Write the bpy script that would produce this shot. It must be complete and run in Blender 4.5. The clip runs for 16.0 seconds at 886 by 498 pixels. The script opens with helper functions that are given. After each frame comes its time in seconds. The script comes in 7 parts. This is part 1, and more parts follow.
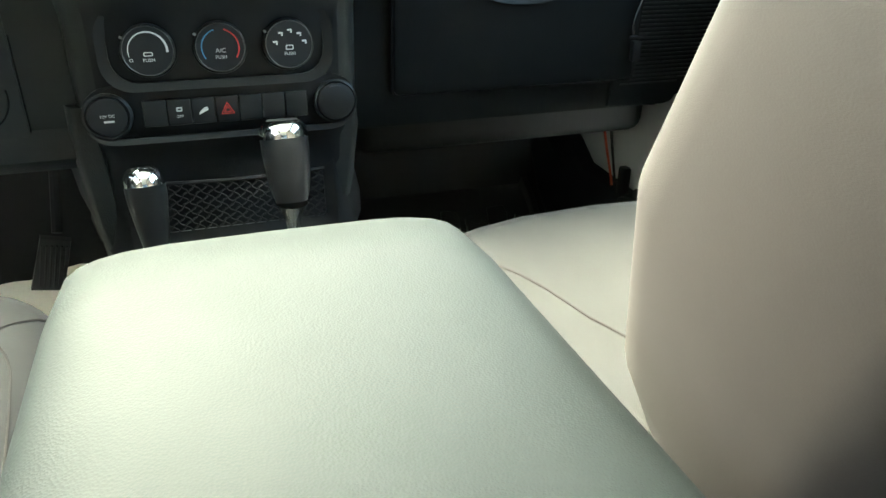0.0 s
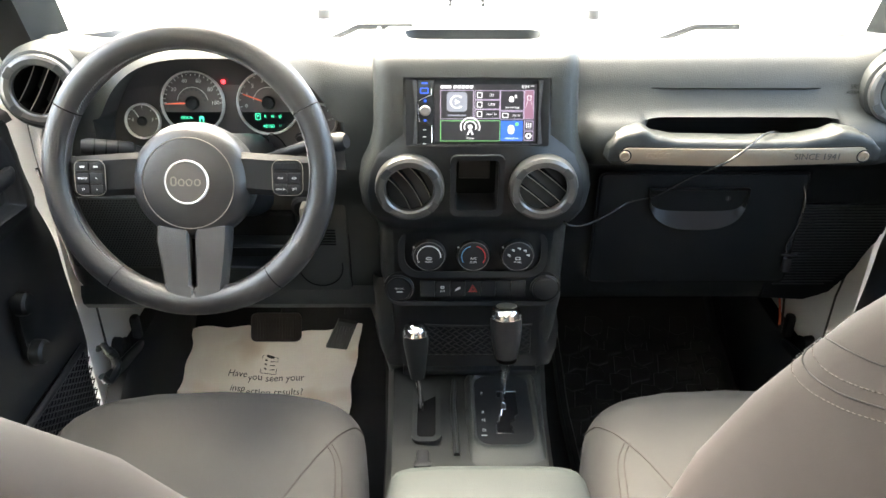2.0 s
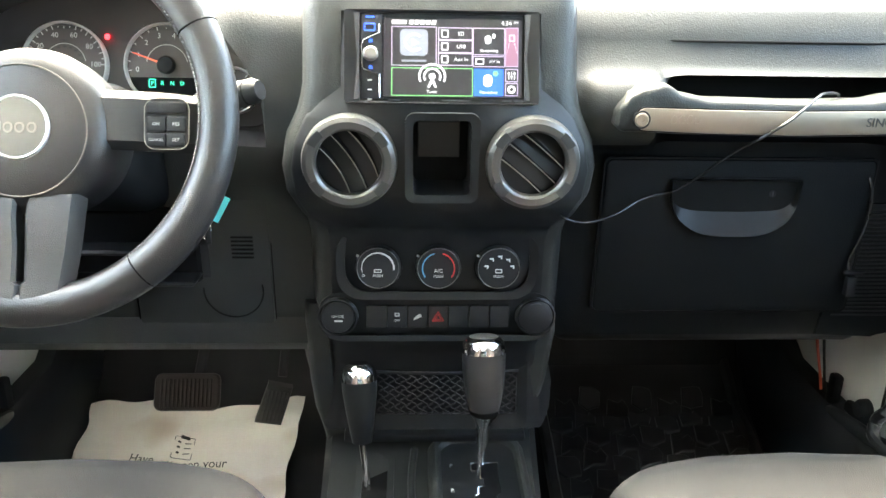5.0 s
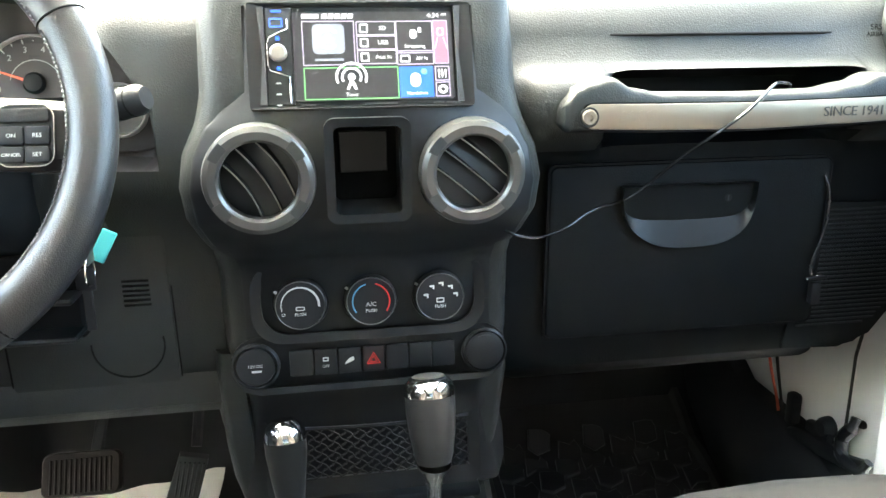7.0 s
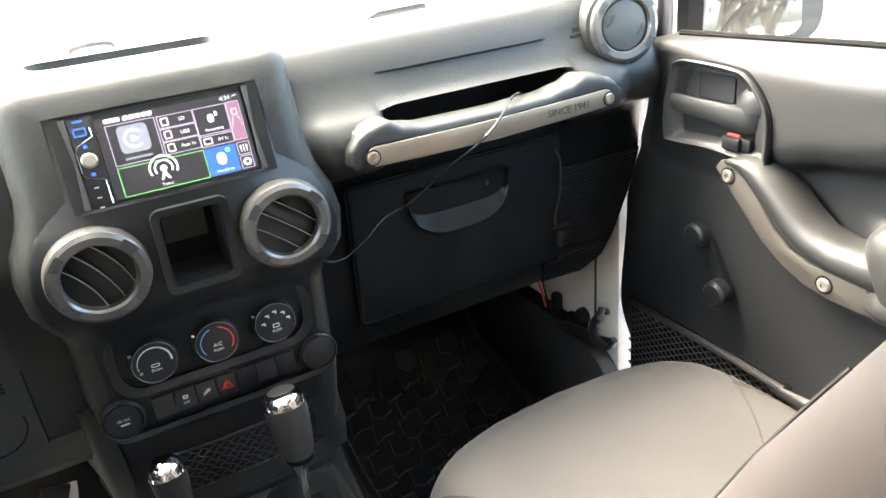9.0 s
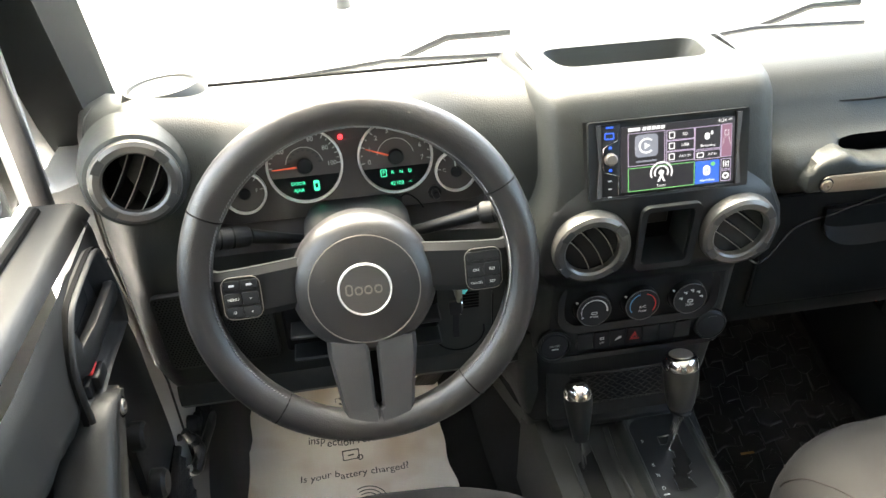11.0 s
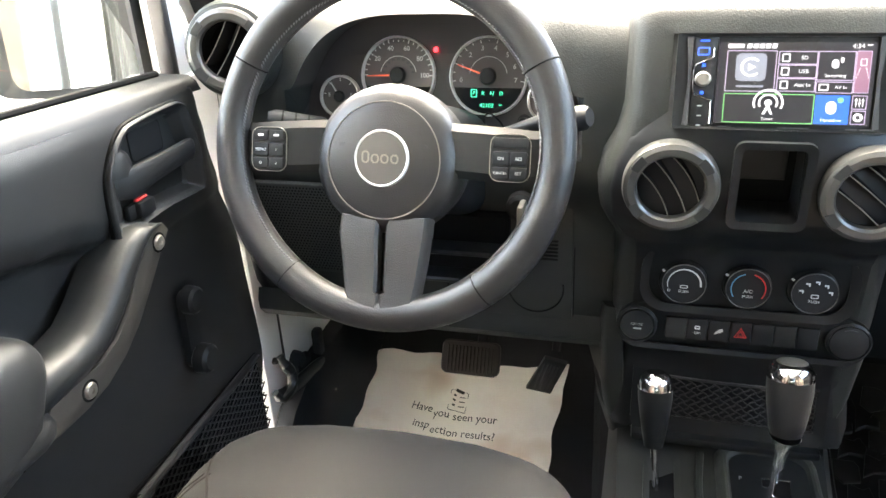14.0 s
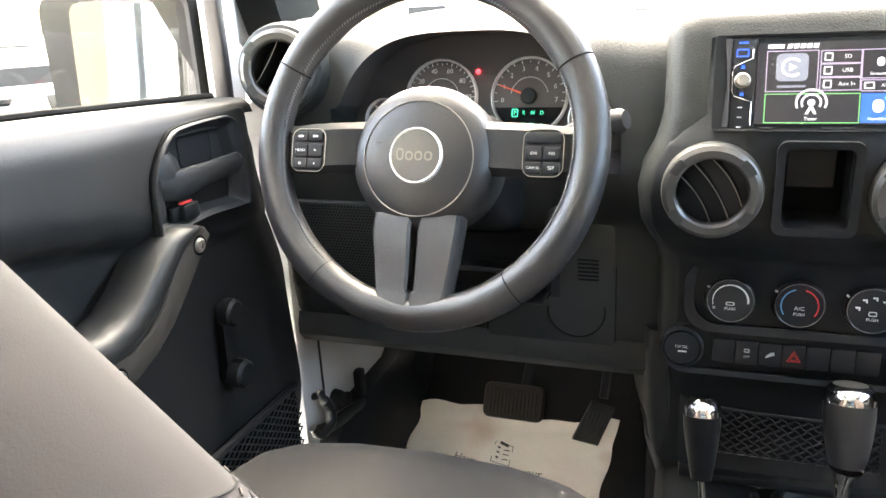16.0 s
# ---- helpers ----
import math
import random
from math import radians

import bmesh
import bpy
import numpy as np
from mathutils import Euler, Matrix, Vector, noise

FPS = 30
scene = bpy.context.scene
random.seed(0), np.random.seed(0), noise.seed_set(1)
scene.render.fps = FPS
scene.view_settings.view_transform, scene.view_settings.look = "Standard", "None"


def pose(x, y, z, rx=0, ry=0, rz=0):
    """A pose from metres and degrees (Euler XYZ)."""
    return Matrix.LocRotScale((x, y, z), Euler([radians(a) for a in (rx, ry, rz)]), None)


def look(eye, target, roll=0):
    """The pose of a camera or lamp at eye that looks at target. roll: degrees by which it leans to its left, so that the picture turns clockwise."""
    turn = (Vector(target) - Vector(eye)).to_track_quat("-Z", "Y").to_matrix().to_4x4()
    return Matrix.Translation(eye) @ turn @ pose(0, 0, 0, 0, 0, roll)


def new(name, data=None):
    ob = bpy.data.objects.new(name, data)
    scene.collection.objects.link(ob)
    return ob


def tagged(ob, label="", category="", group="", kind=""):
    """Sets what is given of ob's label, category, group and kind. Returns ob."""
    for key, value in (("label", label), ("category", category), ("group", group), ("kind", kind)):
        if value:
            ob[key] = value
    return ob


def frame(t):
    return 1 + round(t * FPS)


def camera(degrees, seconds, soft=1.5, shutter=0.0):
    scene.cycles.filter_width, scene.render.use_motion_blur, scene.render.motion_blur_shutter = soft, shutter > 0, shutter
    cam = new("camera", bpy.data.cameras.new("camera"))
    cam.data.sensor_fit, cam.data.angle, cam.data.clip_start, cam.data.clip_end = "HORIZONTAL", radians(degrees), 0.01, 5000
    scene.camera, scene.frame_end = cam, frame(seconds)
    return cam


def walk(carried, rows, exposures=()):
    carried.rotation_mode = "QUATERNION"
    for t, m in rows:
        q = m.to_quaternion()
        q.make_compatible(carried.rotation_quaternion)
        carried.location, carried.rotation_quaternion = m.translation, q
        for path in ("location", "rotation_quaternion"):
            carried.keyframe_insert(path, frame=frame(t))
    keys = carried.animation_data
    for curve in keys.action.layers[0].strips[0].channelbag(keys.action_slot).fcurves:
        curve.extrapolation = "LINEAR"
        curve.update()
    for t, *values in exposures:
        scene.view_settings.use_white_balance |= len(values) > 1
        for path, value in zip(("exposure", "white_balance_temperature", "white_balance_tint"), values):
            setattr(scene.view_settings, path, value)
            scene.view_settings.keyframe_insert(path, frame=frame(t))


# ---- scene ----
cam = camera(61.1, 16.0)
PATH = [
    (0, (-0.036, 0.039, 1.009), (0.552, 1.735, 0.127), 0.9),
    (0.2, (-0.03, 0.051, 1.025), (0.375, 1.791, 0.126), 2.4),
    (0.5, (-0.023, 0.047, 1.098), (0.207, 1.82, 0.201), 2.0),
    (0.7, (-0.028, 0.015, 1.163), (0.124, 1.807, 0.286), 1.4),
    (1, (-0.056, -0.044, 1.269), (0.038, 1.757, 0.404), 0.9),
    (1.5, (-0.066, -0.114, 1.357), (-0.028, 1.69, 0.493), 0.6),
    (2, (-0.057, -0.183, 1.414), (-0.04, 1.582, 0.474), 0.2),
    (2.5, (-0.047, -0.23, 1.443), (-0.016, 1.514, 0.464), 0.3),
    (3, (-0.045, -0.249, 1.448), (-0.001, 1.492, 0.465), 0.4),
    (3.5, (-0.043, -0.238, 1.434), (0.018, 1.521, 0.485), 0.8),
    (4, (-0.04, -0.143, 1.337), (0.046, 1.652, 0.46), 1.2),
    (4.2, (-0.04, -0.099, 1.293), (0.052, 1.714, 0.455), 1.4),
    (6.3, (-0.013, 0.142, 1.065), (0.068, 2.088, 0.612), 0.2),
    (6.5, (-0.017, 0.145, 1.064), (0.094, 2.09, 0.613), -0.0),
    (7, (-0.037, 0.134, 1.095), (0.26, 2.043, 0.579), -0.8),
    (7.5, (-0.045, 0.128, 1.163), (0.458, 1.966, 0.556), -2.3),
    (8, (-0.062, 0.103, 1.217), (0.605, 1.855, 0.52), -3.9),
    (8.5, (-0.074, 0.078, 1.257), (0.702, 1.747, 0.473), -5.1),
    (9, (-0.092, 0.059, 1.289), (0.717, 1.681, 0.442), -5.8),
    (9.5, (-0.144, 0.05, 1.379), (0.494, 1.703, 0.451), -5.8),
    (10, (-0.24, 0.057, 1.459), (0.152, 1.742, 0.457), -4.3),
    (10.2, (-0.28, 0.062, 1.465), (0.048, 1.747, 0.439), -3.4),
    (11.25, (-0.39, 0.072, 1.505), (-0.19, 1.735, 0.385), -2.4),
    (12.3, (-0.353, 0.06, 1.472), (-0.397, 1.718, 0.354), -1.5),
    (12.5, (-0.319, 0.049, 1.471), (-0.395, 1.721, 0.376), -1.7),
    (13, (-0.215, 0.03, 1.415), (-0.396, 1.74, 0.394), -1.9),
    (13.5, (-0.165, 0.026, 1.339), (-0.496, 1.763, 0.405), -2.3),
    (14, (-0.131, 0.034, 1.265), (-0.616, 1.784, 0.426), -2.6),
    (14.5, (-0.107, 0.042, 1.228), (-0.702, 1.796, 0.473), -2.8),
    (15, (-0.094, 0.038, 1.2), (-0.757, 1.801, 0.528), -3.1),
    (15.5, (-0.095, 0.031, 1.184), (-0.772, 1.806, 0.559), -3.1),
    (16, (-0.098, 0.016, 1.171), (-0.757, 1.806, 0.572), -2.9),
]
walk(cam, [(t, look(eye, target, roll)) for t, eye, target, roll in PATH],
     exposures=[(0.0, 5.10, 6650, -13), (0.6, 5.22, 6350, 10), (1.2, 5.27, 6900, 6), (1.8, 4.90, 6900, 5), (3.0, 4.85, 7200, 5), (4.2, 5.14, 7000, 5), (6.3, 5.73, 6700, -7), (7.2, 5.62, 6800, 1), (9.0, 5.22, 6900, 7), (12.5, 4.27, 7200, 3), (13.0, 4.70, 7150, 4), (14.0, 5.12, 7000, 6), (16.0, 5.14, 7000, 8)])

# ---- light ----
world = bpy.data.worlds.new("sky")
scene.world = world
world.use_nodes = True
wn, wl = world.node_tree.nodes, world.node_tree.links
sky_tex = wn.new("ShaderNodeTexSky")
sky_tex.sky_type = "NISHITA"
sky_tex.sun_disc = False
sky_tex.sun_elevation, sky_tex.sun_rotation = radians(56), radians(337)
sky_tex.dust_density, sky_tex.air_density, sky_tex.ozone_density = 6.0, 0.7, 0.3
wn["Background"].inputs["Strength"].default_value = 0.15
wl.new(sky_tex.outputs[0], wn["Background"].inputs["Color"])
sun = new("sun", bpy.data.lights.new("sun", "SUN"))
sun.data.energy, sun.data.angle, sun.data.color = 0.5, radians(60), (1.0, 0.97, 0.93)
sun.matrix_world = look((-1.9, 4.5, 7.2), (0, 0, 0))


# ---- materials ----
def mk(name, color, rough=0.5, metal=0.0, grain=0.0, grain_scale=400.0, stain=0.25, stain_scale=9.0,
       coat=0.0, sheen=0.0, spec=0.5, kind="noise", emit=None, power=0.0):
    m = bpy.data.materials.new(name)
    m.use_nodes = True
    n, l = m.node_tree.nodes, m.node_tree.links
    b = n["Principled BSDF"]
    b.inputs["Metallic"].default_value = metal
    b.inputs["Roughness"].default_value = rough
    b.inputs["Coat Weight"].default_value = coat
    b.inputs["Sheen Weight"].default_value = sheen
    b.inputs["Specular IOR Level"].default_value = spec
    if emit:
        b.inputs["Emission Color"].default_value = (*emit, 1)
        b.inputs["Emission Strength"].default_value = power
    tc = n.new("ShaderNodeTexCoord")
    big = n.new("ShaderNodeTexNoise")
    big.inputs["Scale"].default_value, big.inputs["Detail"].default_value = stain_scale, 5.0
    l.new(tc.outputs["Object"], big.inputs["Vector"])
    fine = n.new("ShaderNodeTexVoronoi" if kind == "cell" else "ShaderNodeTexNoise")
    fine.inputs["Scale"].default_value = grain_scale
    if kind == "weave":
        mp = n.new("ShaderNodeMapping")
        mp.inputs["Scale"].default_value = (1.0, 0.35, 1.0)
        l.new(tc.outputs["Object"], mp.inputs["Vector"])
        l.new(mp.outputs[0], fine.inputs["Vector"])
    else:
        l.new(tc.outputs["Object"], fine.inputs["Vector"])
    mix = n.new("ShaderNodeMix")
    mix.data_type = "RGBA"
    lo = [c * (1 - stain) for c in color]
    hi = [min(1, c * (1 + stain)) for c in color]
    mix.inputs["A"].default_value, mix.inputs["B"].default_value = (*lo, 1), (*hi, 1)
    add = n.new("ShaderNodeMath")
    add.operation = "MULTIPLY_ADD"
    add.inputs[1].default_value = 0.3
    l.new(fine.outputs[0], add.inputs[0])
    sub = n.new("ShaderNodeMath")
    sub.operation = "MULTIPLY"
    sub.inputs[1].default_value = 0.75
    l.new(big.outputs["Fac"], sub.inputs[0])
    l.new(sub.outputs[0], add.inputs[2])
    l.new(add.outputs[0], mix.inputs["Factor"])
    l.new(mix.outputs["Result"], b.inputs["Base Color"])
    rr = n.new("ShaderNodeMapRange")
    rr.inputs["To Min"].default_value, rr.inputs["To Max"].default_value = max(0.02, rough * 0.82), min(1, rough * 1.18)
    l.new(big.outputs["Fac"], rr.inputs["Value"])
    l.new(rr.outputs[0], b.inputs["Roughness"])
    if grain:
        bump = n.new("ShaderNodeBump")
        bump.inputs["Strength"].default_value, bump.inputs["Distance"].default_value = grain, 0.0006
        l.new(fine.outputs[0], bump.inputs["Height"])
        l.new(bump.outputs[0], b.inputs["Normal"])
    return m


def glass_mat(name, tint=(1, 1, 1)):
    m = bpy.data.materials.new(name)
    m.use_nodes = True
    n, l = m.node_tree.nodes, m.node_tree.links
    n.remove(n["Principled BSDF"])
    tr, gl, mx = (n.new("ShaderNode" + k) for k in ("BsdfTransparent", "BsdfGlossy", "MixShader"))
    tr.inputs[0].default_value = (*tint, 1)
    gl.inputs["Roughness"].default_value = 0.02
    mx.inputs[0].default_value = 0.04
    l.new(tr.outputs[0], mx.inputs[1])
    l.new(gl.outputs[0], mx.inputs[2])
    l.new(mx.outputs[0], n["Material Output"].inputs[0])
    return m


PAD = mk("dash_plastic", (0.0275, 0.0303, 0.0285), 0.44, grain=0.4, grain_scale=600, kind="cell", stain=0.12, spec=0.3)
BLACK = mk("satin_black_plastic", (0.0098, 0.0112, 0.012), 0.4, grain=0.15, grain_scale=900, stain=0.2, spec=0.36)
DARK = mk("matt_black_plastic", (0.0125, 0.0135, 0.0145), 0.6, grain=0.3, grain_scale=500, stain=0.3, spec=0.3)
# Also paints the shade inside holes, slots and wells that have no depth.
VOID = mk("deep_black", (0.008, 0.008, 0.008), 0.8, stain=0.2, spec=0.08)
GREY = mk("grey_plastic", (0.06, 0.0615, 0.063), 0.5, grain=0.3, grain_scale=600, stain=0.12, spec=0.25)
DOORP = mk("door_plastic", (0.017, 0.018, 0.018), 0.47, grain=0.2, grain_scale=900, spec=0.45, kind="cell", stain=0.15)
# Made pale to bounce fill light down into the cabin.
BOUNCE = mk("pale_bounce_lining", (0.74, 0.73, 0.71), 0.8, grain=0.4, grain_scale=200, stain=0.06)
SILVER = mk("brushed_silver_paint", (0.288, 0.272, 0.24), 0.38, metal=0.7, grain=0.1, grain_scale=1500, stain=0.08)
CHROME = mk("chrome", (0.85, 0.85, 0.85), 0.07, metal=1.0, stain=0.03)
BRIGHT = mk("satin_chrome", (0.8, 0.8, 0.78), 0.3, metal=0.45, stain=0.05)
LEATHER = mk("wheel_leather", (0.021, 0.0213, 0.0216), 0.33, grain=0.3, grain_scale=900, kind="cell", stain=0.2, spec=0.7)
VINYL = mk("armrest_vinyl", (0.014, 0.0172, 0.0167), 0.62, grain=0.2, grain_scale=900, kind="cell", stain=0.15, spec=0.18)
FABRIC = mk("seat_fabric", (0.0225, 0.0217, 0.0209), 0.9, grain=0.5, grain_scale=1500, stain=0.14, kind="weave", sheen=0.03)
# Browner than the cushion cloth; the brown paints in shade and bounced light.
FABRIC2 = mk("shade_browned_seat_fabric", (0.03, 0.0208, 0.0158), 0.85, grain=0.15, grain_scale=2400, stain=0.14, kind="weave", sheen=0.03)
THREAD = mk("grey_thread", (0.16, 0.165, 0.17), 0.8, stain=0.2)
MATR = mk("moulded_mat_rubber", (0.013, 0.0122, 0.0115), 0.36, grain=0.2, grain_scale=600, stain=0.3, spec=0.5)
RING = mk("satin_grey_ring", (0.118, 0.117, 0.111), 0.3, metal=0.6, grain=0.1, grain_scale=1500, stain=0.08)
PILLAR = mk("pillar_trim", (0.014, 0.016, 0.016), 0.9, grain=0.3, grain_scale=500, stain=0.2, spec=0.08)
SPOKE = mk("textured_spoke", (0.043, 0.043, 0.042), 0.42, grain=0.7, grain_scale=1000, stain=0.2)
CABLE = mk("black_vinyl_cable", (0.03, 0.03, 0.03), 0.25, stain=0.1)
STITCH = mk("brown_thread", (0.075, 0.06, 0.05), 0.8, stain=0.2)
SEAM = mk("dark_seam", (0.016, 0.0128, 0.0105), 0.9, stain=0.2)
CARPET = mk("black_carpet", (0.0085, 0.0085, 0.009), 1.0, grain=1.0, grain_scale=700, stain=0.4)
RUBBER = mk("black_rubber", (0.017, 0.017, 0.018), 0.45, grain=0.3, grain_scale=500, stain=0.3)
PAPER = mk("paper_mat", (0.98, 0.89, 0.79), 0.8, grain=0.5, grain_scale=300, stain=0.18, stain_scale=7)


def blot(m, color, size, lo, hi, amount):
    """Adds soft blotches of a second colour to a material."""
    n, l = m.node_tree.nodes, m.node_tree.links
    b = n["Principled BSDF"]
    under = b.inputs["Base Color"].links[0].from_socket
    spots, fade, mix = n.new("ShaderNodeTexNoise"), n.new("ShaderNodeMapRange"), n.new("ShaderNodeMix")
    spots.inputs["Scale"].default_value, spots.inputs["Detail"].default_value = size, 2.0
    l.new(n["Texture Coordinate"].outputs["Object"], spots.inputs["Vector"])
    fade.inputs["From Min"].default_value, fade.inputs["From Max"].default_value, fade.inputs["To Max"].default_value = lo, hi, amount
    l.new(spots.outputs[0], fade.inputs["Value"])
    mix.data_type = "RGBA"
    mix.inputs["B"].default_value = (*color, 1)
    l.new(fade.outputs[0], mix.inputs["Factor"])
    l.new(under, mix.inputs["A"])
    l.new(mix.outputs["Result"], b.inputs["Base Color"])


blot(PAPER, (0.60, 0.44, 0.31), 6.5, 0.52, 0.66, 0.6)
DPLATE = mk("brushed_door_plate", (0.095, 0.0895, 0.078), 0.42, metal=0.6, grain=0.15, grain_scale=1500, stain=0.1)
CONSOLE = mk("console_plastic", (0.021, 0.0228, 0.0222), 0.45, grain=0.2, grain_scale=700, stain=0.15, spec=0.35)
# Brown stands for light reflected up from the floor paper onto the pedal.
PEDAL = mk("pedal_rubber_lit_brown", (0.027, 0.019, 0.0145), 0.55, grain=0.3, grain_scale=500, stain=0.3)
INK = mk("printed_ink", (0.03, 0.03, 0.03), 0.8, stain=0.1)
WHITE = mk("white_car_paint", (0.78, 0.78, 0.76), 0.3, coat=0.6, stain=0.04)
MARK = mk("white_print", (0.62, 0.62, 0.62), 0.6, stain=0.05)
RED = mk("red_print", (0.6, 0.03, 0.03), 0.5, stain=0.1)
BLUE = mk("blue_print", (0.08, 0.27, 0.5), 0.5, stain=0.1)
TAG = mk("blue_tag", (0.16, 0.92, 0.92), 0.5, stain=0.1)
NET = mk("nylon_net", (0.022, 0.021, 0.021), 0.7, grain=0.5, grain_scale=900, stain=0.2)
COPPER = mk("red_wire", (0.7, 0.12, 0.06), 0.5, stain=0.1)
GLASS = glass_mat("clear_glass", (0.95, 0.97, 0.95))
TINT = glass_mat("tinted_glass", (0.22, 0.23, 0.235))
MIRROR = mk("mirror_glass", (0.85, 0.87, 0.88), 0.02, metal=1.0, stain=0.02)
CONCRETE = mk("concrete_lot", (0.5, 0.49, 0.465), 0.9, grain=0.6, grain_scale=60, stain=0.25, stain_scale=1.2)
BARK = mk("tree_bark", (0.014, 0.012, 0.010), 0.95, grain=0.8, grain_scale=40, stain=0.4)
LEAF = mk("leaves", (0.016, 0.017, 0.010), 0.6, stain=0.4)
GAUGE = mk("gauge_face", (0.08, 0.073, 0.071), 0.5, stain=0.1)
BEZEL = mk("instrument_surround", (0.055, 0.051, 0.05), 0.55, grain=0.2, grain_scale=900, stain=0.12)
# Also paints the shade in the hollow behind the grab handle.
GLOVE = mk("lower_dash_and_hollow_shade", (0.0065, 0.0078, 0.0082), 0.55, grain=0.22, grain_scale=520, kind="cell", stain=0.15, spec=0.1)
BRONZE = mk("brushed_bronze_metal", (0.2604, 0.2232, 0.1674), 0.42, metal=0.65, grain=0.15, grain_scale=1500, stain=0.1)
FLAP = mk("vent_flap_plastic", (0.085, 0.092, 0.086), 0.5, grain=0.2, grain_scale=700, stain=0.1, spec=0.3)
GREENLCD = mk("green_segments", (0.02, 0.1, 0.06), 0.5, emit=(0.05, 0.75, 0.42), power=0.096)
# Faint glow added to brighten the needle.
NEEDLE = mk("red_needle", (0.7, 0.12, 0.06), 0.5, emit=(0.9, 0.12, 0.05), power=0.0192)
REDLAMP = mk("red_lamp", (0.5, 0.01, 0.01), 0.4, emit=(1.0, 0.02, 0.03), power=0.32)


def lit(name, color, power):
    return mk(name, [c * 0.2 for c in color], 0.35, stain=0.03, emit=color, power=power)


SCREEN = lit("screen_dark", (0.03, 0.028, 0.035), 0.04176)
S_WHITE = lit("screen_white", (0.9, 0.9, 0.95), 0.06264)
S_GREY = lit("screen_grey", (0.32, 0.34, 0.42), 0.04176)
S_BLUE = lit("screen_blue", (0.03, 0.13, 0.62), 0.06264)
S_GREEN = lit("screen_green", (0.25, 0.75, 0.25), 0.04176)
S_PURPLE = lit("screen_purple", (0.33, 0.16, 0.25), 0.04176)
S_LILAC = lit("screen_line", (0.55, 0.45, 0.65), 0.04176)
S_KEY = lit("blue_key_light", (0.02, 0.12, 0.95), 0.08352)


# ---- building helpers ----
def part(name, bm, material, parent=None, label="", sharp=35):
    me = bpy.data.meshes.new(name)
    bm.normal_update()
    bm.to_mesh(me)
    bm.free()
    me.materials.append(material)
    me.polygons.foreach_set("use_smooth", [True] * len(me.polygons))
    me.set_sharp_from_angle(angle=radians(sharp))
    ob = new(name, me)
    ob.parent = parent
    if label:
        ob["label"] = label
    return ob


def thing(name, label, category, group="", at=(0, 0, 0)):
    ob = new(name)
    ob.empty_display_size = 0.02
    return tagged(ob, label, category, group)


def merge(*bms):
    out = bms[0]
    for b in bms[1:]:
        me = bpy.data.meshes.new("tmp")
        b.to_mesh(me)
        out.from_mesh(me)
        bpy.data.meshes.remove(me)
        b.free()
    return out


def moved(bm, m):
    bm.transform(m)
    if m.determinant() < 0:
        bmesh.ops.reverse_faces(bm, faces=bm.faces)
    return bm


def face(x, y, z, tilt=0.0, roll=0.0):
    """A frame on a panel that faces the rear seats: local x to the right, y up, z out of the panel."""
    return Matrix.Translation((x, y, z)) @ Euler((radians(90 - tilt), 0, 0)).to_matrix().to_4x4() @ Matrix.Rotation(radians(roll), 4, "Z")


def rbox(sx, sy, sz, r=0.004, seg=2, m=None):
    bm = bmesh.new()
    bmesh.ops.create_cube(bm, size=1.0, matrix=Matrix.Diagonal((sx, sy, sz, 1)))
    if r > 0:
        bmesh.ops.bevel(bm, geom=bm.edges[:], offset=min(r, 0.49 * min(sx, sy, sz)), segments=seg, profile=0.5, affect="EDGES")
    return moved(bm, m) if m else bm


def loft(rings, closed=True, caps=True):
    bm = bmesh.new()
    vs = [[bm.verts.new(p) for p in ring] for ring in rings]
    n = len(vs[0])
    for a, b in zip(vs, vs[1:]):
        for i in range(n if closed else n - 1):
            j = (i + 1) % n
            bm.faces.new((a[i], a[j], b[j], b[i]))
    if caps and closed:
        bm.faces.new(vs[0][::-1])
        bm.faces.new(vs[-1])
    bmesh.ops.recalc_face_normals(bm, faces=bm.faces)
    return bm


def smooth_path(pts, n):
    """n points along a Catmull-Rom curve through pts."""
    p = [Vector(q) for q in pts]
    p = [2 * p[0] - p[1]] + p + [2 * p[-1] - p[-2]]
    out = []
    k = len(p) - 3
    for i in range(n):
        f = i / (n - 1) * k
        s = min(int(f), k - 1)
        u = f - s
        a, b, c, d = p[s:s + 4]
        out.append(0.5 * ((2 * b) + (c - a) * u + (2 * a - 5 * b + 4 * c - d) * u * u + (3 * b - a - 3 * c + d) * u ** 3))
    return out


def tube(pts, r, seg=8, closed=False, flat=1.0, up=(0, 0, 1)):
    p = [Vector(q) for q in pts]
    rings = []
    for i, q in enumerate(p):
        a, b = (p[i - 1], p[(i + 1) % len(p)]) if closed else (p[max(i - 1, 0)], p[min(i + 1, len(p) - 1)])
        t = (b - a).normalized()
        u = Vector(up)
        side = t.cross(u)
        if side.length < 0.05:
            side = t.cross(Vector((1, 0.2, 0)))
        side.normalize()
        u = side.cross(t)
        rad = r[i] if isinstance(r, (list, tuple)) else r
        rings.append([q + rad * (math.cos(k * math.tau / seg) * side + flat * math.sin(k * math.tau / seg) * u) for k in range(seg)])
    if closed:
        rings.append(rings[0])
    bm = loft(rings, caps=not closed)
    if closed:
        bmesh.ops.remove_doubles(bm, verts=bm.verts, dist=1e-6)
    return bm


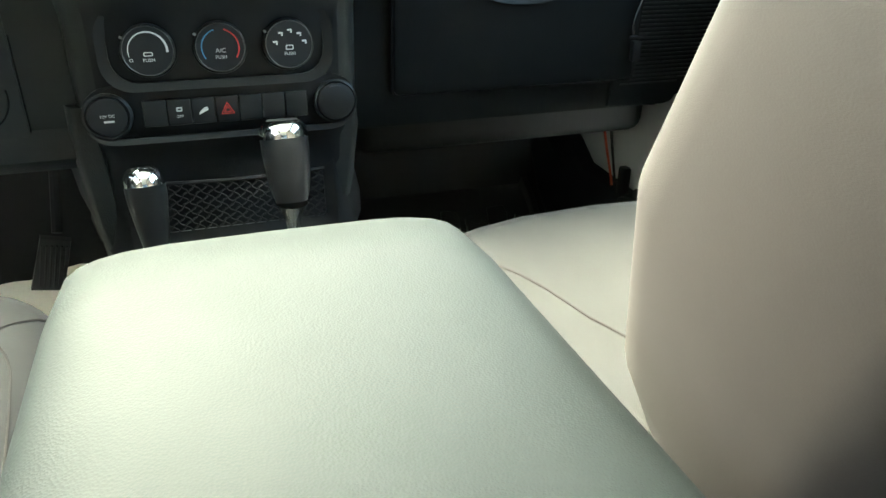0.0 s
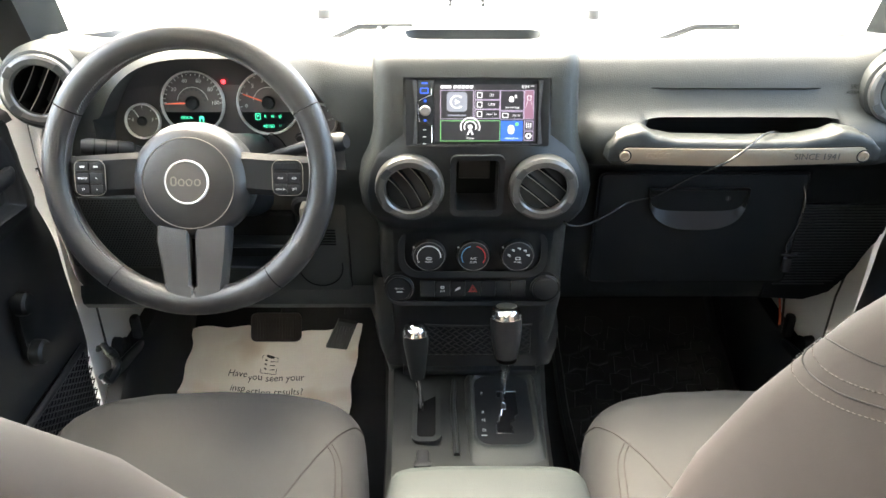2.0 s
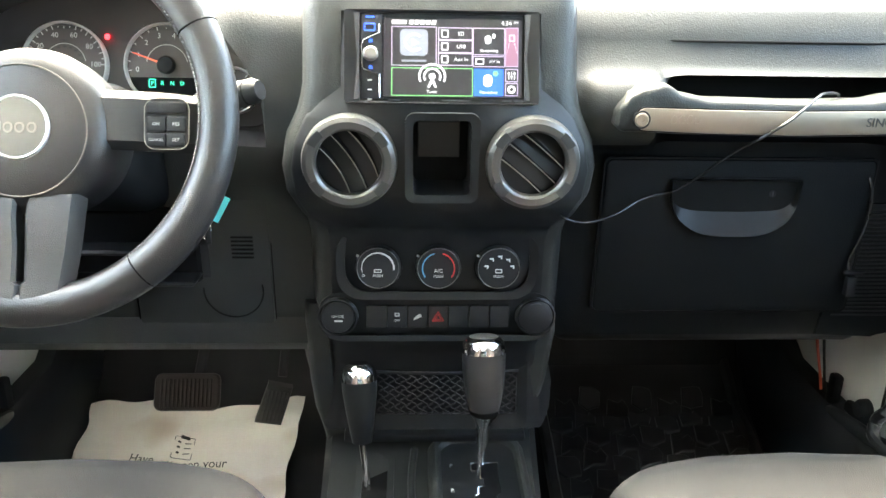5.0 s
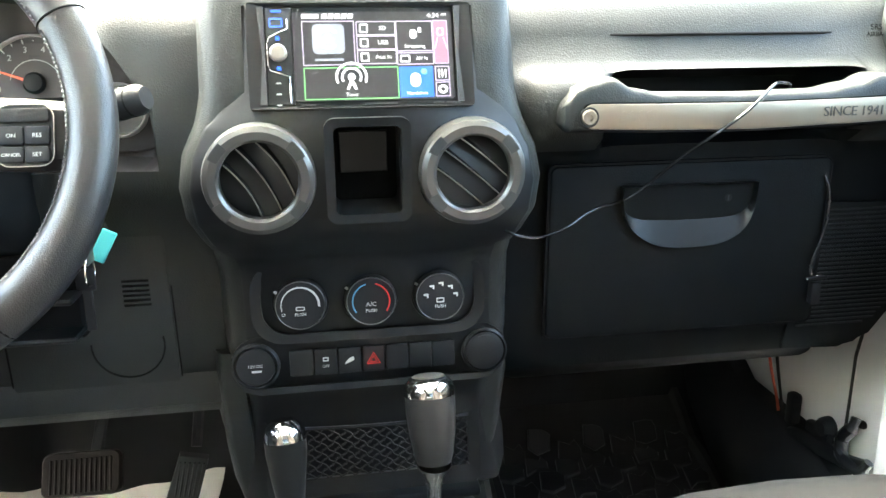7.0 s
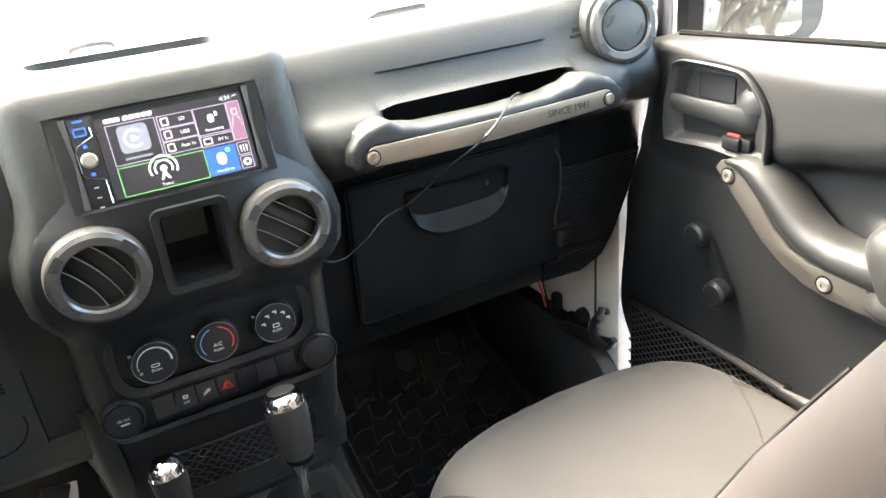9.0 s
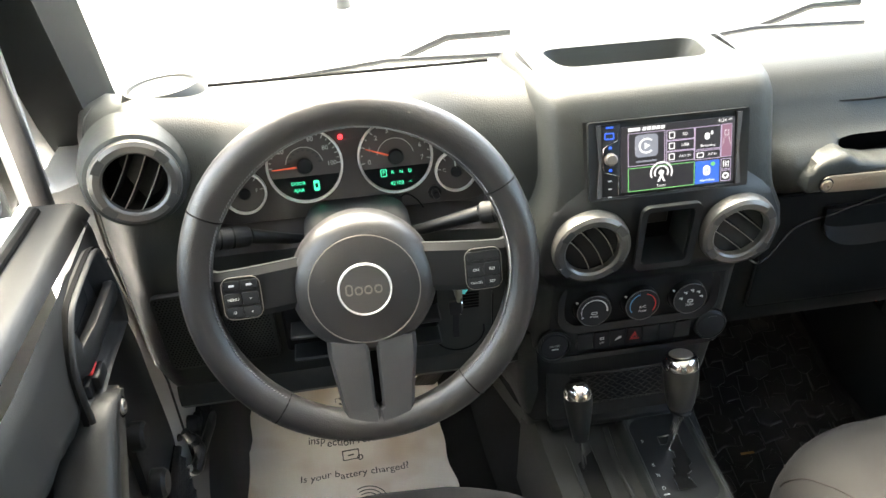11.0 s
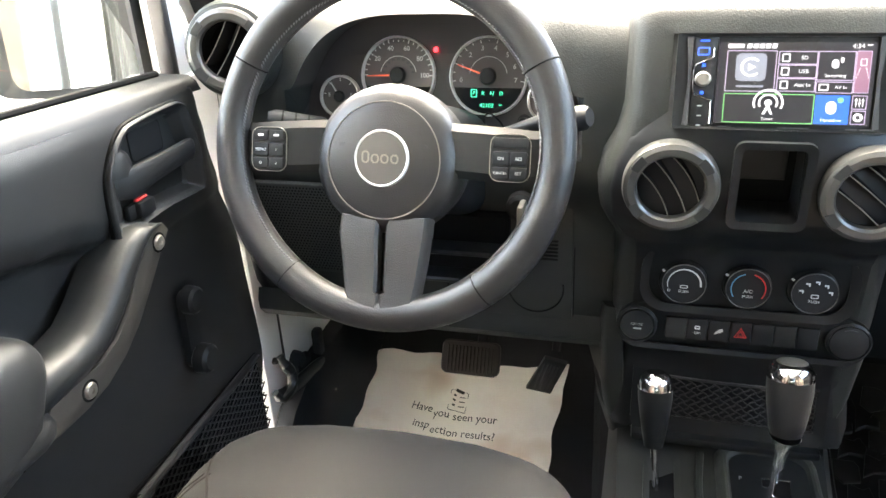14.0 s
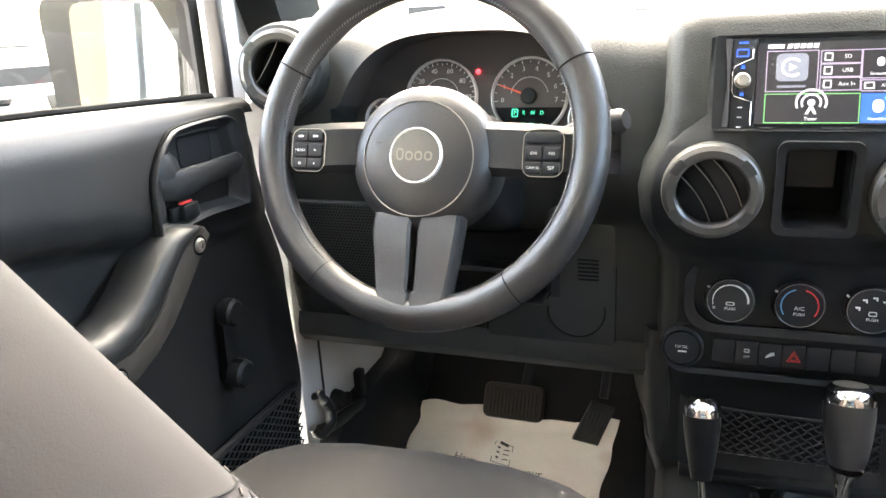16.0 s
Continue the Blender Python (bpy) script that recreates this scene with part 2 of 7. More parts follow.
def lathe(profile, seg=32, m=None):
    """A turned shape: profile of (radius, height) along local z."""
    bm = bmesh.new()
    rows = []
    for r, h in profile:
        if r < 1e-6:
            rows.append([bm.verts.new((0, 0, h))])
        else:
            rows.append([bm.verts.new((r * math.cos(k * math.tau / seg), r * math.sin(k * math.tau / seg), h)) for k in range(seg)])
    for a, b in zip(rows, rows[1:]):
        for i in range(seg):
            j = (i + 1) % seg
            if len(a) == 1 and len(b) == 1:
                continue
            if len(a) == 1:
                bm.faces.new((a[0], b[j], b[i]))
            elif len(b) == 1:
                bm.faces.new((a[i], a[j], b[0]))
            else:
                bm.faces.new((a[i], a[j], b[j], b[i]))
    bmesh.ops.recalc_face_normals(bm, faces=bm.faces)
    return moved(bm, m) if m else bm


def plate(outline, t, m=None, r=0.0, seg=2):
    """A slab of thickness t on the local xy plane, its front at z = t."""
    bm = bmesh.new()
    lo = [bm.verts.new((x, y, 0)) for x, y in outline]
    hi = [bm.verts.new((x, y, t)) for x, y in outline]
    n = len(outline)
    bm.faces.new(lo[::-1])
    top = bm.faces.new(hi)
    for i in range(n):
        bm.faces.new((lo[i], lo[(i + 1) % n], hi[(i + 1) % n], hi[i]))
    bmesh.ops.recalc_face_normals(bm, faces=bm.faces)
    if r > 0:
        bmesh.ops.bevel(bm, geom=list(top.edges), offset=r, segments=seg, profile=0.5, affect="EDGES")
    return moved(bm, m) if m else bm


def rrect(w, h, r, n=5, cx=0.0, cy=0.0):
    pts = []
    for sx, sy, a0 in ((1, 1, 0), (-1, 1, 90), (-1, -1, 180), (1, -1, 270)):
        for k in range(n + 1):
            a = radians(a0 + 90 * k / n)
            pts.append((cx + sx * (w / 2 - r) + r * math.cos(a), cy + sy * (h / 2 - r) + r * math.sin(a)))
    return pts


def hoop(outer, inner, t, m=None, lip=0.0):
    """A flat frame between two outlines with the same number of points."""
    bm = bmesh.new()
    n = len(outer)
    o0, o1 = [bm.verts.new((x, y, 0)) for x, y in outer], [bm.verts.new((x, y, t)) for x, y in outer]
    i0, i1 = [bm.verts.new((x, y, 0)) for x, y in inner], [bm.verts.new((x, y, t - lip)) for x, y in inner]
    for k in range(n):
        j = (k + 1) % n
        for a, b in ((o0, o1), (o1, i1), (i1, i0), (i0, o0)):
            bm.faces.new((a[k], a[j], b[j], b[k]))
    bmesh.ops.recalc_face_normals(bm, faces=bm.faces)
    return moved(bm, m) if m else bm


def disc_arc(r0, r1, a0, a1, t, n=24, m=None):
    """A ring piece from angle a0 to a1 (degrees)."""
    out = [(r1 * math.cos(radians(a0 + (a1 - a0) * k / n)), r1 * math.sin(radians(a0 + (a1 - a0) * k / n))) for k in range(n + 1)]
    inn = [(r0 * math.cos(radians(a0 + (a1 - a0) * k / n)), r0 * math.sin(radians(a0 + (a1 - a0) * k / n))) for k in range(n, -1, -1)]
    return plate(out + inn, t, m)


def words(name, text, size, m, material, parent, label="", align="CENTER", extrude=0.0002):
    cu = bpy.data.curves.new("tmp", "FONT")
    cu.body, cu.size, cu.align_x, cu.align_y, cu.extrude = text, size, align, "CENTER", extrude
    cu.resolution_u = 3
    ob = bpy.data.objects.new("tmp", cu)
    scene.collection.objects.link(ob)
    me = bpy.data.meshes.new_from_object(ob.evaluated_get(bpy.context.evaluated_depsgraph_get()))
    bpy.data.objects.remove(ob)
    bpy.data.curves.remove(cu)
    me.name = name
    me.transform(m)
    me.materials.clear()
    me.materials.append(material)
    out = new(name, me)
    out.parent = parent
    if label:
        out["label"] = label
    return out


def T(x, y, z=0.0):
    return Matrix.Translation((x, y, z))


def ease(rows, x):
    """Smooth value at x from rows of (x, value)."""
    if x <= rows[0][0]:
        return rows[0][1]
    for (a, va), (b, vb) in zip(rows, rows[1:]):
        if x <= b:
            u = (x - a) / (b - a)
            u = u * u * (3 - 2 * u)
            return va + (vb - va) * u
    return rows[-1][1]


# ---- the ground and the car's shell ----
def structure(name, bm, material, label, category):
    return tagged(part(name, bm, material, None), label, category, kind="structure")


def build_ground():
    bm = bmesh.new()
    bmesh.ops.create_grid(bm, x_segments=40, y_segments=40, size=600, matrix=T(0, 0, -0.25))
    structure("ground", bm, CONCRETE, "pale sunlit concrete lot under the car", "ground")


def build_shell():
    prof = [(-1.5, 0.3), (1.1, 0.3), (1.2, 0.315), (1.3, 0.355), (1.4, 0.42), (1.47, 0.52), (1.5, 0.66), (1.5, 0.98),
            (1.53, 0.98), (1.53, 0.64), (1.5, 0.5), (1.42, 0.39), (1.3, 0.32), (1.1, 0.27), (-1.5, 0.27)]
    floor = loft([[(x, y, z) for y, z in prof] for x in (-0.74, 0.74)])
    floor = structure("floor", floor, CARPET, "black carpeted car floor and sloping toe board", "floor")
    hump = []
    for y in (-0.4, 0.3, 0.8, 1.0, 1.2, 1.5):
        w = ease([(0.3, 0.15), (1.0, 0.165), (1.5, 0.2)], y)
        h = ease([(0.3, 0.44), (1.0, 0.47), (1.5, 0.6)], y)
        hump.append([(-w, y, 0.28), (-w + 0.01, y, h - 0.05), (-w + 0.045, y, h), (w - 0.045, y, h), (w - 0.01, y, h - 0.05), (w, y, 0.28)])
    structure("tunnel", loft(hump), CARPET, "black carpet over the gearbox tunnel", "floor")
    for s in (1, -1):
        # front hinge pillar in white paint, and black trim along its foot
        pil = [[(s * x, y, z) for x, y in ((0.712, 1.02), (0.716, 0.985), (0.740, 0.962), (0.775, 0.955), (0.775, 1.42), (0.712, 1.42))] for z in (0.34, 1.06)]
        structure("hinge_pillar", loft(pil), WHITE, "white painted door hinge pillar", "car body")
        trim = []
        for y, z in ((0.55, 0.37), (0.85, 0.38), (0.93, 0.41), (1.0, 0.47), (1.08, 0.505), (1.28, 0.51), (1.45, 0.62)):
            trim.append([(s * 0.64, y, 0.29), (s * 0.655, y, z - 0.04), (s * 0.68, y, z - 0.006), (s * 0.709, y, z), (s * 0.709, y, 0.29)])
        structure("kick_trim", loft(trim), BLACK, "black plastic sill and kick trim", "trim")
        # rear side wall, door header, B pillar
        for nm, y0, y1, z0, z1, x0, x1, mt in (
                ("side_wall", -1.5, -0.08, 0.25, 1.07, 0.72, 0.80, DARK), ("pillar_b", -0.16, -0.08, 1.06, 1.66, 0.70, 0.78, DARK),
                ("side_header", -1.5, 1.0, 1.62, 1.72, 0.64, 0.74, DARK)):
            if nm == "side_header":
                y1 = 0.8
            structure(nm, rbox(x1 - x0, y1 - y0, z1 - z0, 0.012, 2, T(s * (x0 + x1) / 2, (y0 + y1) / 2, (z0 + z1) / 2)), mt, "car body frame beside the cabin", "car body")
        # Opening widened for more light from the rear side.
        Cw = Matrix(((0, 0, s, s * 0.70), (s, 0, 0, -1.025), (0, 1, 0, 1.36), (0, 0, 0, 1)))
        structure("pillar_c", hoop(rrect(0.95, 0.60, 0.02, 5), rrect(0.86, 0.50, 0.05, 5, -0.02 * s, -0.01), 0.08, Cw), DARK, "car body frame round the rear side window", "car body")
        # windscreen pillar: black trim within, white paint without
        def raked(x0, x1, d0, d1):
            rows = []
            for z, y, q in ((1.02, 1.17, 0.0), (1.10, 1.125, 0.0), (1.4, 0.965, -0.02), (1.70, 0.80, -0.05)):
                rows.append([(s * (x + q), y + d, z) for x, d in ((x0, d0), (x0 + 0.012, d1 - 0.012), (x0 + 0.03, d1), (x1, d1), (x1, d0))])
            return loft(rows)
        structure("pillar_a", raked(0.70, 0.785, 0.05, -0.045), PILLAR, "black trimmed windscreen pillar", "car body")
        structure("pillar_skin", raked(0.787, 0.85, 0.06, -0.04), WHITE, "white outer windscreen pillar", "car body")
        door_frame = merge(rbox(0.024, 0.014, 0.6, 0.004, 2, T(s * 0.745, 0.921, 1.36)), rbox(0.03, 0.94, 0.03, 0.006, 2, T(s * 0.745, 0.39, 1.64)))
        structure("window_frame", door_frame, RUBBER, "black rubber-edged door window frame", "window frame")
        structure("window_corner", rbox(0.02, 0.07, 0.62, 0.008, 2, T(s * 0.765, 0.957, 1.36)), WHITE, "white door frame beside the windscreen pillar", "car body")
        pane = structure("door_glass", rbox(0.004, 0.94, 0.56, 0, 1, T(s * 0.752, 0.38, 1.35)), GLASS, "clear raised door window", "window")
        pane.visible_shadow = False
    structure("heater_housing", rbox(0.50, 0.36, 0.125, 0.025, 3, T(0.44, 1.275, 0.692)), DARK, "black heater housing under the passenger dashboard", "trim")
    # Never in view; its pale underside is added as a reflector.
    structure("roof", rbox(1.5, 2.35, 0.05, 0.02, 2, T(0, -0.36, 1.735)), BOUNCE, "unseen hard roof, pale to bounce light into the cabin", "roof")
    # Unseen; opening and glass tint are set to shape light from behind.
    Rw = Matrix(((1, 0, 0, 0), (0, 0, 1, -1.55), (0, 1, 0, 0.975), (0, 0, 0, 1)))
    structure("tailgate", hoop(rrect(1.5, 1.45, 0.02, 5), rrect(1.30, 0.62, 0.05, 5, 0, 0.36), 0.06, Rw), DARK, "unseen dark tailgate, window opening sized for light", "car body")
    pane = structure("rear_glass", plate(rrect(1.32, 0.64, 0.05, 5, 0, 0.36), 0.004, Rw @ T(0, 0, 0.028)), TINT, "dark tinted rear window", "window")
    pane.visible_shadow = False
    structure("windscreen_header", rbox(1.36, 0.06, 0.07, 0.015, 2, T(0, 0.80, 1.69)), DARK, "black windscreen header rail", "car body")
    glass = [[(x, y, z) for x in (-0.72, 0.72)] for y, z in ((1.155, 1.09), (0.82, 1.66))]
    ws = bmesh.new()
    q = [ws.verts.new(p) for p in (glass[0][0], glass[0][1], glass[1][1], glass[1][0])]
    ws.faces.new(q)
    ext = bmesh.ops.extrude_face_region(ws, geom=ws.faces[:])
    bmesh.ops.translate(ws, verts=[v for v in ext["geom"] if isinstance(v, bmesh.types.BMVert)], vec=(0, 0.004, 0.003))
    bmesh.ops.recalc_face_normals(ws, faces=ws.faces)
    ws = structure("windscreen", ws, GLASS, "clear upright windscreen", "window")
    ws.visible_shadow = False


build_ground()
build_shell()

# ---- dashboard ----
CL_X, CL_W = -0.3800, 0.184  # instrument opening: middle and half width


def soft_max(a, b, k=0.009):
    return max(a, b) + k * math.log(1 + math.exp(-abs(a - b) / k))


def dash_profile(x):
    top = 1.152 + 0.020 * math.exp(-((x + 0.38) / 0.19) ** 2)
    pod = math.exp(-((abs(x) - 0.615) / 0.062) ** 2)  # the top swells over the round end vents
    end = max(0.0, (x - 0.66) / 0.06 if x > 0 else (-x - 0.63) / 0.065)
    back = (0.03 if x > 0 else 0.06) * end * end
    if x > 0:
        k = ease([(0.232, 0.0), (0.272, 1.0), (0.505, 1.0), (0.545, 0.0)], x)  # the hollow above the grab handle
        p = [(1.17, 1.10), (1.06, 1.142), (0.98, 1.156 + 0.012 * pod), (0.94, top + 0.019 * pod), (0.912 - 0.012 * pod, 1.138 + 0.03 * pod), (0.897 - 0.014 * pod, 1.108 + 0.03 * pod), (0.884 - 0.008 * pod, 1.082)]
        hol = [(0.866, 1.072), (0.905, 1.074), (0.955, 1.06), (0.96, 1.0), (0.90, 0.992)]
        g = 0.016 * ease([(0.15, 0.0), (0.18, 1.0), (0.585, 1.0), (0.625, 0.0)], x)  # swells round the ends of the handle
        sol = [(0.868 - 0.4 * g, 1.068), (0.856 - g, 1.054), (0.852 - g, 1.032), (0.862 - g, 1.006), (0.893 - 0.5 * g, 0.99)]
        p += [(a + (c - a) * k, b + (d - b) * k) for (a, b), (c, d) in zip(sol, hol)]
        p += [(0.902, 0.975), (0.906, 0.86), (0.9095, 0.79), (0.912, 0.752), (0.922, 0.732), (1.0, 0.722), (1.3, 0.728)]
        low = ease([(0.575, 0.72), (0.603, 0.734), (0.634, 0.778), (0.665, 0.84), (0.686, 0.905), (0.70, 0.962), (0.722, 0.992)], x)  # the lower corner sweeps up to the pillar
        p = [(y, max(z, low) if y < 1.1 else z) for y, z in p]
    else:
        u = (x - CL_X) / CL_W
        k = max(0.0, 1 - abs(u) ** 3.2)
        arch = k ** 0.5
        b = 0.988
        a = b + 0.164 * arch
        dep = 0.074 * min(1.0, arch * 3.0)
        f = 0.886 - 0.018 * ease([(-0.27, 0.0), (-0.14, 1.0)], x)  # swells towards the centre stack
        crown = b + 0.164 * math.exp(-abs(u * 0.90) ** 3.6)  # the hood above the opening, fading out on both sides
        p = [(1.17, 1.10), (1.06, 1.142), (0.98, soft_max(1.154, crown + 0.012) + 0.010 * pod), (0.94, soft_max(top, crown + 0.015) + 0.017 * pod), (f + 0.026 - 0.010 * pod, soft_max(1.134, crown + 0.013) + 0.026 * pod),
             (f + 0.012 - 0.010 * pod, soft_max(1.104, crown + 0.006) + 0.026 * pod), (f + 0.003, soft_max(1.062, a) - 0.002), (f + dep, a - 0.008 * arch), (f + dep * 1.05, (a + b) / 2), (f + dep * 0.85, b + 0.006 * arch),
             (f, b - 0.002), (f + 0.002, b - 0.03)]
        p += [(0.893, 0.945), (0.90, 0.86), (0.905, 0.79), (0.91, 0.758), (0.925, 0.733), (1.3, 0.735)]
    return [(y + back, z - 0.02 * end * (z > 1.0)) for y, z in p]


def build_dashboard():
    dash = thing("dashboard", "dark grey moulded plastic dashboard across the cabin", "dashboard")
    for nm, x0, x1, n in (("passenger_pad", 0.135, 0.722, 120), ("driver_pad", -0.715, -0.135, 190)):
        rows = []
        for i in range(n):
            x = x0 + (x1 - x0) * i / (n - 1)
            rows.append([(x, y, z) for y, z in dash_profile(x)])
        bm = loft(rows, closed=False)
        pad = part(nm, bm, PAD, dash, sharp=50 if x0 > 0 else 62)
        if x0 > 0:  # black lower panel, and shade of the hollow behind the handle painted black
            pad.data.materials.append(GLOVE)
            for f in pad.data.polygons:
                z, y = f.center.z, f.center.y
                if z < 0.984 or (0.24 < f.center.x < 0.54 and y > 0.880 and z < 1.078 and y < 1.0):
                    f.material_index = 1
        else:  # the instrument hollow is browner
            pad.data.materials.append(BEZEL)
            for f in pad.data.polygons:
                k = max(0.0, 1 - abs((f.center.x - CL_X) / CL_W) ** 3.2) ** 0.5
                if f.center.y > 0.8885 and k > 0.05 and 0.975 < f.center.z < 0.988 + 0.164 * k + 0.001 and f.center.y < 0.975:
                    f.material_index = 1
    # middle top between the two halves
    rows = []
    for i in range(15):
        x = -0.14 + 0.28 * i / 14
        rows.append([(x, 1.17, 1.10), (x, 1.11, 1.135), (x, 1.07, 1.155), (x, 1.05, 1.1615)])
    part("middle_pad", loft(rows, closed=False), PAD, dash)
    # end caps
    for s in (1, -1):
        pr = dash_profile(0.722 if s > 0 else -0.695)
        part("end_cap", plate([(y, z) for y, z in pr], 0.004, Matrix(((0, 0, s * 1.0, 0.720 if s > 0 else -0.693), (1, 0, 0, 0), (0, 1, 0, 0), (0, 0, 0, 1)))), PAD, dash)
    # round speaker grilles on the top corners
    for s in (1, -1):
        m = T(s * 0.603, 1.038, 1.146) @ Euler((radians(-6), radians(s * 3), 0)).to_matrix().to_4x4() @ Matrix.Diagonal((1.0, 1.25, 1, 1))
        sp = part("speaker_grille", lathe([(0, 0.012), (0.036, 0.011), (0.041, 0.008), (0.043, 0.012), (0.047, 0.012), (0.051, 0.004), (0.053, -0.004)], 36, m), PAD, dash, "round speaker grille")
        dots = bmesh.new()
        for i in range(-9, 10):
            for j in range(-9, 10):
                if i * i + j * j < 82:
                    bmesh.ops.create_circle(dots, cap_ends=True, segments=6, radius=0.0012, matrix=m @ T(i * 0.0039 + (j % 2) * 0.00195, j * 0.0035, 0.0124))
        part("grille_holes", dots, VOID, sp)
    # defroster slot along the windscreen and airbag seam
    part("defroster_slot", rbox(0.40, 0.016, 0.006, 0.002, 1, T(-0.36, 1.115, 1.124) @ Euler((radians(-20), 0, 0)).to_matrix().to_4x4()), VOID, dash, "narrow black defroster slot")
    seam = [(x, 0.8945 if i not in (0, 8) else 0.897, 1.106) for i, x in enumerate([0.258 + 0.0325 * k for k in range(9)])]
    part("airbag_seam", tube(seam, 0.0014, 6), VOID, dash, "thin airbag cover seam")
    mk2 = face(0.552, 0.8862, 1.107, 17)
    words("airbag_mark", "SRS", 0.009, mk2 @ T(0, 0.004, 0.001), VOID, dash)
    words("airbag_mark", "AIRBAG", 0.007, mk2 @ T(0, -0.004, 0.001), VOID, dash)
    return dash


dash = build_dashboard()


def build_lower_left(dash):
    # knee panel right of the column, with round cover and speaker slits
    pan = part("knee_panel", plate(rrect(0.165, 0.165, 0.006), 0.006, face(-0.283, 0.905, 0.838, -3), r=0.002), PAD, dash, "flat dark knee panel")
    f = face(-0.283, 0.899, 0.838, -3)
    ring = [(0.035 + 0.036 * math.cos(a), -0.035 + 0.036 * math.sin(a)) for a in [math.pi * 0.97 + k * math.pi * 1.1 / 20 for k in range(21)]]
    part("round_seam", tube([f @ Vector((x, y, 0.001)) for x, y in ring], 0.001, 6), VOID, pan)
    for k in range(6):
        part("slit", rbox(0.026, 0.0022, 0.002, 0, 1, f @ T(0.05, 0.035 - 0.0052 * k, 0.0005)), VOID, pan)
    part("panel_seam", hoop(rrect(0.169, 0.169, 0.006), rrect(0.166, 0.166, 0.006), 0.002, f @ T(0, 0, -0.004)), VOID, dash)
    # lower edge flange
    fl = [[(x, y, z) for y, z in ((0.906, 0.765), (0.899, 0.748), (0.900, 0.732), (0.912, 0.717), (0.94, 0.708), (1.05, 0.700), (1.05, 0.715), (0.935, 0.725))] for x in (-0.655, -0.5, -0.3, -0.160)]
    part("lower_flange", loft(fl), PAD, dash, "grey lower dashboard flange")
    # honeycomb knee bolster left of the column
    f = face(-0.575, 0.895, 0.872, -6)
    bol = part("mesh_panel", plate(rrect(0.15, 0.135, 0.012), 0.008, f, r=0.003), PAD, dash, "dark honeycomb knee bolster")
    cells = bmesh.new()
    for i in range(30):
        for j in range(30):
            x, y = -0.068 + i * 0.0047 + (j % 2) * 0.00235, -0.06 + j * 0.0042
            if abs(x) < 0.07 and abs(y) < 0.062:
                bmesh.ops.create_circle(cells, cap_ends=True, segments=6, radius=0.0014, matrix=f @ T(x, y, 0.0085))
    part("honeycomb", cells, VOID, bol)["kind"] = "stuff"
    # open tray below the column
    tray = merge(rbox(0.20, 0.07, 0.006, 0.002, 1, T(-0.38, 0.885, 0.868)), rbox(0.20, 0.07, 0.006, 0.002, 1, T(-0.38, 0.885, 0.83)))
    part("under_column_tray", tray, BLACK, dash)
    part("tray_hollow", rbox(0.21, 0.02, 0.09, 0.004, 1, T(-0.385, 0.893, 0.865)), VOID, dash)


build_lower_left(dash)

# ---- centre stack ----
STACK = [(1.1655, 0.130, 0.925), (1.165, 0.132, 0.892), (1.1632, 0.135, 0.876), (1.159, 0.137, 0.8665), (1.153, 0.138, 0.8605), (1.146, 0.139, 0.856), (1.134, 0.139, 0.850), (1.06, 0.139, 0.825), (1.044, 0.142, 0.8225), (1.03, 0.146, 0.820),
         (1.005, 0.158, 0.816), (0.975, 0.163, 0.813), (0.945, 0.160, 0.817), (0.922, 0.150, 0.829), (0.905, 0.143, 0.848),
         (0.885, 0.141, 0.859), (0.80, 0.141, 0.866), (0.765, 0.137, 0.870), (0.745, 0.125, 0.878), (0.735, 0.115, 0.90)]


def stack_y(z):
    rows = sorted((a, c) for a, _, c in STACK)
    for (a, va), (b, vb) in zip(rows, rows[1:]):
        if z <= b:
            return va + (vb - va) * (z - a) / (b - a)
    return rows[-1][1]


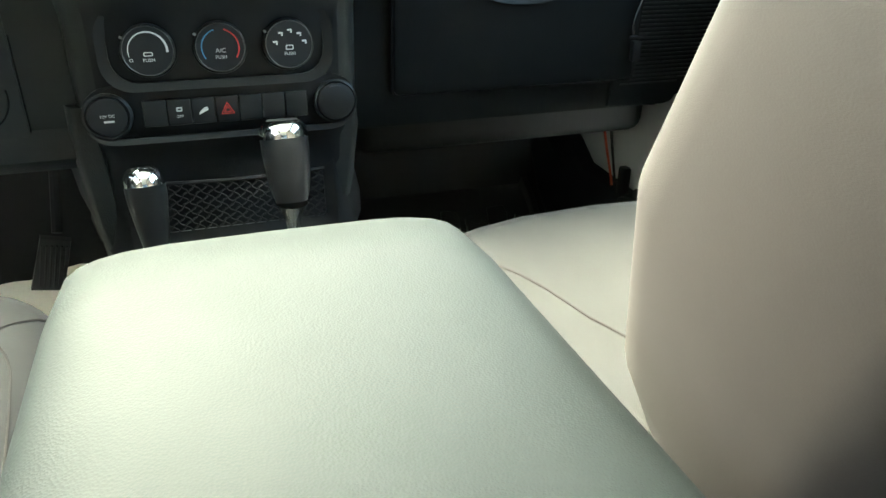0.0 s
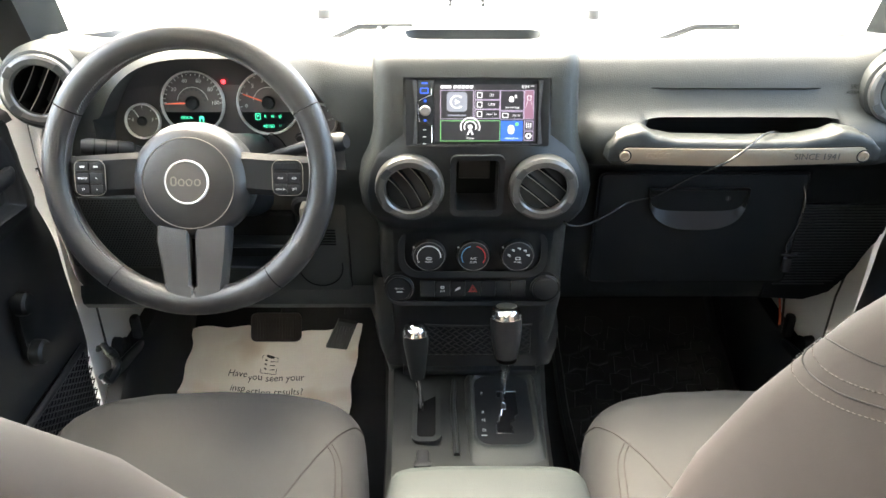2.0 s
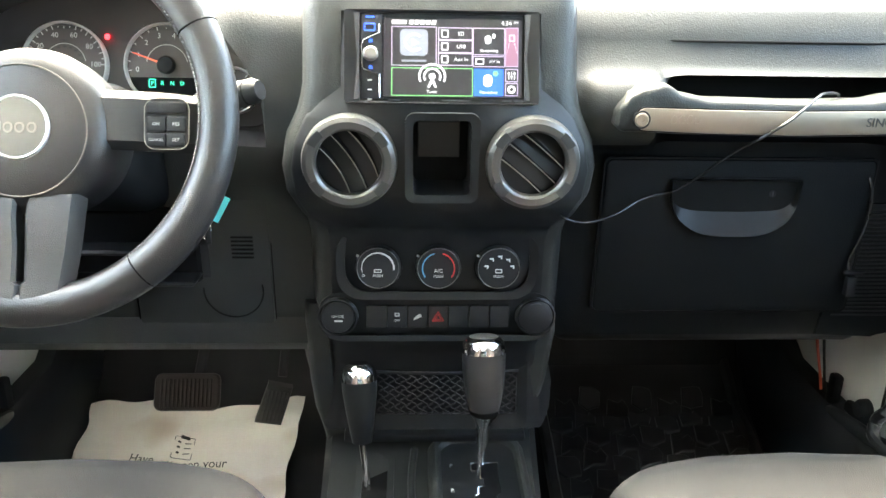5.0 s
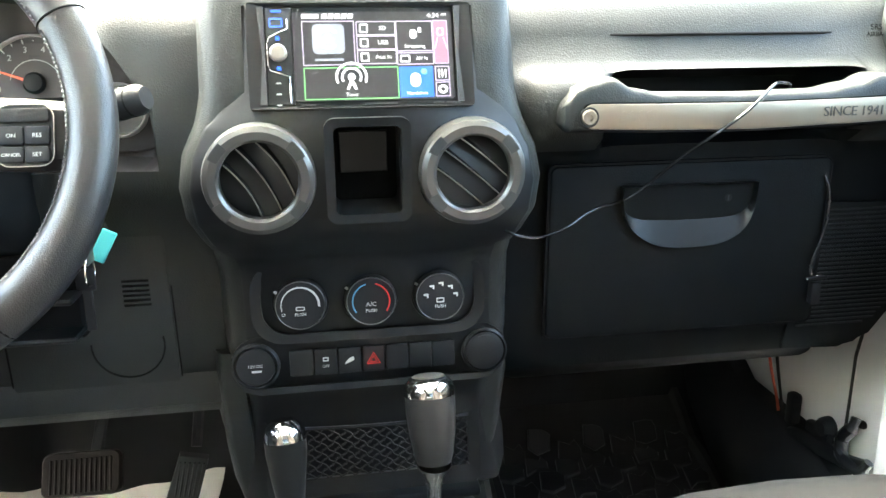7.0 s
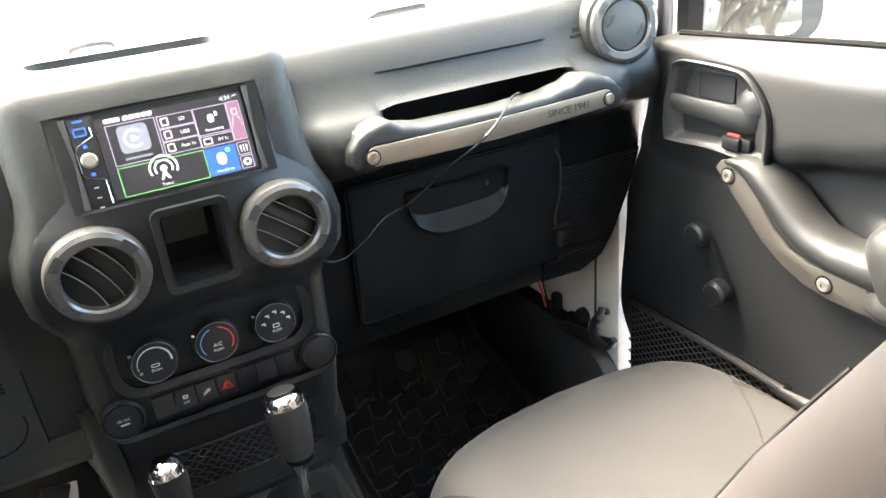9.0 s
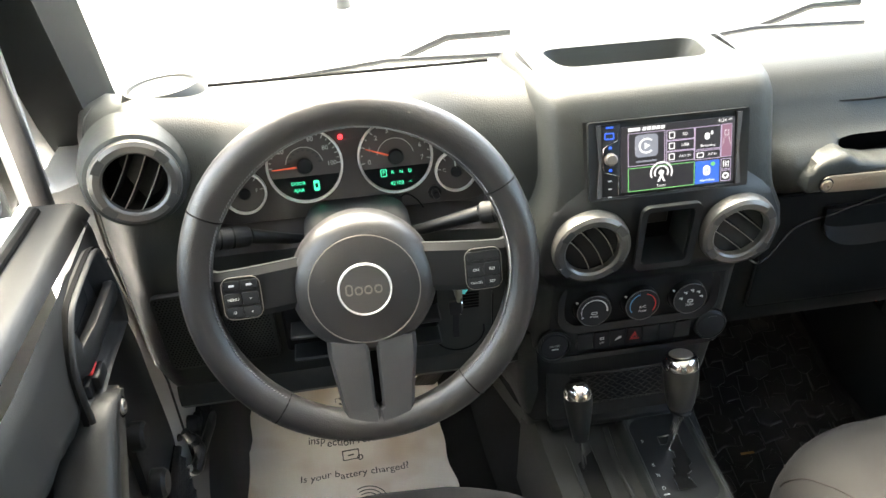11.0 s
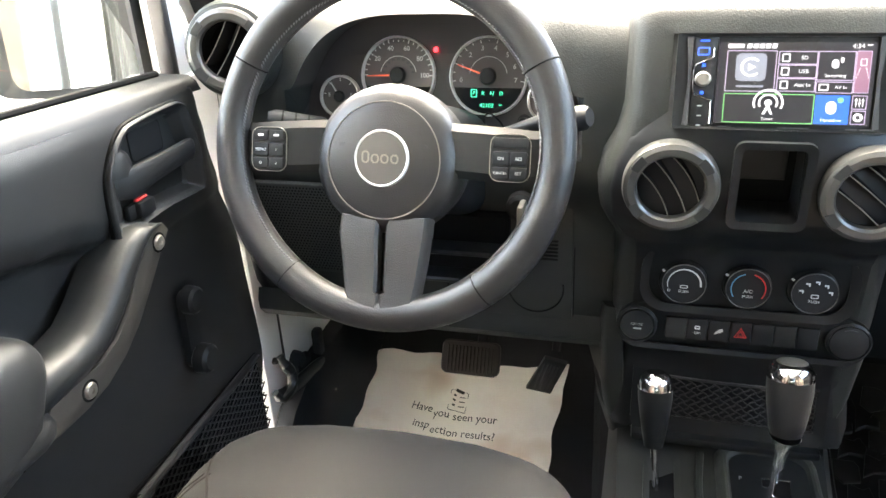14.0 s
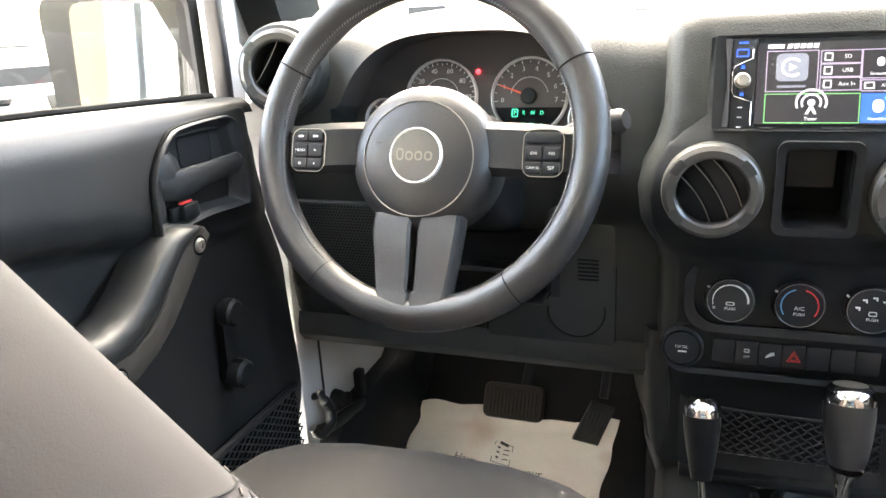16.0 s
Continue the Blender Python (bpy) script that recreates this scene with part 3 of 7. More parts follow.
def build_stack():
    st = thing("centre_stack", "black and grey centre stack between the seats' footwells", "dashboard panel")
    rows = []
    for z, w, y in STACK:
        ring = [(-w - 0.016, 1.05), (-w - 0.013, y + 0.07), (-w - 0.008, y + 0.030), (-w - 0.001, y + 0.010), (-w + 0.010, y + 0.001), (-w + 0.022, y), (-0.1035 if z > 1.05 else -w + 0.024, y)]
        rows.append([(a, b, min(z, 1.1645 - 0.02 * (b - 0.93))) for a, b in ring])
    part("side_frame", loft(rows, closed=False), PAD, st, "grey moulded stack frame", sharp=60)
    part("side_frame", loft([[(-a, b, c) for a, b, c in r][::-1] for r in rows], closed=False), PAD, st, "grey moulded stack frame", sharp=60)
    part("brow", loft([[(x, y, z) for x in (-0.1035, -0.06, 0, 0.06, 0.1035)] for z, w, y in STACK[:7]], closed=False), PAD, st, sharp=60)
    low = []
    for z, w, y in ((0.752, 0.128, 0.872), (0.735, 0.124, 0.884), (0.70, 0.126, 0.892), (0.66, 0.131, 0.890), (0.62, 0.138, 0.880)):
        low.append([(-w - 0.035, y + 0.12, z), (-w - 0.02, y + 0.05, z), (-w - 0.006, y + 0.012, z), (-w, y, z), (-w + 0.012, y - 0.003, z), (w - 0.012, y - 0.003, z), (w, y, z), (w + 0.006, y + 0.012, z), (w + 0.02, y + 0.05, z), (w + 0.035, y + 0.12, z)])
    part("lower_surround", loft(low, closed=False), DARK, st, "black lower stack moulding", sharp=60)
    # grey legs that run from the dashboard's lower edge down to the console
    for e in (1, -1):
        leg = []
        edge = (0.163, 0.164, 0.162, 0.160, 0.155, 0.144, 0.138) if e < 0 else (0.150, 0.153, 0.149, 0.145, 0.136, 0.129, 0.125)
        for z, xo in zip((0.79, 0.745, 0.715, 0.68, 0.64, 0.60, 0.55), edge):
            xi = xo - 0.03
            leg.append([(e * x, y, z) for x, y in ((xo + 0.03, 1.04), (xo + 0.006, 0.95), (xo, 0.905), (xo - 0.006, 0.893), (xo - 0.012, 0.889), (xi, 0.891), (xi - 0.01, 0.93), (xi - 0.01, 1.04))])
        part("side_leg", loft(leg), PAD, st, "grey leg beside the console", sharp=60)
    # top pad of the stack with its open bin
    f = Matrix.Translation((0, 0.990, 1.1632)) @ Euler((radians(-1.5), 0, 0)).to_matrix().to_4x4()
    ou, inn = rrect(0.272, 0.130, 0.012, cy=0.001), [(x * (1.04 + 1.4 * y), y) for x, y in rrect(0.200, 0.080, 0.022)]
    part("bin_rim", hoop(ou, inn, 0.012, f @ T(0, 0, -0.012)), PAD, st)
    part("bin_well", hoop(rrect(0.215, 0.082, 0.026), rrect(0.17, 0.055, 0.02), 0.001, f @ T(0, 0, -0.035)), PAD, st, "sunken tray on top")
    part("bin_wall", loft([[f @ Vector((x, y, h)) for x, y in (inn if h > -0.02 else rrect(0.190, 0.066, 0.02))] for h in (0.0, -0.035)], caps=False), PAD, st)
    part("bin_floor", plate(rrect(0.194, 0.068, 0.02), 0.001, f @ T(0, 0, -0.036)), PAD, st)
    # face in the frame's plastic, painted black where it lies in shade
    zs = sorted([(z, w) for z, w, _ in STACK[6:]] + [(1.028, 0.147), (0.948, 0.160)], reverse=True)
    cols = []
    for z, w in zs:
        wi = 0.106 if z > 1.05 else w - 0.014 if z > 1.04 or z < 0.91 else w - 0.005
        y, c = stack_y(z), 0.002 if z > 1.12 else -0.002
        cols.append([(-wi, y + 0.004, z), (-wi + 0.004, y + c, z), (-0.030, y + c - 0.001, z), (0.030, y + c - 0.001, z), (wi - 0.004, y + c, z), (wi, y + 0.004, z)])
    fb = loft(cols, closed=False)
    hole = [f for f in fb.faces if abs(f.calc_center_median().x) < 0.02 and 0.948 < f.calc_center_median().z < 1.028]
    bmesh.ops.delete(fb, geom=hole, context="FACES")
    part("stack_face", fb, BLACK, st, "stack face, black painted in for shade", sharp=60)
    # raised rim round climate controls
    f = face(0, 0.8605, 0.853, 2)
    part("climate_surround", hoop(rrect(0.235, 0.085, 0.03), rrect(0.215, 0.068, 0.026), 0.006, f, lip=0.003), BLACK, st)
    f = face(0, 0.866, 0.785, 4)
    part("switch_surround", hoop(rrect(0.285, 0.062, 0.03), rrect(0.272, 0.050, 0.024), 0.006, f, lip=0.002), BLACK, st)
    # square pocket between the vents
    f = face(0.001, 0.8085, 0.990, -4)
    rim, hole = rrect(0.077, 0.096, 0.010), rrect(0.060, 0.080, 0.006)
    pk = part("pocket_rim", hoop(rim, hole, 0.006, f, lip=0.002), BLACK, st, "raised frame of a square pocket")
    part("pocket_wall", loft([[f @ Vector((x, y, h)) for x, y in hole] for h in (0.0045, -0.05)], caps=False), DARK, pk)
    part("pocket_back", rbox(0.046, 0.040, 0.004, 0.001, 1, f @ T(-0.002, 0.008, -0.046)), mk("pocket_mat", (0.013, 0.0095, 0.0085), 0.35), pk)
    part("pocket_floor", rbox(0.062, 0.082, 0.002, 0, 1, f @ T(0, 0, -0.051)), VOID, pk)


build_stack()


def build_vent(m, kind="slats", label="", lean=32, bend=0.004):
    v = thing("air_vent", label or "round air vent with a brushed silver ring and black slats", "air vent", "round dashboard vents")
    part("ring", lathe([(0.034, 0.001), (0.0345, 0.009), (0.037, 0.0115), (0.044, 0.012), (0.0485, 0.009), (0.050, 0.003), (0.050, -0.006)], 48, m), RING, v, "brushed silver ring")
    for a in (38, 142, 218, 322):
        n = disc_arc(0.0380, 0.0470, a - 11, a + 11, 0.0012, 8, m @ T(0, 0, 0.0112))
        part("notch", n, SPOKE, v)
    part("barrel", lathe([(0.0345, 0.004), (0.033, -0.03), (0, -0.03)], 40, m), VOID, v)
    if kind == "slats":
        R = m @ Matrix.Rotation(radians(lean), 4, "Z")
        for i in (-1.08, -0.02, 1.04):
            off = i * 0.0165
            h = math.sqrt(max(0.0, 0.0338 ** 2 - off ** 2))
            rows, edge = [], []
            for j in range(13):
                t = -1 + 2 * j / 12
                cx, cy = off + bend * (1 - t * t), t * h
                rows.append([(cx - 0.0007, cy, 0.003), (cx + 0.0007, cy, 0.003), (cx + 0.0075, cy, -0.022), (cx + 0.0055, cy, -0.022)])
                edge.append((cx, cy * 0.99, 0.0034))
            sl = part("slat", moved(loft(rows), R), VOID, v, "curved black slat")
            # Silver strip paints the highlight along the slat's front edge.
            part("slat_glint", moved(tube(edge, 0.0007, 6, up=(0, 0, 1)), R), SILVER, sl)
    else:
        part("flap", lathe([(0, 0.010), (0.02, 0.0095), (0.032, 0.007), (0.0342, 0.004)], 40, m), FLAP, v, "closed grey flap")
        for s in (1, -1):
            part("tab", rbox(0.005, 0.016, 0.003, 0.001, 1, m @ Matrix.Rotation(radians(-40), 4, "Z") @ T(s * 0.022, s * 0.008, 0.009)), GREY, v)
    return v


build_vent(face(-0.0955, 0.811, 0.985, -3))
build_vent(face(0.0965, 0.811, 0.985, -3), lean=50, bend=0.001)
VL = T(-0.616, 0.862, 1.113) @ Matrix.Rotation(radians(12), 4, "Z") @ face(0, 0, 0, 6)
VR = T(0.614, 0.866, 1.110) @ Matrix.Rotation(radians(-12), 4, "Z") @ face(0, 0, 0, 6)
build_vent(VL, lean=-32, bend=0.0015)
build_vent(VR, "flap", "round end vent with a silver ring and closed grey flap")
for m in (VL, VR):
    part("vent_pod", lathe([(0.050, 0.0035), (0.0545, 0.001), (0.059, -0.012), (0.062, -0.035), (0.062, -0.07), (0.054, -0.11)], 40, m), PAD, dash, "round vent housing")


# ---- stereo ----
def build_stereo():
    r = thing("car_stereo", "double-height touch screen stereo showing its lit menu", "car stereo")
    F = face(0.0005, 0.8345, 1.089, 16.3) @ Matrix.Diagonal((0.985, 0.925, 1, 1))
    part("frame", hoop(rrect(0.203, 0.102, 0.003), rrect(0.172, 0.096, 0.002), 0.006, F, lip=0.002), BLACK, r, "black stereo trim frame")
    part("body", plate(rrect(0.180, 0.098, 0.002), 0.005, F @ T(0, 0, -0.003)), DARK, r)
    part("key_strip", plate(rrect(0.024, 0.094, 0.002), 0.003, F @ T(-0.0735, 0, 0.002), r=0.001), BLACK, r, "black key strip")
    for s in (1, -1):
        part("side_cheek", plate([(s * 0.086, -0.047), (s * 0.092, -0.047), (s * 0.0885, 0), (s * 0.092, 0.047), (s * 0.086, 0.047)][::s], 0.004, F @ T(0, 0, 0.003)), GREY, r)
    S = F @ T(0.011, -0.001, 0.003)
    scr = part("screen", plate(rrect(0.144, 0.085, 0.002), 0.003, S), SCREEN, r, "lit dark touch screen")
    E = S @ T(0, 0, 0.0032)

    def line(nm, x, y, w, h, mt, t=0.0009):
        part(nm, hoop(rrect(w, h, 0.0006, 1, x, y), rrect(w - 2 * t, h - 2 * t, 0.0004, 1, x, y), 0.0003, E), mt, scr)

    def fill(nm, x, y, w, h, mt, rad=0.0006, z=0.0):
        part(nm, plate(rrect(w, h, rad, 3, x, y), 0.0003, E @ T(0, 0, z)), mt, scr)

    line("tile", -0.0405, 0.0125, 0.047, 0.043, S_LILAC)
    for y in (0.0265, 0.0125, -0.0015):
        line("tile", 0.0025, y, 0.036, 0.0138, S_LILAC)
    line("tile", 0.0375, 0.0185, 0.034, 0.030, S_LILAC)
    line("tile", 0.0375, -0.0035, 0.034, 0.012, S_LILAC)
    fill("tile", 0.0615, 0.0125, 0.0125, 0.0415, S_PURPLE)
    line("tile", 0.0615, 0.0125, 0.0135, 0.043, S_LILAC)
    line("tile", -0.0215, -0.0265, 0.085, 0.031, S_GREEN)
    fill("tile", 0.0375, -0.0265, 0.031, 0.030, S_BLUE)
    for y in (-0.0185, -0.0340):
        line("tile", 0.0615, y, 0.0135, 0.0145, S_LILAC)
    # icons
    fill("icon_plate", -0.0405, 0.0165, 0.029, 0.029, S_GREY, 0.005)
    part("icon_ring", disc_arc(0.0078, 0.0100, 45, 315, 0.0003, 24, E @ T(-0.0405, 0.0165, 0.0004)), S_WHITE, scr)
    part("icon_play", plate([(-0.0025, -0.004), (0.0045, 0), (-0.0025, 0.004)], 0.0003, E @ T(-0.0405, 0.0165, 0.0004)), S_WHITE, scr)
    fill("name_bar", -0.0405, -0.0035, 0.026, 0.0022, S_GREY)
    for k, y in enumerate((0.0265, 0.0125, -0.0015)):
        line("small_icon", -0.0085, y, 0.0075, 0.0085, S_WHITE, 0.0012)
        words("caption", ("SD", "USB", "Aux In")[k], 0.0055, E @ T(0.0085, y), S_WHITE, scr, extrude=0.0001)
    fill("bluetooth_icon", 0.0365, 0.0205, 0.0065, 0.009, S_WHITE, 0.003)
    fill("note_icon", 0.0425, 0.0245, 0.003, 0.005, S_WHITE, 0.001)
    words("caption", "Streaming", 0.0048, E @ T(0.0375, 0.0085), S_WHITE, scr, extrude=0.0001)
    line("small_icon", 0.028, -0.0035, 0.009, 0.007, S_WHITE, 0.0012)
    words("caption", "AV In", 0.0048, E @ T(0.0435, -0.0035), S_WHITE, scr, extrude=0.0001)
    line("camera_icon", 0.0615, 0.0225, 0.006, 0.0075, S_WHITE, 0.001)
    for s in (1, -1):
        part("camera_leg", plate([(0.0615 + s * 0.0022, 0.017), (0.0615 + s * 0.003, 0.017), (0.0615 + s * 0.0062, 0.006), (0.0615 + s * 0.005, 0.006)][::s], 0.0003, E), S_WHITE, scr)
    words("caption", "Camera", 0.0036, E @ T(0.0615, -0.003), S_WHITE, scr, extrude=0.0001)
    for r0, r1, a0, a1 in ((0.0125, 0.0145, -25, 205), (0.0075, 0.0095, -30, 210), (0.0, 0.0035, 0, 359)):
        part("radio_wave", disc_arc(max(r0, 0.0002), r1, a0, a1, 0.0003, 20, E @ T(-0.0215, -0.0205)), S_WHITE, scr)
    part("radio_mast", plate([(-0.0265, -0.0325), (-0.023, -0.024), (-0.020, -0.024), (-0.0165, -0.0325), (-0.019, -0.0325), (-0.0215, -0.027), (-0.024, -0.0325)], 0.0003, E), S_WHITE, scr)
    words("caption", "Tuner", 0.0048, E @ T(-0.0215, -0.0375), S_WHITE, scr, extrude=0.0001)
    fill("bluetooth_icon", 0.0365, -0.0245, 0.0095, 0.0135, S_WHITE, 0.0045, 0.0004)
    words("bluetooth_sign", "B", 0.008, E @ T(0.0365, -0.0245, 0.0009), S_BLUE, scr, extrude=0.0001)
    fill("tick_badge", 0.0445, -0.0165, 0.0055, 0.0055, S_GREEN, 0.0025, 0.0004)
    words("caption", "Handsfree", 0.0046, E @ T(0.0375, -0.0375, 0.0004), S_WHITE, scr, extrude=0.0001)
    for k in (-1, 0, 1):
        fill("slider_icon", 0.0615 + k * 0.003, -0.0185, 0.0009, 0.0085, S_WHITE)
        fill("slider_knob", 0.0615 + k * 0.003, -0.0185 + (-k % 2) * 0.003 - 0.001, 0.0024, 0.0016, S_WHITE)
    part("gear_icon", disc_arc(0.0021, 0.0044, 0, 359, 0.0003, 16, E @ T(0.0615, -0.034)), S_WHITE, scr)
    # brand mark as plain bars, clock
    fill("brand_bar", -0.056, 0.0385, 0.015, 0.0042, S_WHITE)
    for k in range(5):
        part("brand_bar", plate([(-0.046 + k * 0.0058, 0.0362), (-0.0415 + k * 0.0058, 0.0362), (-0.0405 + k * 0.0058, 0.0408), (-0.045 + k * 0.0058, 0.0408)], 0.0003, E), S_WHITE, scr)
    words("clock", "4:34", 0.0065, E @ T(0.0555, 0.0385), S_WHITE, scr, extrude=0.0001)
    words("clock", "AM", 0.0035, E @ T(0.0655, 0.0395), S_WHITE, scr, extrude=0.0001)
    # keys on the strip
    K = F @ T(-0.0745, 0, 0.0052)
    part("blue_key", hoop(rrect(0.012, 0.0085, 0.0015), rrect(0.0095, 0.006, 0.001), 0.0006, K @ T(-0.001, 0.032)), S_KEY, r, "blue lit key")
    part("blue_key", plate(rrect(0.009, 0.002, 0.0006), 0.0005, K @ T(-0.0005, 0.043)), S_KEY, r)
    for y in (0.017, -0.012):
        part("blue_key", plate([(-0.002, y - 0.0015), (0.002, y - 0.0015), (0.0015, y + 0.0018), (-0.0015, y + 0.0018)], 0.0005, K), S_KEY, r)
    part("volume_knob", lathe([(0, 0.006), (0.006, 0.006), (0.0078, 0.0045), (0.008, 0)], 28, K @ T(0, 0.0025)), SILVER, r, "small round volume knob")
    trim = [(0.0085, 0.035), (0.009, 0.026), (-0.0075, 0.018), (-0.0095, 0.012), (-0.0095, -0.008), (-0.0075, -0.014), (0.009, -0.020), (0.0095, -0.045)]
    part("strip_trim", tube([K @ Vector((x, y, 0.0006)) for x, y in trim], 0.0007, 6), CHROME, r)
    for k in range(3):
        part("key_mark", plate(rrect(0.0045, 0.0014, 0.0003), 0.0003, K @ T(-0.001, -0.026 - 0.0105 * k)), MARK, r)
    for x, w in ((-0.05, 0.013), (0.015, 0.03), (0.068, 0.010), (0.082, 0.013)):
        part("plain_bar", plate(rrect(w, 0.0016, 0.0003), 0.0003, F @ T(x, -0.0475, 0.0055)), GREY, r)


build_stereo()


# ---- climate and switches ----
def build_climate_knob(x, marks):
    k = thing("climate_knob", "round black climate knob with a chrome edge and white marks", "knob", "climate knobs")
    F = face(x, 0.862, 0.852, 4)
    part("collar", lathe([(0.029, 0.0), (0.028, 0.003), (0.0265, 0.004), (0.0262, 0)], 40, F), BLACK, k)
    part("knob_body", lathe([(0.0262, 0.0), (0.0255, 0.012), (0.0247, 0.0165), (0.0240, 0.0172)], 40, F), BLACK, k)
    part("chrome_edge", lathe([(0.0246, 0.016), (0.0246, 0.0178), (0.0241, 0.0182), (0.0236, 0.0178), (0.0236, 0.016)], 48, F), RING, k, "thin chrome edge")
    cap = part("cap", lathe([(0, 0.0178), (0.0237, 0.0172)], 40, F), DARK, k)
    P = F @ T(0, 0, 0.0182)
    part("pointer", plate(rrect(0.005, 0.0025, 0.0008), 0.001, F @ Matrix.Rotation(radians(150), 4, "Z") @ T(0.0262, 0, 0.012)), MARK, k)
    if marks == "fan":
        rows = []
        for i in range(13):
            a = radians(195 - 200 * i / 12)
            w = 0.0004 + 0.0011 * i / 12
            rows.append((0.0185, a, w * 0.75))
        out = [((r + w) * math.cos(a), (r + w) * math.sin(a)) for r, a, w in rows] + [((r - w) * math.cos(a), (r - w) * math.sin(a)) for r, a, w in rows[::-1]]
        part("fan_scale", plate(out, 0.0003, P), MARK, cap)
        part("recirculation_mark", hoop(rrect(0.009, 0.004, 0.0015), rrect(0.007, 0.0024, 0.001), 0.0003, P @ T(0, -0.003)), MARK, cap)
        words("push_mark", "PUSH", 0.0048, P @ T(0, -0.009), MARK, cap, extrude=0.0001)
        words("zero_mark", "O", 0.0045, P @ T(-0.0165, -0.0085), MARK, cap, extrude=0.0001)
    elif marks == "heat":
        part("cold_scale", disc_arc(0.0177, 0.0190, 105, 215, 0.0003, 16, P), BLUE, cap, "blue cold scale")
        part("hot_scale", disc_arc(0.0177, 0.0190, -35, 75, 0.0003, 16, P), RED, cap, "red warm scale")
        words("ac_mark", "A/C", 0.0062, P @ T(0, -0.003), MARK, cap, extrude=0.0001)
        words("push_mark", "PUSH", 0.0048, P @ T(0, -0.0095), MARK, cap, extrude=0.0001)
    else:
        for a in (165, 125, 88, 50, 15):
            q = P @ T(0.0155 * math.cos(radians(a)), 0.0155 * math.sin(radians(a)) - 0.001)
            part("air_mark", plate(rrect(0.0035, 0.0018, 0.0006), 0.0003, q), MARK, cap)
            part("air_mark", plate(rrect(0.0016, 0.0042, 0.0006), 0.0003, q @ T(0.0022, -0.001)), MARK, cap)
        part("defrost_mark", hoop(rrect(0.008, 0.005, 0.0012), rrect(0.006, 0.003, 0.0008), 0.0003, P @ T(0, -0.003)), MARK, cap)
        words("push_mark", "PUSH", 0.0048, P @ T(0, -0.0095), MARK, cap, extrude=0.0001)


for x, k in ((-0.069, "fan"), (0.0005, "heat"), (0.070, "air")):
    build_climate_knob(x, k)


def build_switches():
    F = face(0.0015, 0.868, 0.785, 5)
    for i in range(7):
        x = -0.0735 + i * 0.0245
        sw = thing("dash_switch", "flat black rocker switch" + (" with a red hazard triangle" if i == 3 else ""), "switch", "row of rocker switches")
        part("rocker", rbox(0.0238, 0.0275, 0.012, 0.0015, 2, F @ T(x, 0, 0.003)), BLACK, sw)
        q = F @ T(x, 0, 0.0092)
        if i == 3:
            for a, b in ((0.0085, 0.0070), (0.0048, 0.0036)):
                tri = [(a * math.cos(radians(t)), a * math.sin(radians(t)) - 0.001) for t in (90, 210, 330)]
                tr2 = [(b * math.cos(radians(t)), b * math.sin(radians(t)) - 0.001) for t in (90, 210, 330)]
                part("hazard_triangle", hoop(tri, tr2, 0.0004, q), RED, sw, "red triangle")
        if i == 1:
            part("mark", hoop(rrect(0.006, 0.0045, 0.001), rrect(0.0035, 0.002, 0.0006), 0.0004, q @ T(0, 0.003)), MARK, sw)
            words("mark", "OFF", 0.0042, q @ T(0, -0.0045), MARK, sw, extrude=0.0001)
        if i == 2:
            part("mark", plate([(-0.005, -0.004), (0.005, 0.0005), (0.004, 0.004), (0.0005, 0.003), (-0.004, -0.001)], 0.0004, q), MARK, sw)
    o = thing("power_outlet", "round black 12 volt outlet cover", "power outlet")
    G = face(-0.118, 0.866, 0.785, 5)
    part("bezel", lathe([(0.0245, 0), (0.0245, 0.006), (0.022, 0.008), (0.0205, 0.006)], 36, G), BLACK, o)
    part("lid", lathe([(0, 0.008), (0.019, 0.0078), (0.0205, 0.005)], 36, G), DARK, o)
    words("mark", "12V DC", 0.0046, G @ T(0, 0.001, 0.0083), MARK, o, extrude=0.0001)
    part("mark", plate(rrect(0.010, 0.002, 0.0006), 0.0003, G @ T(0.001, -0.0045, 0.0081)), MARK, o)
    c = thing("blank_cap", "round black blanking cap", "switch")
    G = face(0.119, 0.866, 0.785, 5)
    part("bezel", lathe([(0.0245, 0), (0.0245, 0.006), (0.022, 0.008), (0.0210, 0.006)], 36, G), BLACK, c)
    part("lid", lathe([(0, 0.0105), (0.016, 0.010), (0.0205, 0.0075), (0.021, 0.004)], 36, G), DARK, c)
    part("notch", disc_arc(0.0172, 0.0178, 70, 115, 0.0006, 8, G @ T(0, 0, 0.0092)), GREY, c)


build_switches()


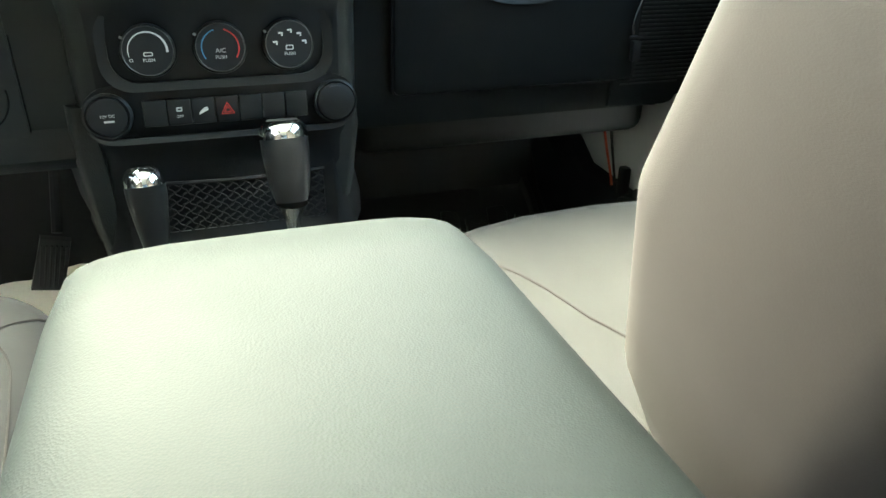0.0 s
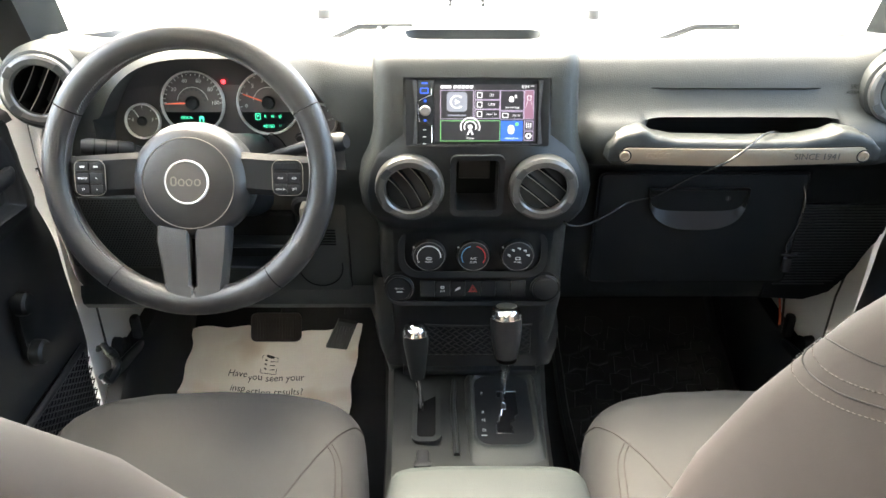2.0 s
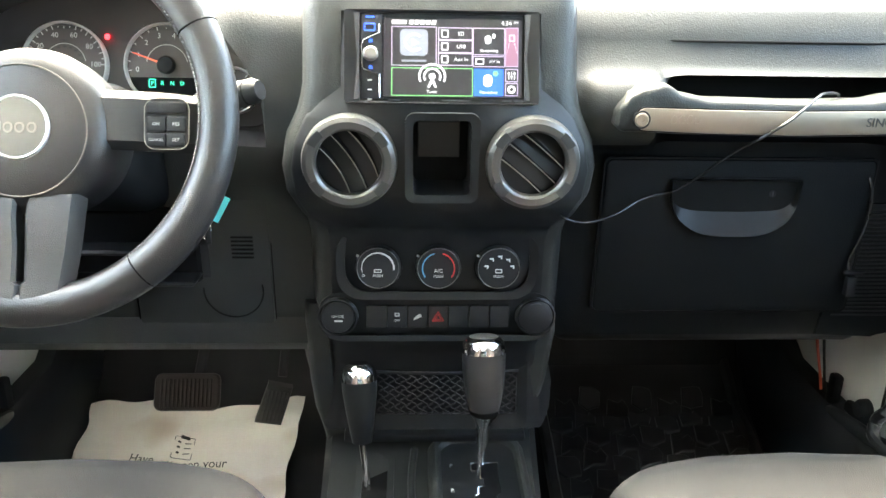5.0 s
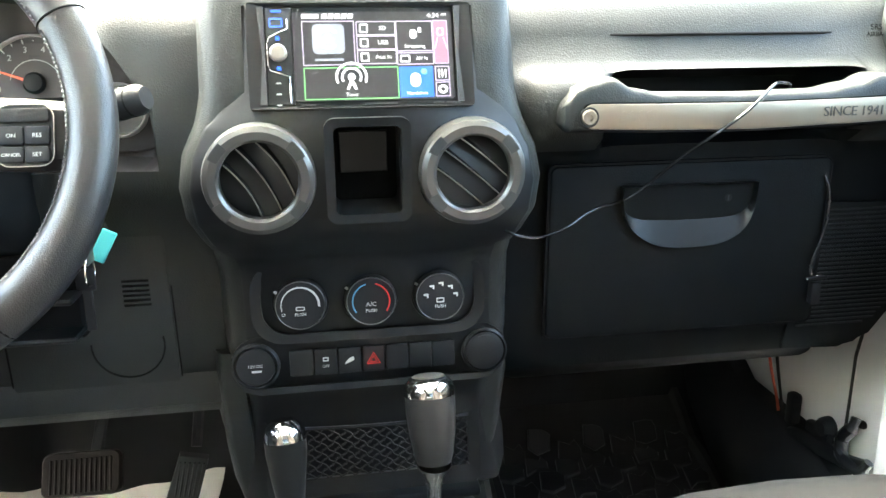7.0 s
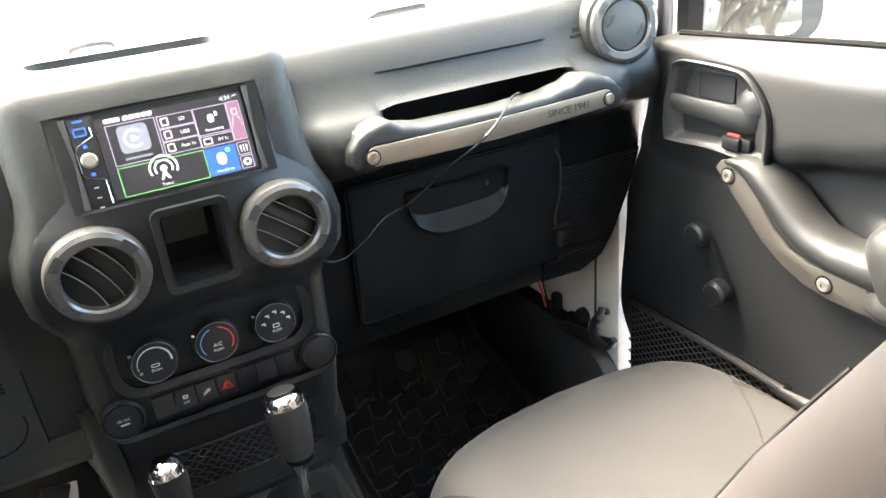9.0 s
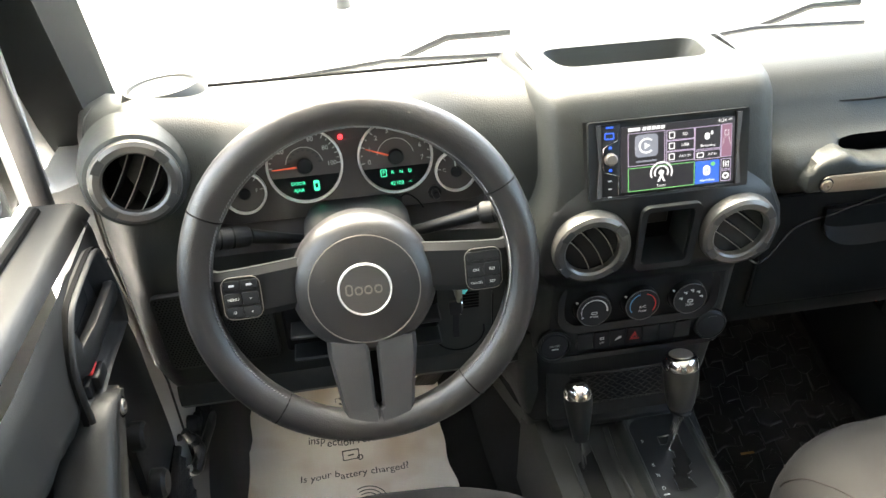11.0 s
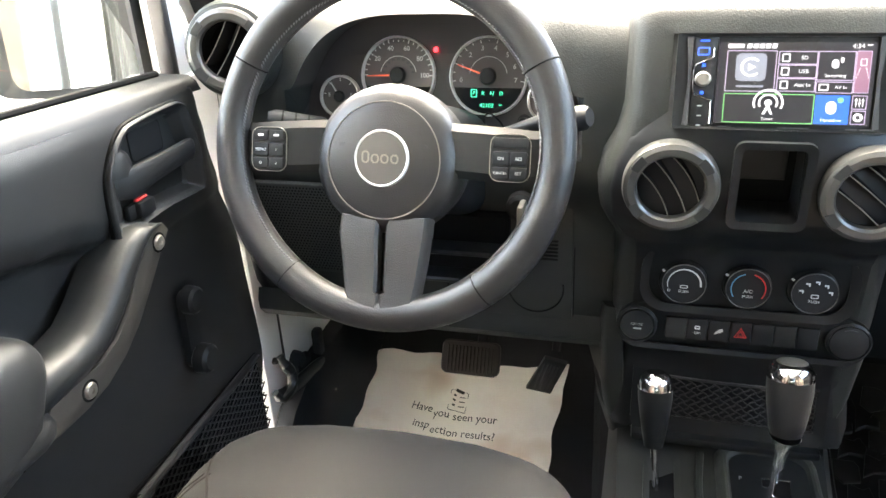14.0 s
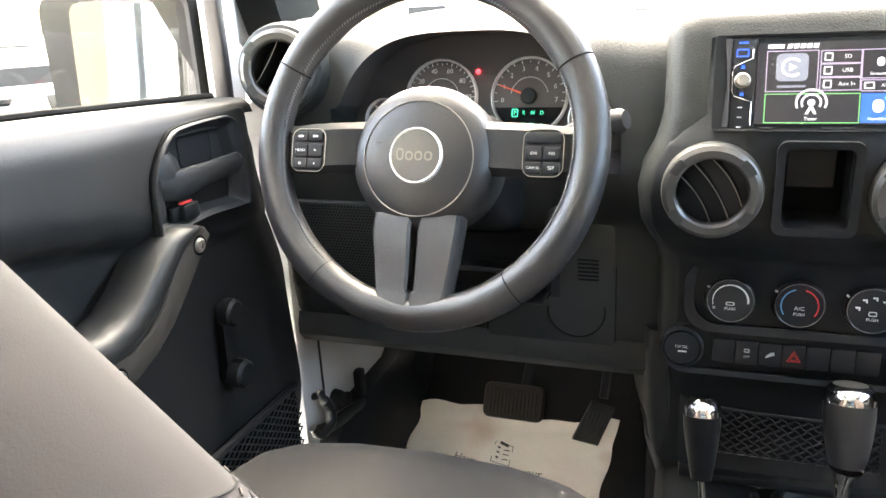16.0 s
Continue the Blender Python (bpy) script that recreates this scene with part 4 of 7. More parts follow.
# ---- instruments ----
def build_cluster():
    cl = thing("instrument_cluster", "dark instrument cluster with four chrome-ringed dials", "instrument cluster")
    F = face(-0.3765, 0.954, 1.074, 14)
    part("backing", plate(rrect(0.42, 0.155, 0.06, 8), 0.004, F @ T(0, 0, -0.008), r=0.002), BEZEL, cl)

    def dial(x, y, r, kind):
        D = F @ T(x, y)
        d = part("dial", lathe([(0, 0.0), (r, 0.0), (r, -0.004)], 48, D), GAUGE, cl, "dark grey dial")
        part("ring", lathe([(r - 0.001, 0.0), (r - 0.0005, 0.004), (r + 0.0006, 0.0056), (r + 0.0018, 0.005), (r + 0.0022, -0.004)], 56, D), BRIGHT, d, "chrome ring")
        part("hub", lathe([(0, 0.009), (r * 0.12 + 0.003, 0.009), (r * 0.14 + 0.004, 0.006), (r * 0.14 + 0.004, 0.003)], 28, D), DARK, d)
        P = D @ T(0, 0, 0.0006)
        if kind in ("speed", "tach"):
            n, a0, a1 = (20, 180, 0) if kind == "speed" else (14, 188, -8)
            for i in range(n + 1):
                a = radians(a0 + (a1 - a0) * i / n)
                big = i % 2 == 0
                part("tick", plate(rrect(0.0055 if big else 0.003, 0.0011, 0.0002, 1), 0.0003, P @ Matrix.Rotation(a, 4, "Z") @ T(r * 0.93, 0)), MARK, d)
            labels = [(0.2 * k, str(20 * k)) for k in range(6)] if kind == "speed" else [(k / 7, str(k)) for k in range(8)]
            for u, t in labels:
                if kind == "speed" and t == "0":
                    continue
                a = radians(a0 + (a1 - a0) * u)
                words("numeral", t, 0.0085, P @ T(r * 0.74 * math.cos(a), r * 0.74 * math.sin(a)), MARK, d, extrude=0.0001)
            part("inner_scale", disc_arc(r * 0.50, r * 0.515, 10, 170, 0.0003, 24, P), MARK, d)
            words("unit", "MPH" if kind == "speed" else "RPM", 0.0052, P @ T(0, r * 0.56), GREY, d, extrude=0.0001)
            if kind == "speed":
                for k in range(9):
                    a = radians(168 - 156 * k / 8)
                    part("inner_tick", plate(rrect(0.004, 0.0022, 0.0004, 1), 0.0003, P @ T(r * 0.43 * math.cos(a), r * 0.43 * math.sin(a))), GREY, d)
            a = radians(182 if kind == "speed" else 160)
            part("needle", plate([(0.004, -0.0012), (r * 0.86, -0.0006), (r * 0.86, 0.0006), (0.004, 0.0012)], 0.0008, D @ Matrix.Rotation(a, 4, "Z") @ T(0, 0, 0.006)), NEEDLE, d, "red needle")
            lcd = part("display", plate([(r * 0.96 * math.cos(q), r * 0.96 * math.sin(q)) for q in [radians(198 + 144 * i / 30) for i in range(31)]], 0.0004, P), VOID, d, "black display window")
            Q = P @ T(0, -r * 0.58, 0.0006)
            if kind == "tach":
                part("segment", hoop(rrect(0.008, 0.010, 0.001), rrect(0.0062, 0.0082, 0.001), 0.0002, Q @ T(-0.0175, 0.0065)), GREENLCD, lcd)
                for k, t in enumerate("PRND"):
                    words("segment", t, 0.0066, Q @ T(-0.0175 + 0.0115 * k, 0.0065), GREENLCD, lcd, extrude=0.0001)
                words("segment", "42102", 0.0072, Q @ T(-0.001, -0.0085), GREENLCD, lcd, extrude=0.0001)
                words("segment", "mi", 0.004, Q @ T(0.0165, -0.0075), GREENLCD, lcd, extrude=0.0001)
            else:
                words("segment", "DOOR", 0.0062, Q @ T(-0.011, 0.0045), GREENLCD, lcd, extrude=0.0001)
                words("segment", "AJAR", 0.0062, Q @ T(-0.011, -0.0045), GREENLCD, lcd, extrude=0.0001)
                part("segment", hoop(rrect(0.0075, 0.014, 0.002), rrect(0.0035, 0.006, 0.001), 0.0002, Q @ T(0.012, 0.0)), GREENLCD, lcd)
        else:
            for i in range(5):
                a = radians(170 - 160 * i / 4)
                part("tick", plate(rrect(0.004, 0.001, 0.0002, 1), 0.0003, P @ Matrix.Rotation(a, 4, "Z") @ T(r * 0.85, 0)), MARK, d)
            for t, a in (("E", 172), ("F", 8)) if kind == "fuel" else (("C", 172), ("H", 8)):
                words("numeral", t, 0.0065, P @ T(r * 0.6 * math.cos(radians(a)), r * 0.6 * math.sin(radians(a))), MARK, d, extrude=0.0001)
            part("needle", plate([(0.002, -0.0012), (r * 0.8, -0.0006), (r * 0.8, 0.0006), (0.002, 0.0012)], 0.0008, D @ Matrix.Rotation(radians(122 if kind == "fuel" else 95), 4, "Z") @ T(0, -0.0, 0.005)), MARK, d)

    dial(-0.0575, -0.008, 0.0470, "speed")
    dial(0.0595, -0.008, 0.0470, "tach")
    dial(-0.137, -0.036, 0.0255, "fuel")
    dial(0.137, -0.036, 0.0255, "heat")
    part("red_lamp", lathe([(0, 0.002), (0.003, 0.001), (0.0032, 0)], 14, F @ T(-0.0085, 0.024)), REDLAMP, cl, "glowing red security lamp")
    part("trip_button", lathe([(0, 0.02), (0.004, 0.02), (0.005, 0.018), (0.005, 0.0), (0.009, 0.0), (0.009, -0.004)], 20, F @ T(0.107, -0.062)), BLACK, cl, "small round trip button")
    part("clip_wire", tube(smooth_path([F @ Vector(q) for q in ((0.058, -0.058, 0.022), (0.068, -0.053, 0.026), (0.080, -0.062, 0.024), (0.088, -0.075, 0.02))], 20), 0.001, 6), VOID, cl)
    part("loose_clip", merge(rbox(0.03, 0.007, 0.008, 0.002, 2, F @ T(0.045, -0.058, 0.02)), rbox(0.007, 0.016, 0.007, 0.002, 2, F @ T(0.058, -0.065, 0.02))), DARK, cl)


build_cluster()


# ---- steering wheel ----
WF = face(-0.3766, 0.7258, 1.0432, 19.2)
WH, WS = WF @ T(-0.001, -0.011, -0.0145), WF @ T(0, -0.004, -0.001)  # hub and spokes sit a little below the rim's middle


def build_wheel():
    w = thing("steering_wheel", "black leather steering wheel with three spokes and thumb buttons", "steering wheel")
    R, n = 0.1722, 96
    rows = []
    for i in range(n + 1):
        a = i * math.tau / n
        grip = 0.0165 + 0.0012 * max(0, math.cos(2 * (a - math.pi * 0.25))) ** 4 + 0.0012 * max(0, math.cos(2 * (a - math.pi * 0.75))) ** 4
        ring = []
        for k in range(16):
            b = k * math.tau / 16
            ring.append(WF @ Vector(((R + grip * 1.08 * math.cos(b)) * math.cos(a), (R + grip * 1.08 * math.cos(b)) * math.sin(a), grip * math.sin(b))))
        rows.append(ring)
    bm = loft(rows, caps=False)
    bmesh.ops.remove_doubles(bm, verts=bm.verts, dist=1e-6)
    rim = part("rim", bm, LEATHER, w, "stitched black leather rim")
    for a in (28, 152, 233, 307):
        c = WF @ Matrix.Rotation(radians(a), 4, "Z")
        part("seam", tube([c @ Vector((R + 0.0182 * math.cos(k * math.tau / 20), 0, 0.0172 * math.sin(k * math.tau / 20))) for k in range(20)], 0.0009, 5, True, up=(0.3, 0.2, 0.9)), VOID, rim)
    # stitches along the inner side
    st = bmesh.new()
    for a0, a1 in ((29, 151), (153, 232), (308, 387)):
        m = int((a1 - a0) * 0.75)
        for i in range(m):
            a = a0 + (a1 - a0) * (i + 0.5) / m
            c = WF @ Matrix.Rotation(radians(a), 4, "Z") @ T(R - 0.0158, 0, 0.0085)
            s = tube([c @ Vector((0.0, -0.0016, 0.002)), c @ Vector((-0.0006, 0.0016, -0.002))], 0.0008, 4)
            st = merge(st, s)
    part("stitching", st, THREAD, rim, "grey stitching")
    # hub
    hub = part("hub", lathe([(0.074, -0.045), (0.0775, -0.02), (0.0775, 0.0), (0.0745, 0.012), (0.066, 0.021), (0.052, 0.0255), (0.03, 0.0275), (0, 0.028)], 56, WH @ Matrix.Diagonal((1.02, 1.0, 1, 1)) @ T(0, -0.002, -0.002)), LEATHER, w, "round airbag hub")
    part("chrome_ring", lathe([(0.0580, 0.0215), (0.0584, 0.0240), (0.0592, 0.0240), (0.0597, 0.0205)], 64, WH @ T(0, -0.003, -0.001)), SILVER, hub, "thin bright ring")
    part("badge", lathe([(0, 0.0305), (0.026, 0.030), (0.0268, 0.029)], 48, WH @ T(0, -0.001, -0.002)), RING, hub, "grey round badge")
    part("badge_ring", lathe([(0.0262, 0.0275), (0.0262, 0.0306), (0.0275, 0.0312), (0.0285, 0.0300), (0.0288, 0.0262)], 48, WH @ T(0, -0.001, -0.002)), BRIGHT, hub, "chrome badge ring")
    B = WH @ T(0, 0, 0.0285)
    # brand mark as plain upright shapes
    part("badge_mark", merge(hoop(rrect(0.0080, 0.0125, 0.0038, 4, -0.0165, 0.0), rrect(0.0046, 0.0090, 0.002, 4, -0.0165, 0.0), 0.0006, B),
                             hoop(rrect(0.0085, 0.0095, 0.004, 4, -0.0065, -0.0015), rrect(0.0052, 0.0062, 0.0024, 4, -0.0065, -0.0015), 0.0006, B),
                             hoop(rrect(0.0085, 0.0095, 0.004, 4, 0.0035, -0.0015), rrect(0.0052, 0.0062, 0.0024, 4, 0.0035, -0.0015), 0.0006, B),
                             hoop(rrect(0.0085, 0.0095, 0.004, 4, 0.0140, -0.0015), rrect(0.0052, 0.0062, 0.0024, 4, 0.0140, -0.0015), 0.0006, B)), SILVER, hub, "plain silver badge shapes")
    for s in (1, -1):
        part("horn_mark", plate(rrect(0.006, 0.0025, 0.001), 0.0003, WH @ T(s * 0.043, 0.012, 0.0247)), GREY, hub)
    words("airbag_mark", "SRS", 0.007, WH @ T(0, -0.042, 0.0243), GREY, hub, extrude=0.0001)
    words("airbag_mark", "AIRBAG", 0.005, WH @ T(0, -0.048, 0.0233), GREY, hub, extrude=0.0001)
    # side spokes with button pads
    for s in (1, -1):
        rows = []
        for u, h0, h1, d in ((0.06, 0.028, -0.022, -0.002), (0.095, 0.026, -0.024, 0.004), (0.125, 0.024, -0.026, 0.006), (0.150, 0.022, -0.026, 0.003), (0.166, 0.026, -0.03, -0.003)):
            rows.append([WS @ Vector((s * u, y, z)) for y, z in ((h1, d - 0.02), (h1 - 0.002, d - 0.006), (h1 + 0.006, d), (h0 - 0.006, d), (h0 + 0.002, d - 0.006), (h0, d - 0.02))])
        sp = part("spoke", loft(rows), BLACK, w, "satin black side spoke")
        K = WS @ T(s * 0.127, -0.003, 0.0062)
        o, q = rrect(0.040, 0.046, 0.010, 5), rrect(0.0386, 0.0446, 0.0093, 5)
        part("pad_ring", hoop(o, q, 0.0010, K), SILVER, sp, "thin bright pad ring")
        pad = part("button_pad", plate(q, 0.0008, K), BLACK, sp)
        rows3 = ((0.0145, 0.010), (-0.0005, 0.0135), (-0.0145, 0.0115))
        names = (("", ""), ("MENU", ">"), ("O", "v")) if s < 0 else (("", ""), ("ON", "RES"), ("CANCEL", "SET"))
        for j, (yy, hh) in enumerate(rows3):
            if s > 0 and j == 0:
                part("blank_button", plate(rrect(0.034, 0.010, 0.002), 0.0022, K @ T(0, yy, 0.0005), r=0.0007), DARK, pad)
                continue
            for i, xx in enumerate((-0.0088, 0.0088)):
                b = part("button", plate(rrect(0.0166, hh, 0.002), 0.0024, K @ T(xx, yy, 0.0005), r=0.0007), DARK, pad)
                t = names[j][i]
                if t:
                    words("button_mark", t, 0.0042 if len(t) < 5 else 0.0034, K @ T(xx, yy, 0.0030), MARK, pad, extrude=0.0001)
                else:
                    part("button_mark", plate(rrect(0.006, 0.0022, 0.0008), 0.0003, K @ T(xx, yy, 0.0029)), MARK, pad)
    # lower spoke: two grey legs with a slot
    for s in (1, -1):
        rows = []
        for v, x0, x1, d in ((-0.066, 0.0045, 0.047, 0.006), (-0.085, 0.004, 0.047, 0.011), (-0.115, 0.0035, 0.043, 0.010), (-0.144, 0.0035, 0.039, 0.012), (-0.147, 0.0, 0.0385, 0.0125), (-0.164, 0.0, 0.036, 0.016), (-0.172, 0.0, 0.034, 0.0165), (-0.178, 0.0, 0.030, 0.012)):
            rows.append([WS @ Vector((s * x, v, z)) for x, z in ((x0, d - 0.022), (x0, d - 0.003), (x0 + 0.003, d), (x1 - 0.004, d - 0.001), (x1, d - 0.006), (x1 + 0.002, d - 0.022))])
        part("lower_spoke", loft(rows), SPOKE, w, "grey textured lower spoke")
    part("spoke_slot", rbox(0.014, 0.10, 0.006, 0.002, 1, WS @ T(0, -0.115, -0.008)), VOID, w)
    # column shroud behind the wheel
    col = thing("steering_column", "black steering column shroud behind the wheel", "steering column")
    rows = []
    for d, hw, up, dn in ((-0.045, 0.055, 0.045, -0.055), (-0.09, 0.062, 0.05, -0.065), (-0.16, 0.066, 0.05, -0.075), (-0.24, 0.064, 0.045, -0.075)):
        rows.append([WF @ Vector((x, y, d)) for x, y in rrect(2 * hw, up - dn, 0.025, 4, 0, (up + dn) / 2)])
    part("shroud", loft(rows), BLACK, col)
    for s in (1, -1):
        stalk = thing("indicator_stalk" if s < 0 else "wiper_stalk", "black column stalk with white marks", "stalk", "column stalks")
        if s < 0:
            a, b, c, e = (Vector(q) for q in ((-0.440, 0.905, 0.985), (-0.470, 0.897, 0.995), (-0.508, 0.877, 1.016), (-0.572, 0.850, 1.033)))
        else:
            a, b, c, e = (Vector(q) for q in ((-0.325, 0.86, 1.005), (-0.295, 0.845, 1.018), (-0.232, 0.82, 1.046), (-0.181, 0.80, 1.059)))
        part("arm", tube([a, b, c], [0.006, 0.0075, 0.0095], 14), BLACK, stalk)
        part("end_knob", tube([c, c + (e - c) * 0.05, e - (e - c) * 0.12, e], [0.0105, 0.0130, 0.0130, 0.0095], 22), DARK, stalk, "ribbed end knob")
        for k in range(3):
            q0, q1 = c + (e - c) * (0.30 + 0.22 * k), c + (e - c) * (0.33 + 0.22 * k)
            part("knob_groove", tube([q0, q1], 0.0132, 22), VOID, stalk)
        for k in range(4 if s < 0 else 0):
            p = c + (e - c) * (0.12 + 0.22 * k)
            part("mark", rbox(0.004, 0.001, 0.003, 0.0004, 1, T(p.x, p.y - 0.0115, p.z + 0.006) @ Euler((radians(-30), 0, 0)).to_matrix().to_4x4()), MARK, stalk)


build_wheel()


# ---- passenger side of the dashboard ----
def build_grab_handle():
    g = thing("grab_handle", "padded passenger grab handle with a brushed metal plate", "grab handle")
    top = [(0.183, 1.034), (0.190, 1.046), (0.200, 1.057), (0.214, 1.063), (0.234, 1.067), (0.258, 1.056), (0.287, 1.051), (0.385, 1.0495), (0.455, 1.051), (0.492, 1.057), (0.518, 1.066), (0.540, 1.063), (0.560, 1.055), (0.574, 1.042), (0.582, 1.034)]
    bot = [(0.183, 1.024), (0.194, 1.015), (0.287, 1.0125), (0.385, 1.011), (0.48, 1.0125), (0.572, 1.017), (0.582, 1.024)]
    rows = []
    for i in range(75):
        x = 0.183 + 0.399 * i / 74
        zt, zb = ease(top, x), ease(bot, x)
        e = max(0.0, 1 - min(x - 0.183, 0.582 - x) / 0.008)
        ry, yc = 0.0235 - 0.008 * e * e, 0.8435 + 0.012 * e * e
        zc, rz = (zt + zb) / 2, (zt - zb) / 2
        rows.append([(x, yc + ry * math.copysign(abs(math.cos(a)) ** 0.4, math.cos(a)), zc + rz * math.copysign(abs(math.sin(a)) ** 0.45, math.sin(a))) for a in [k * math.tau / 28 for k in range(28)]])
    part("bar", loft(rows), PAD, g, "padded grey bar")
    F = face(0.380, 0.8195, 1.0305, 0)

    def plate_edge(o):
        pts = [(0.164 + (0.0118 + o) * math.cos(q), 0.0015 + (0.0118 + o) * math.sin(q)) for q in [radians(-85 + 170 * i / 12) for i in range(13)]]
        pts += [(0.1, 0.0115 + o), (0.0, 0.0100 + o), (-0.1, 0.0110 + o)]
        pts += [(-0.165 + (0.0118 + o) * math.cos(q), 0.0005 + (0.0118 + o) * math.sin(q)) for q in [radians(95 + 170 * i / 12) for i in range(13)]]
        return pts + [(-0.1, -0.0140 - o), (0.0, -0.0155 - o), (0.1, -0.0130 - o)]

    part("plate_groove", plate(plate_edge(0.0014), 0.0015, F), VOID, g)
    p = part("metal_plate", plate(plate_edge(0.0), 0.003, F, r=0.001), BRONZE, g, "brushed bronze-grey metal plate")
    F = F @ T(0, 0, -0.002)
    for s in (1, -1):
        b = F @ T(s * 0.17, 0.0, 0.005)
        part("bolt", lathe([(0, 0.001), (0.0028, 0.0012), (0.003, 0.0028), (0.0062, 0.003), (0.0072, 0.002), (0.0075, 0)], 24, b), BRONZE, p, "round hex bolt")
        part("bolt_ring", lathe([(0.0078, 0.0002), (0.0092, 0.0006), (0.0098, 0)], 28, b), DARK, p)
    words("stamped_words", "SINCE 1941", 0.0135, F @ T(0.105, -0.001, 0.0052), DPLATE, p, "stamped lettering", extrude=0.0006)
    for k in range(4):
        part("stamped_mark", hoop(rrect(0.0075, 0.009, 0.003, 4), rrect(0.0045, 0.006, 0.002, 4), 0.0005, F @ T(-0.135 + 0.0085 * k, 0.0, 0.0051)), BRONZE, p)


build_grab_handle()


def build_glove_box():
    g = thing("glove_box", "closed black glove box with a sunken latch", "glove box")
    F = face(0.36, 0.9015, 0.865, -3)
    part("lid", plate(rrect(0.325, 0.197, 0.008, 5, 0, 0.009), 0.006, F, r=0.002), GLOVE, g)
    part("lid_seam", hoop(rrect(0.331, 0.203, 0.009, 5, 0, 0.009), rrect(0.326, 0.198, 0.008, 5, 0, 0.009), 0.0045, F), VOID, g)
    L = F @ T(-0.004, 0.064, 0.006)
    low = [(p.x, p.y) for p in smooth_path([(0.0745, 0.008, 0), (0.072, -0.014, 0), (0.060, -0.035, 0), (0.030, -0.048, 0), (-0.028, -0.048, 0), (-0.060, -0.034, 0), (-0.076, -0.014, 0), (-0.0805, 0.008, 0)], 29)]
    lin = [(p.x, p.y) for p in smooth_path([(0.0735, 0.006, 0), (0.069, -0.008, 0), (0.057, -0.0165, 0), (0.030, -0.0195, 0), (-0.028, -0.0195, 0), (-0.059, -0.0165, 0), (-0.074, -0.008, 0), (-0.0795, 0.006, 0)], 29)]
    out, inn = low + [(-0.081, 0.021), (0.075, 0.021)], lin + [(-0.080, 0.020), (0.074, 0.020)]
    # Lighter black than the lid, painting in the light the lip catches.
    part("latch_frame", hoop(out, inn, 0.009, L, lip=0.0085), BLACK, g, "latch surround with a scooped lower lip")
    part("latch_plate", plate(inn, 0.0008, L), GLOVE, g)
    part("latch_seam", rbox(0.154, 0.0014, 0.001, 0, 1, L @ T(-0.003, 0.0225, 0.0002)), VOID, g)
    part("lock", lathe([(0, 0.002), (0.004, 0.002), (0.0055, 0.0012), (0.006, 0)], 20, L @ T(0.045, 0.003, -0.001)), DARK, g, "small round lock")
    part("lock_slot", rbox(0.0012, 0.006, 0.001, 0, 1, L @ T(0.045, 0.003, 0.0013)), GREY, g)
    part("side_seam", tube([(0.528, 0.902, 0.972), (0.527, 0.899, 0.9), (0.519, 0.905, 0.82), (0.505, 0.915, 0.765)], 0.0014, 6), VOID, dash)
    # ribbed corner panel beside the glove box
    Fc = face(0.60, 0.9035, 0.865, -3)
    edge = [(-0.078, 0.054), (0.078, 0.052), (0.070, 0.02), (0.058, -0.02), (0.044, -0.055), (0.030, -0.086), (0.010, -0.114), (-0.03, -0.130), (-0.105, -0.126), (-0.098, -0.06), (-0.086, 0.0)]
    c = part("corner_panel", plate(edge[::-1], 0.004, Fc, r=0.0015), GLOVE, dash, "ribbed black corner panel")
    ribs = bmesh.new()
    for k in range(27):
        y = 0.046 - k * 0.0055
        x1 = ease([(-0.105, -0.02), (-0.09, 0.012), (-0.065, 0.034), (-0.025, 0.052), (0.02, 0.066), (0.06, 0.073)], y)
        x0 = ease([(-0.105, -0.09), (-0.06, -0.092), (0.0, -0.08), (0.06, -0.072)], y)
        ribs = merge(ribs, rbox(x1 - x0, 0.0022, 0.002, 0, 1, Fc @ T((x0 + x1) / 2, y, 0.0045)))
    part("ribs", ribs, BLACK, c)
    part("lower_seam", tube([(0.20, 0.9105, 0.776), (0.51, 0.911, 0.777)], 0.0014, 6), GREY, dash)


build_glove_box()


def build_cable():
    c = thing("charging_cable", "thin black cable hanging over the grab handle and glove box", "cable")
    pts = [(0.130, 0.85, 0.926), (0.138, 0.820, 0.921), (0.169, 0.84, 0.911), (0.208, 0.872, 0.911), (0.243, 0.888, 0.925), (0.284, 0.884, 0.939), (0.32, 0.845, 0.986), (0.343, 0.816, 1.014), (0.363, 0.8105, 1.03), (0.379, 0.811, 1.044), (0.399, 0.822, 1.0565), (0.417, 0.838, 1.0575), (0.438, 0.855, 1.053), (0.46, 0.90, 1.03)]
    part("wire", tube(smooth_path(pts, 90), 0.0016, 8), CABLE, c)
    c = thing("hanging_wire", "thin dark wire with a small plug beside the glove box", "cable")
    pts = [(0.515, 0.893, 0.955), (0.522, 0.888, 0.93), (0.521, 0.888, 0.89), (0.512, 0.892, 0.85), (0.513, 0.89, 0.835)]
    part("wire", tube(smooth_path(pts, 24), 0.0018, 6), CABLE, c)
    part("plug", merge(rbox(0.012, 0.01, 0.026, 0.002, 2, T(0.516, 0.887, 0.815)), rbox(0.026, 0.004, 0.004, 0.001, 1, T(0.517, 0.886, 0.833))), DARK, c)


build_cable()


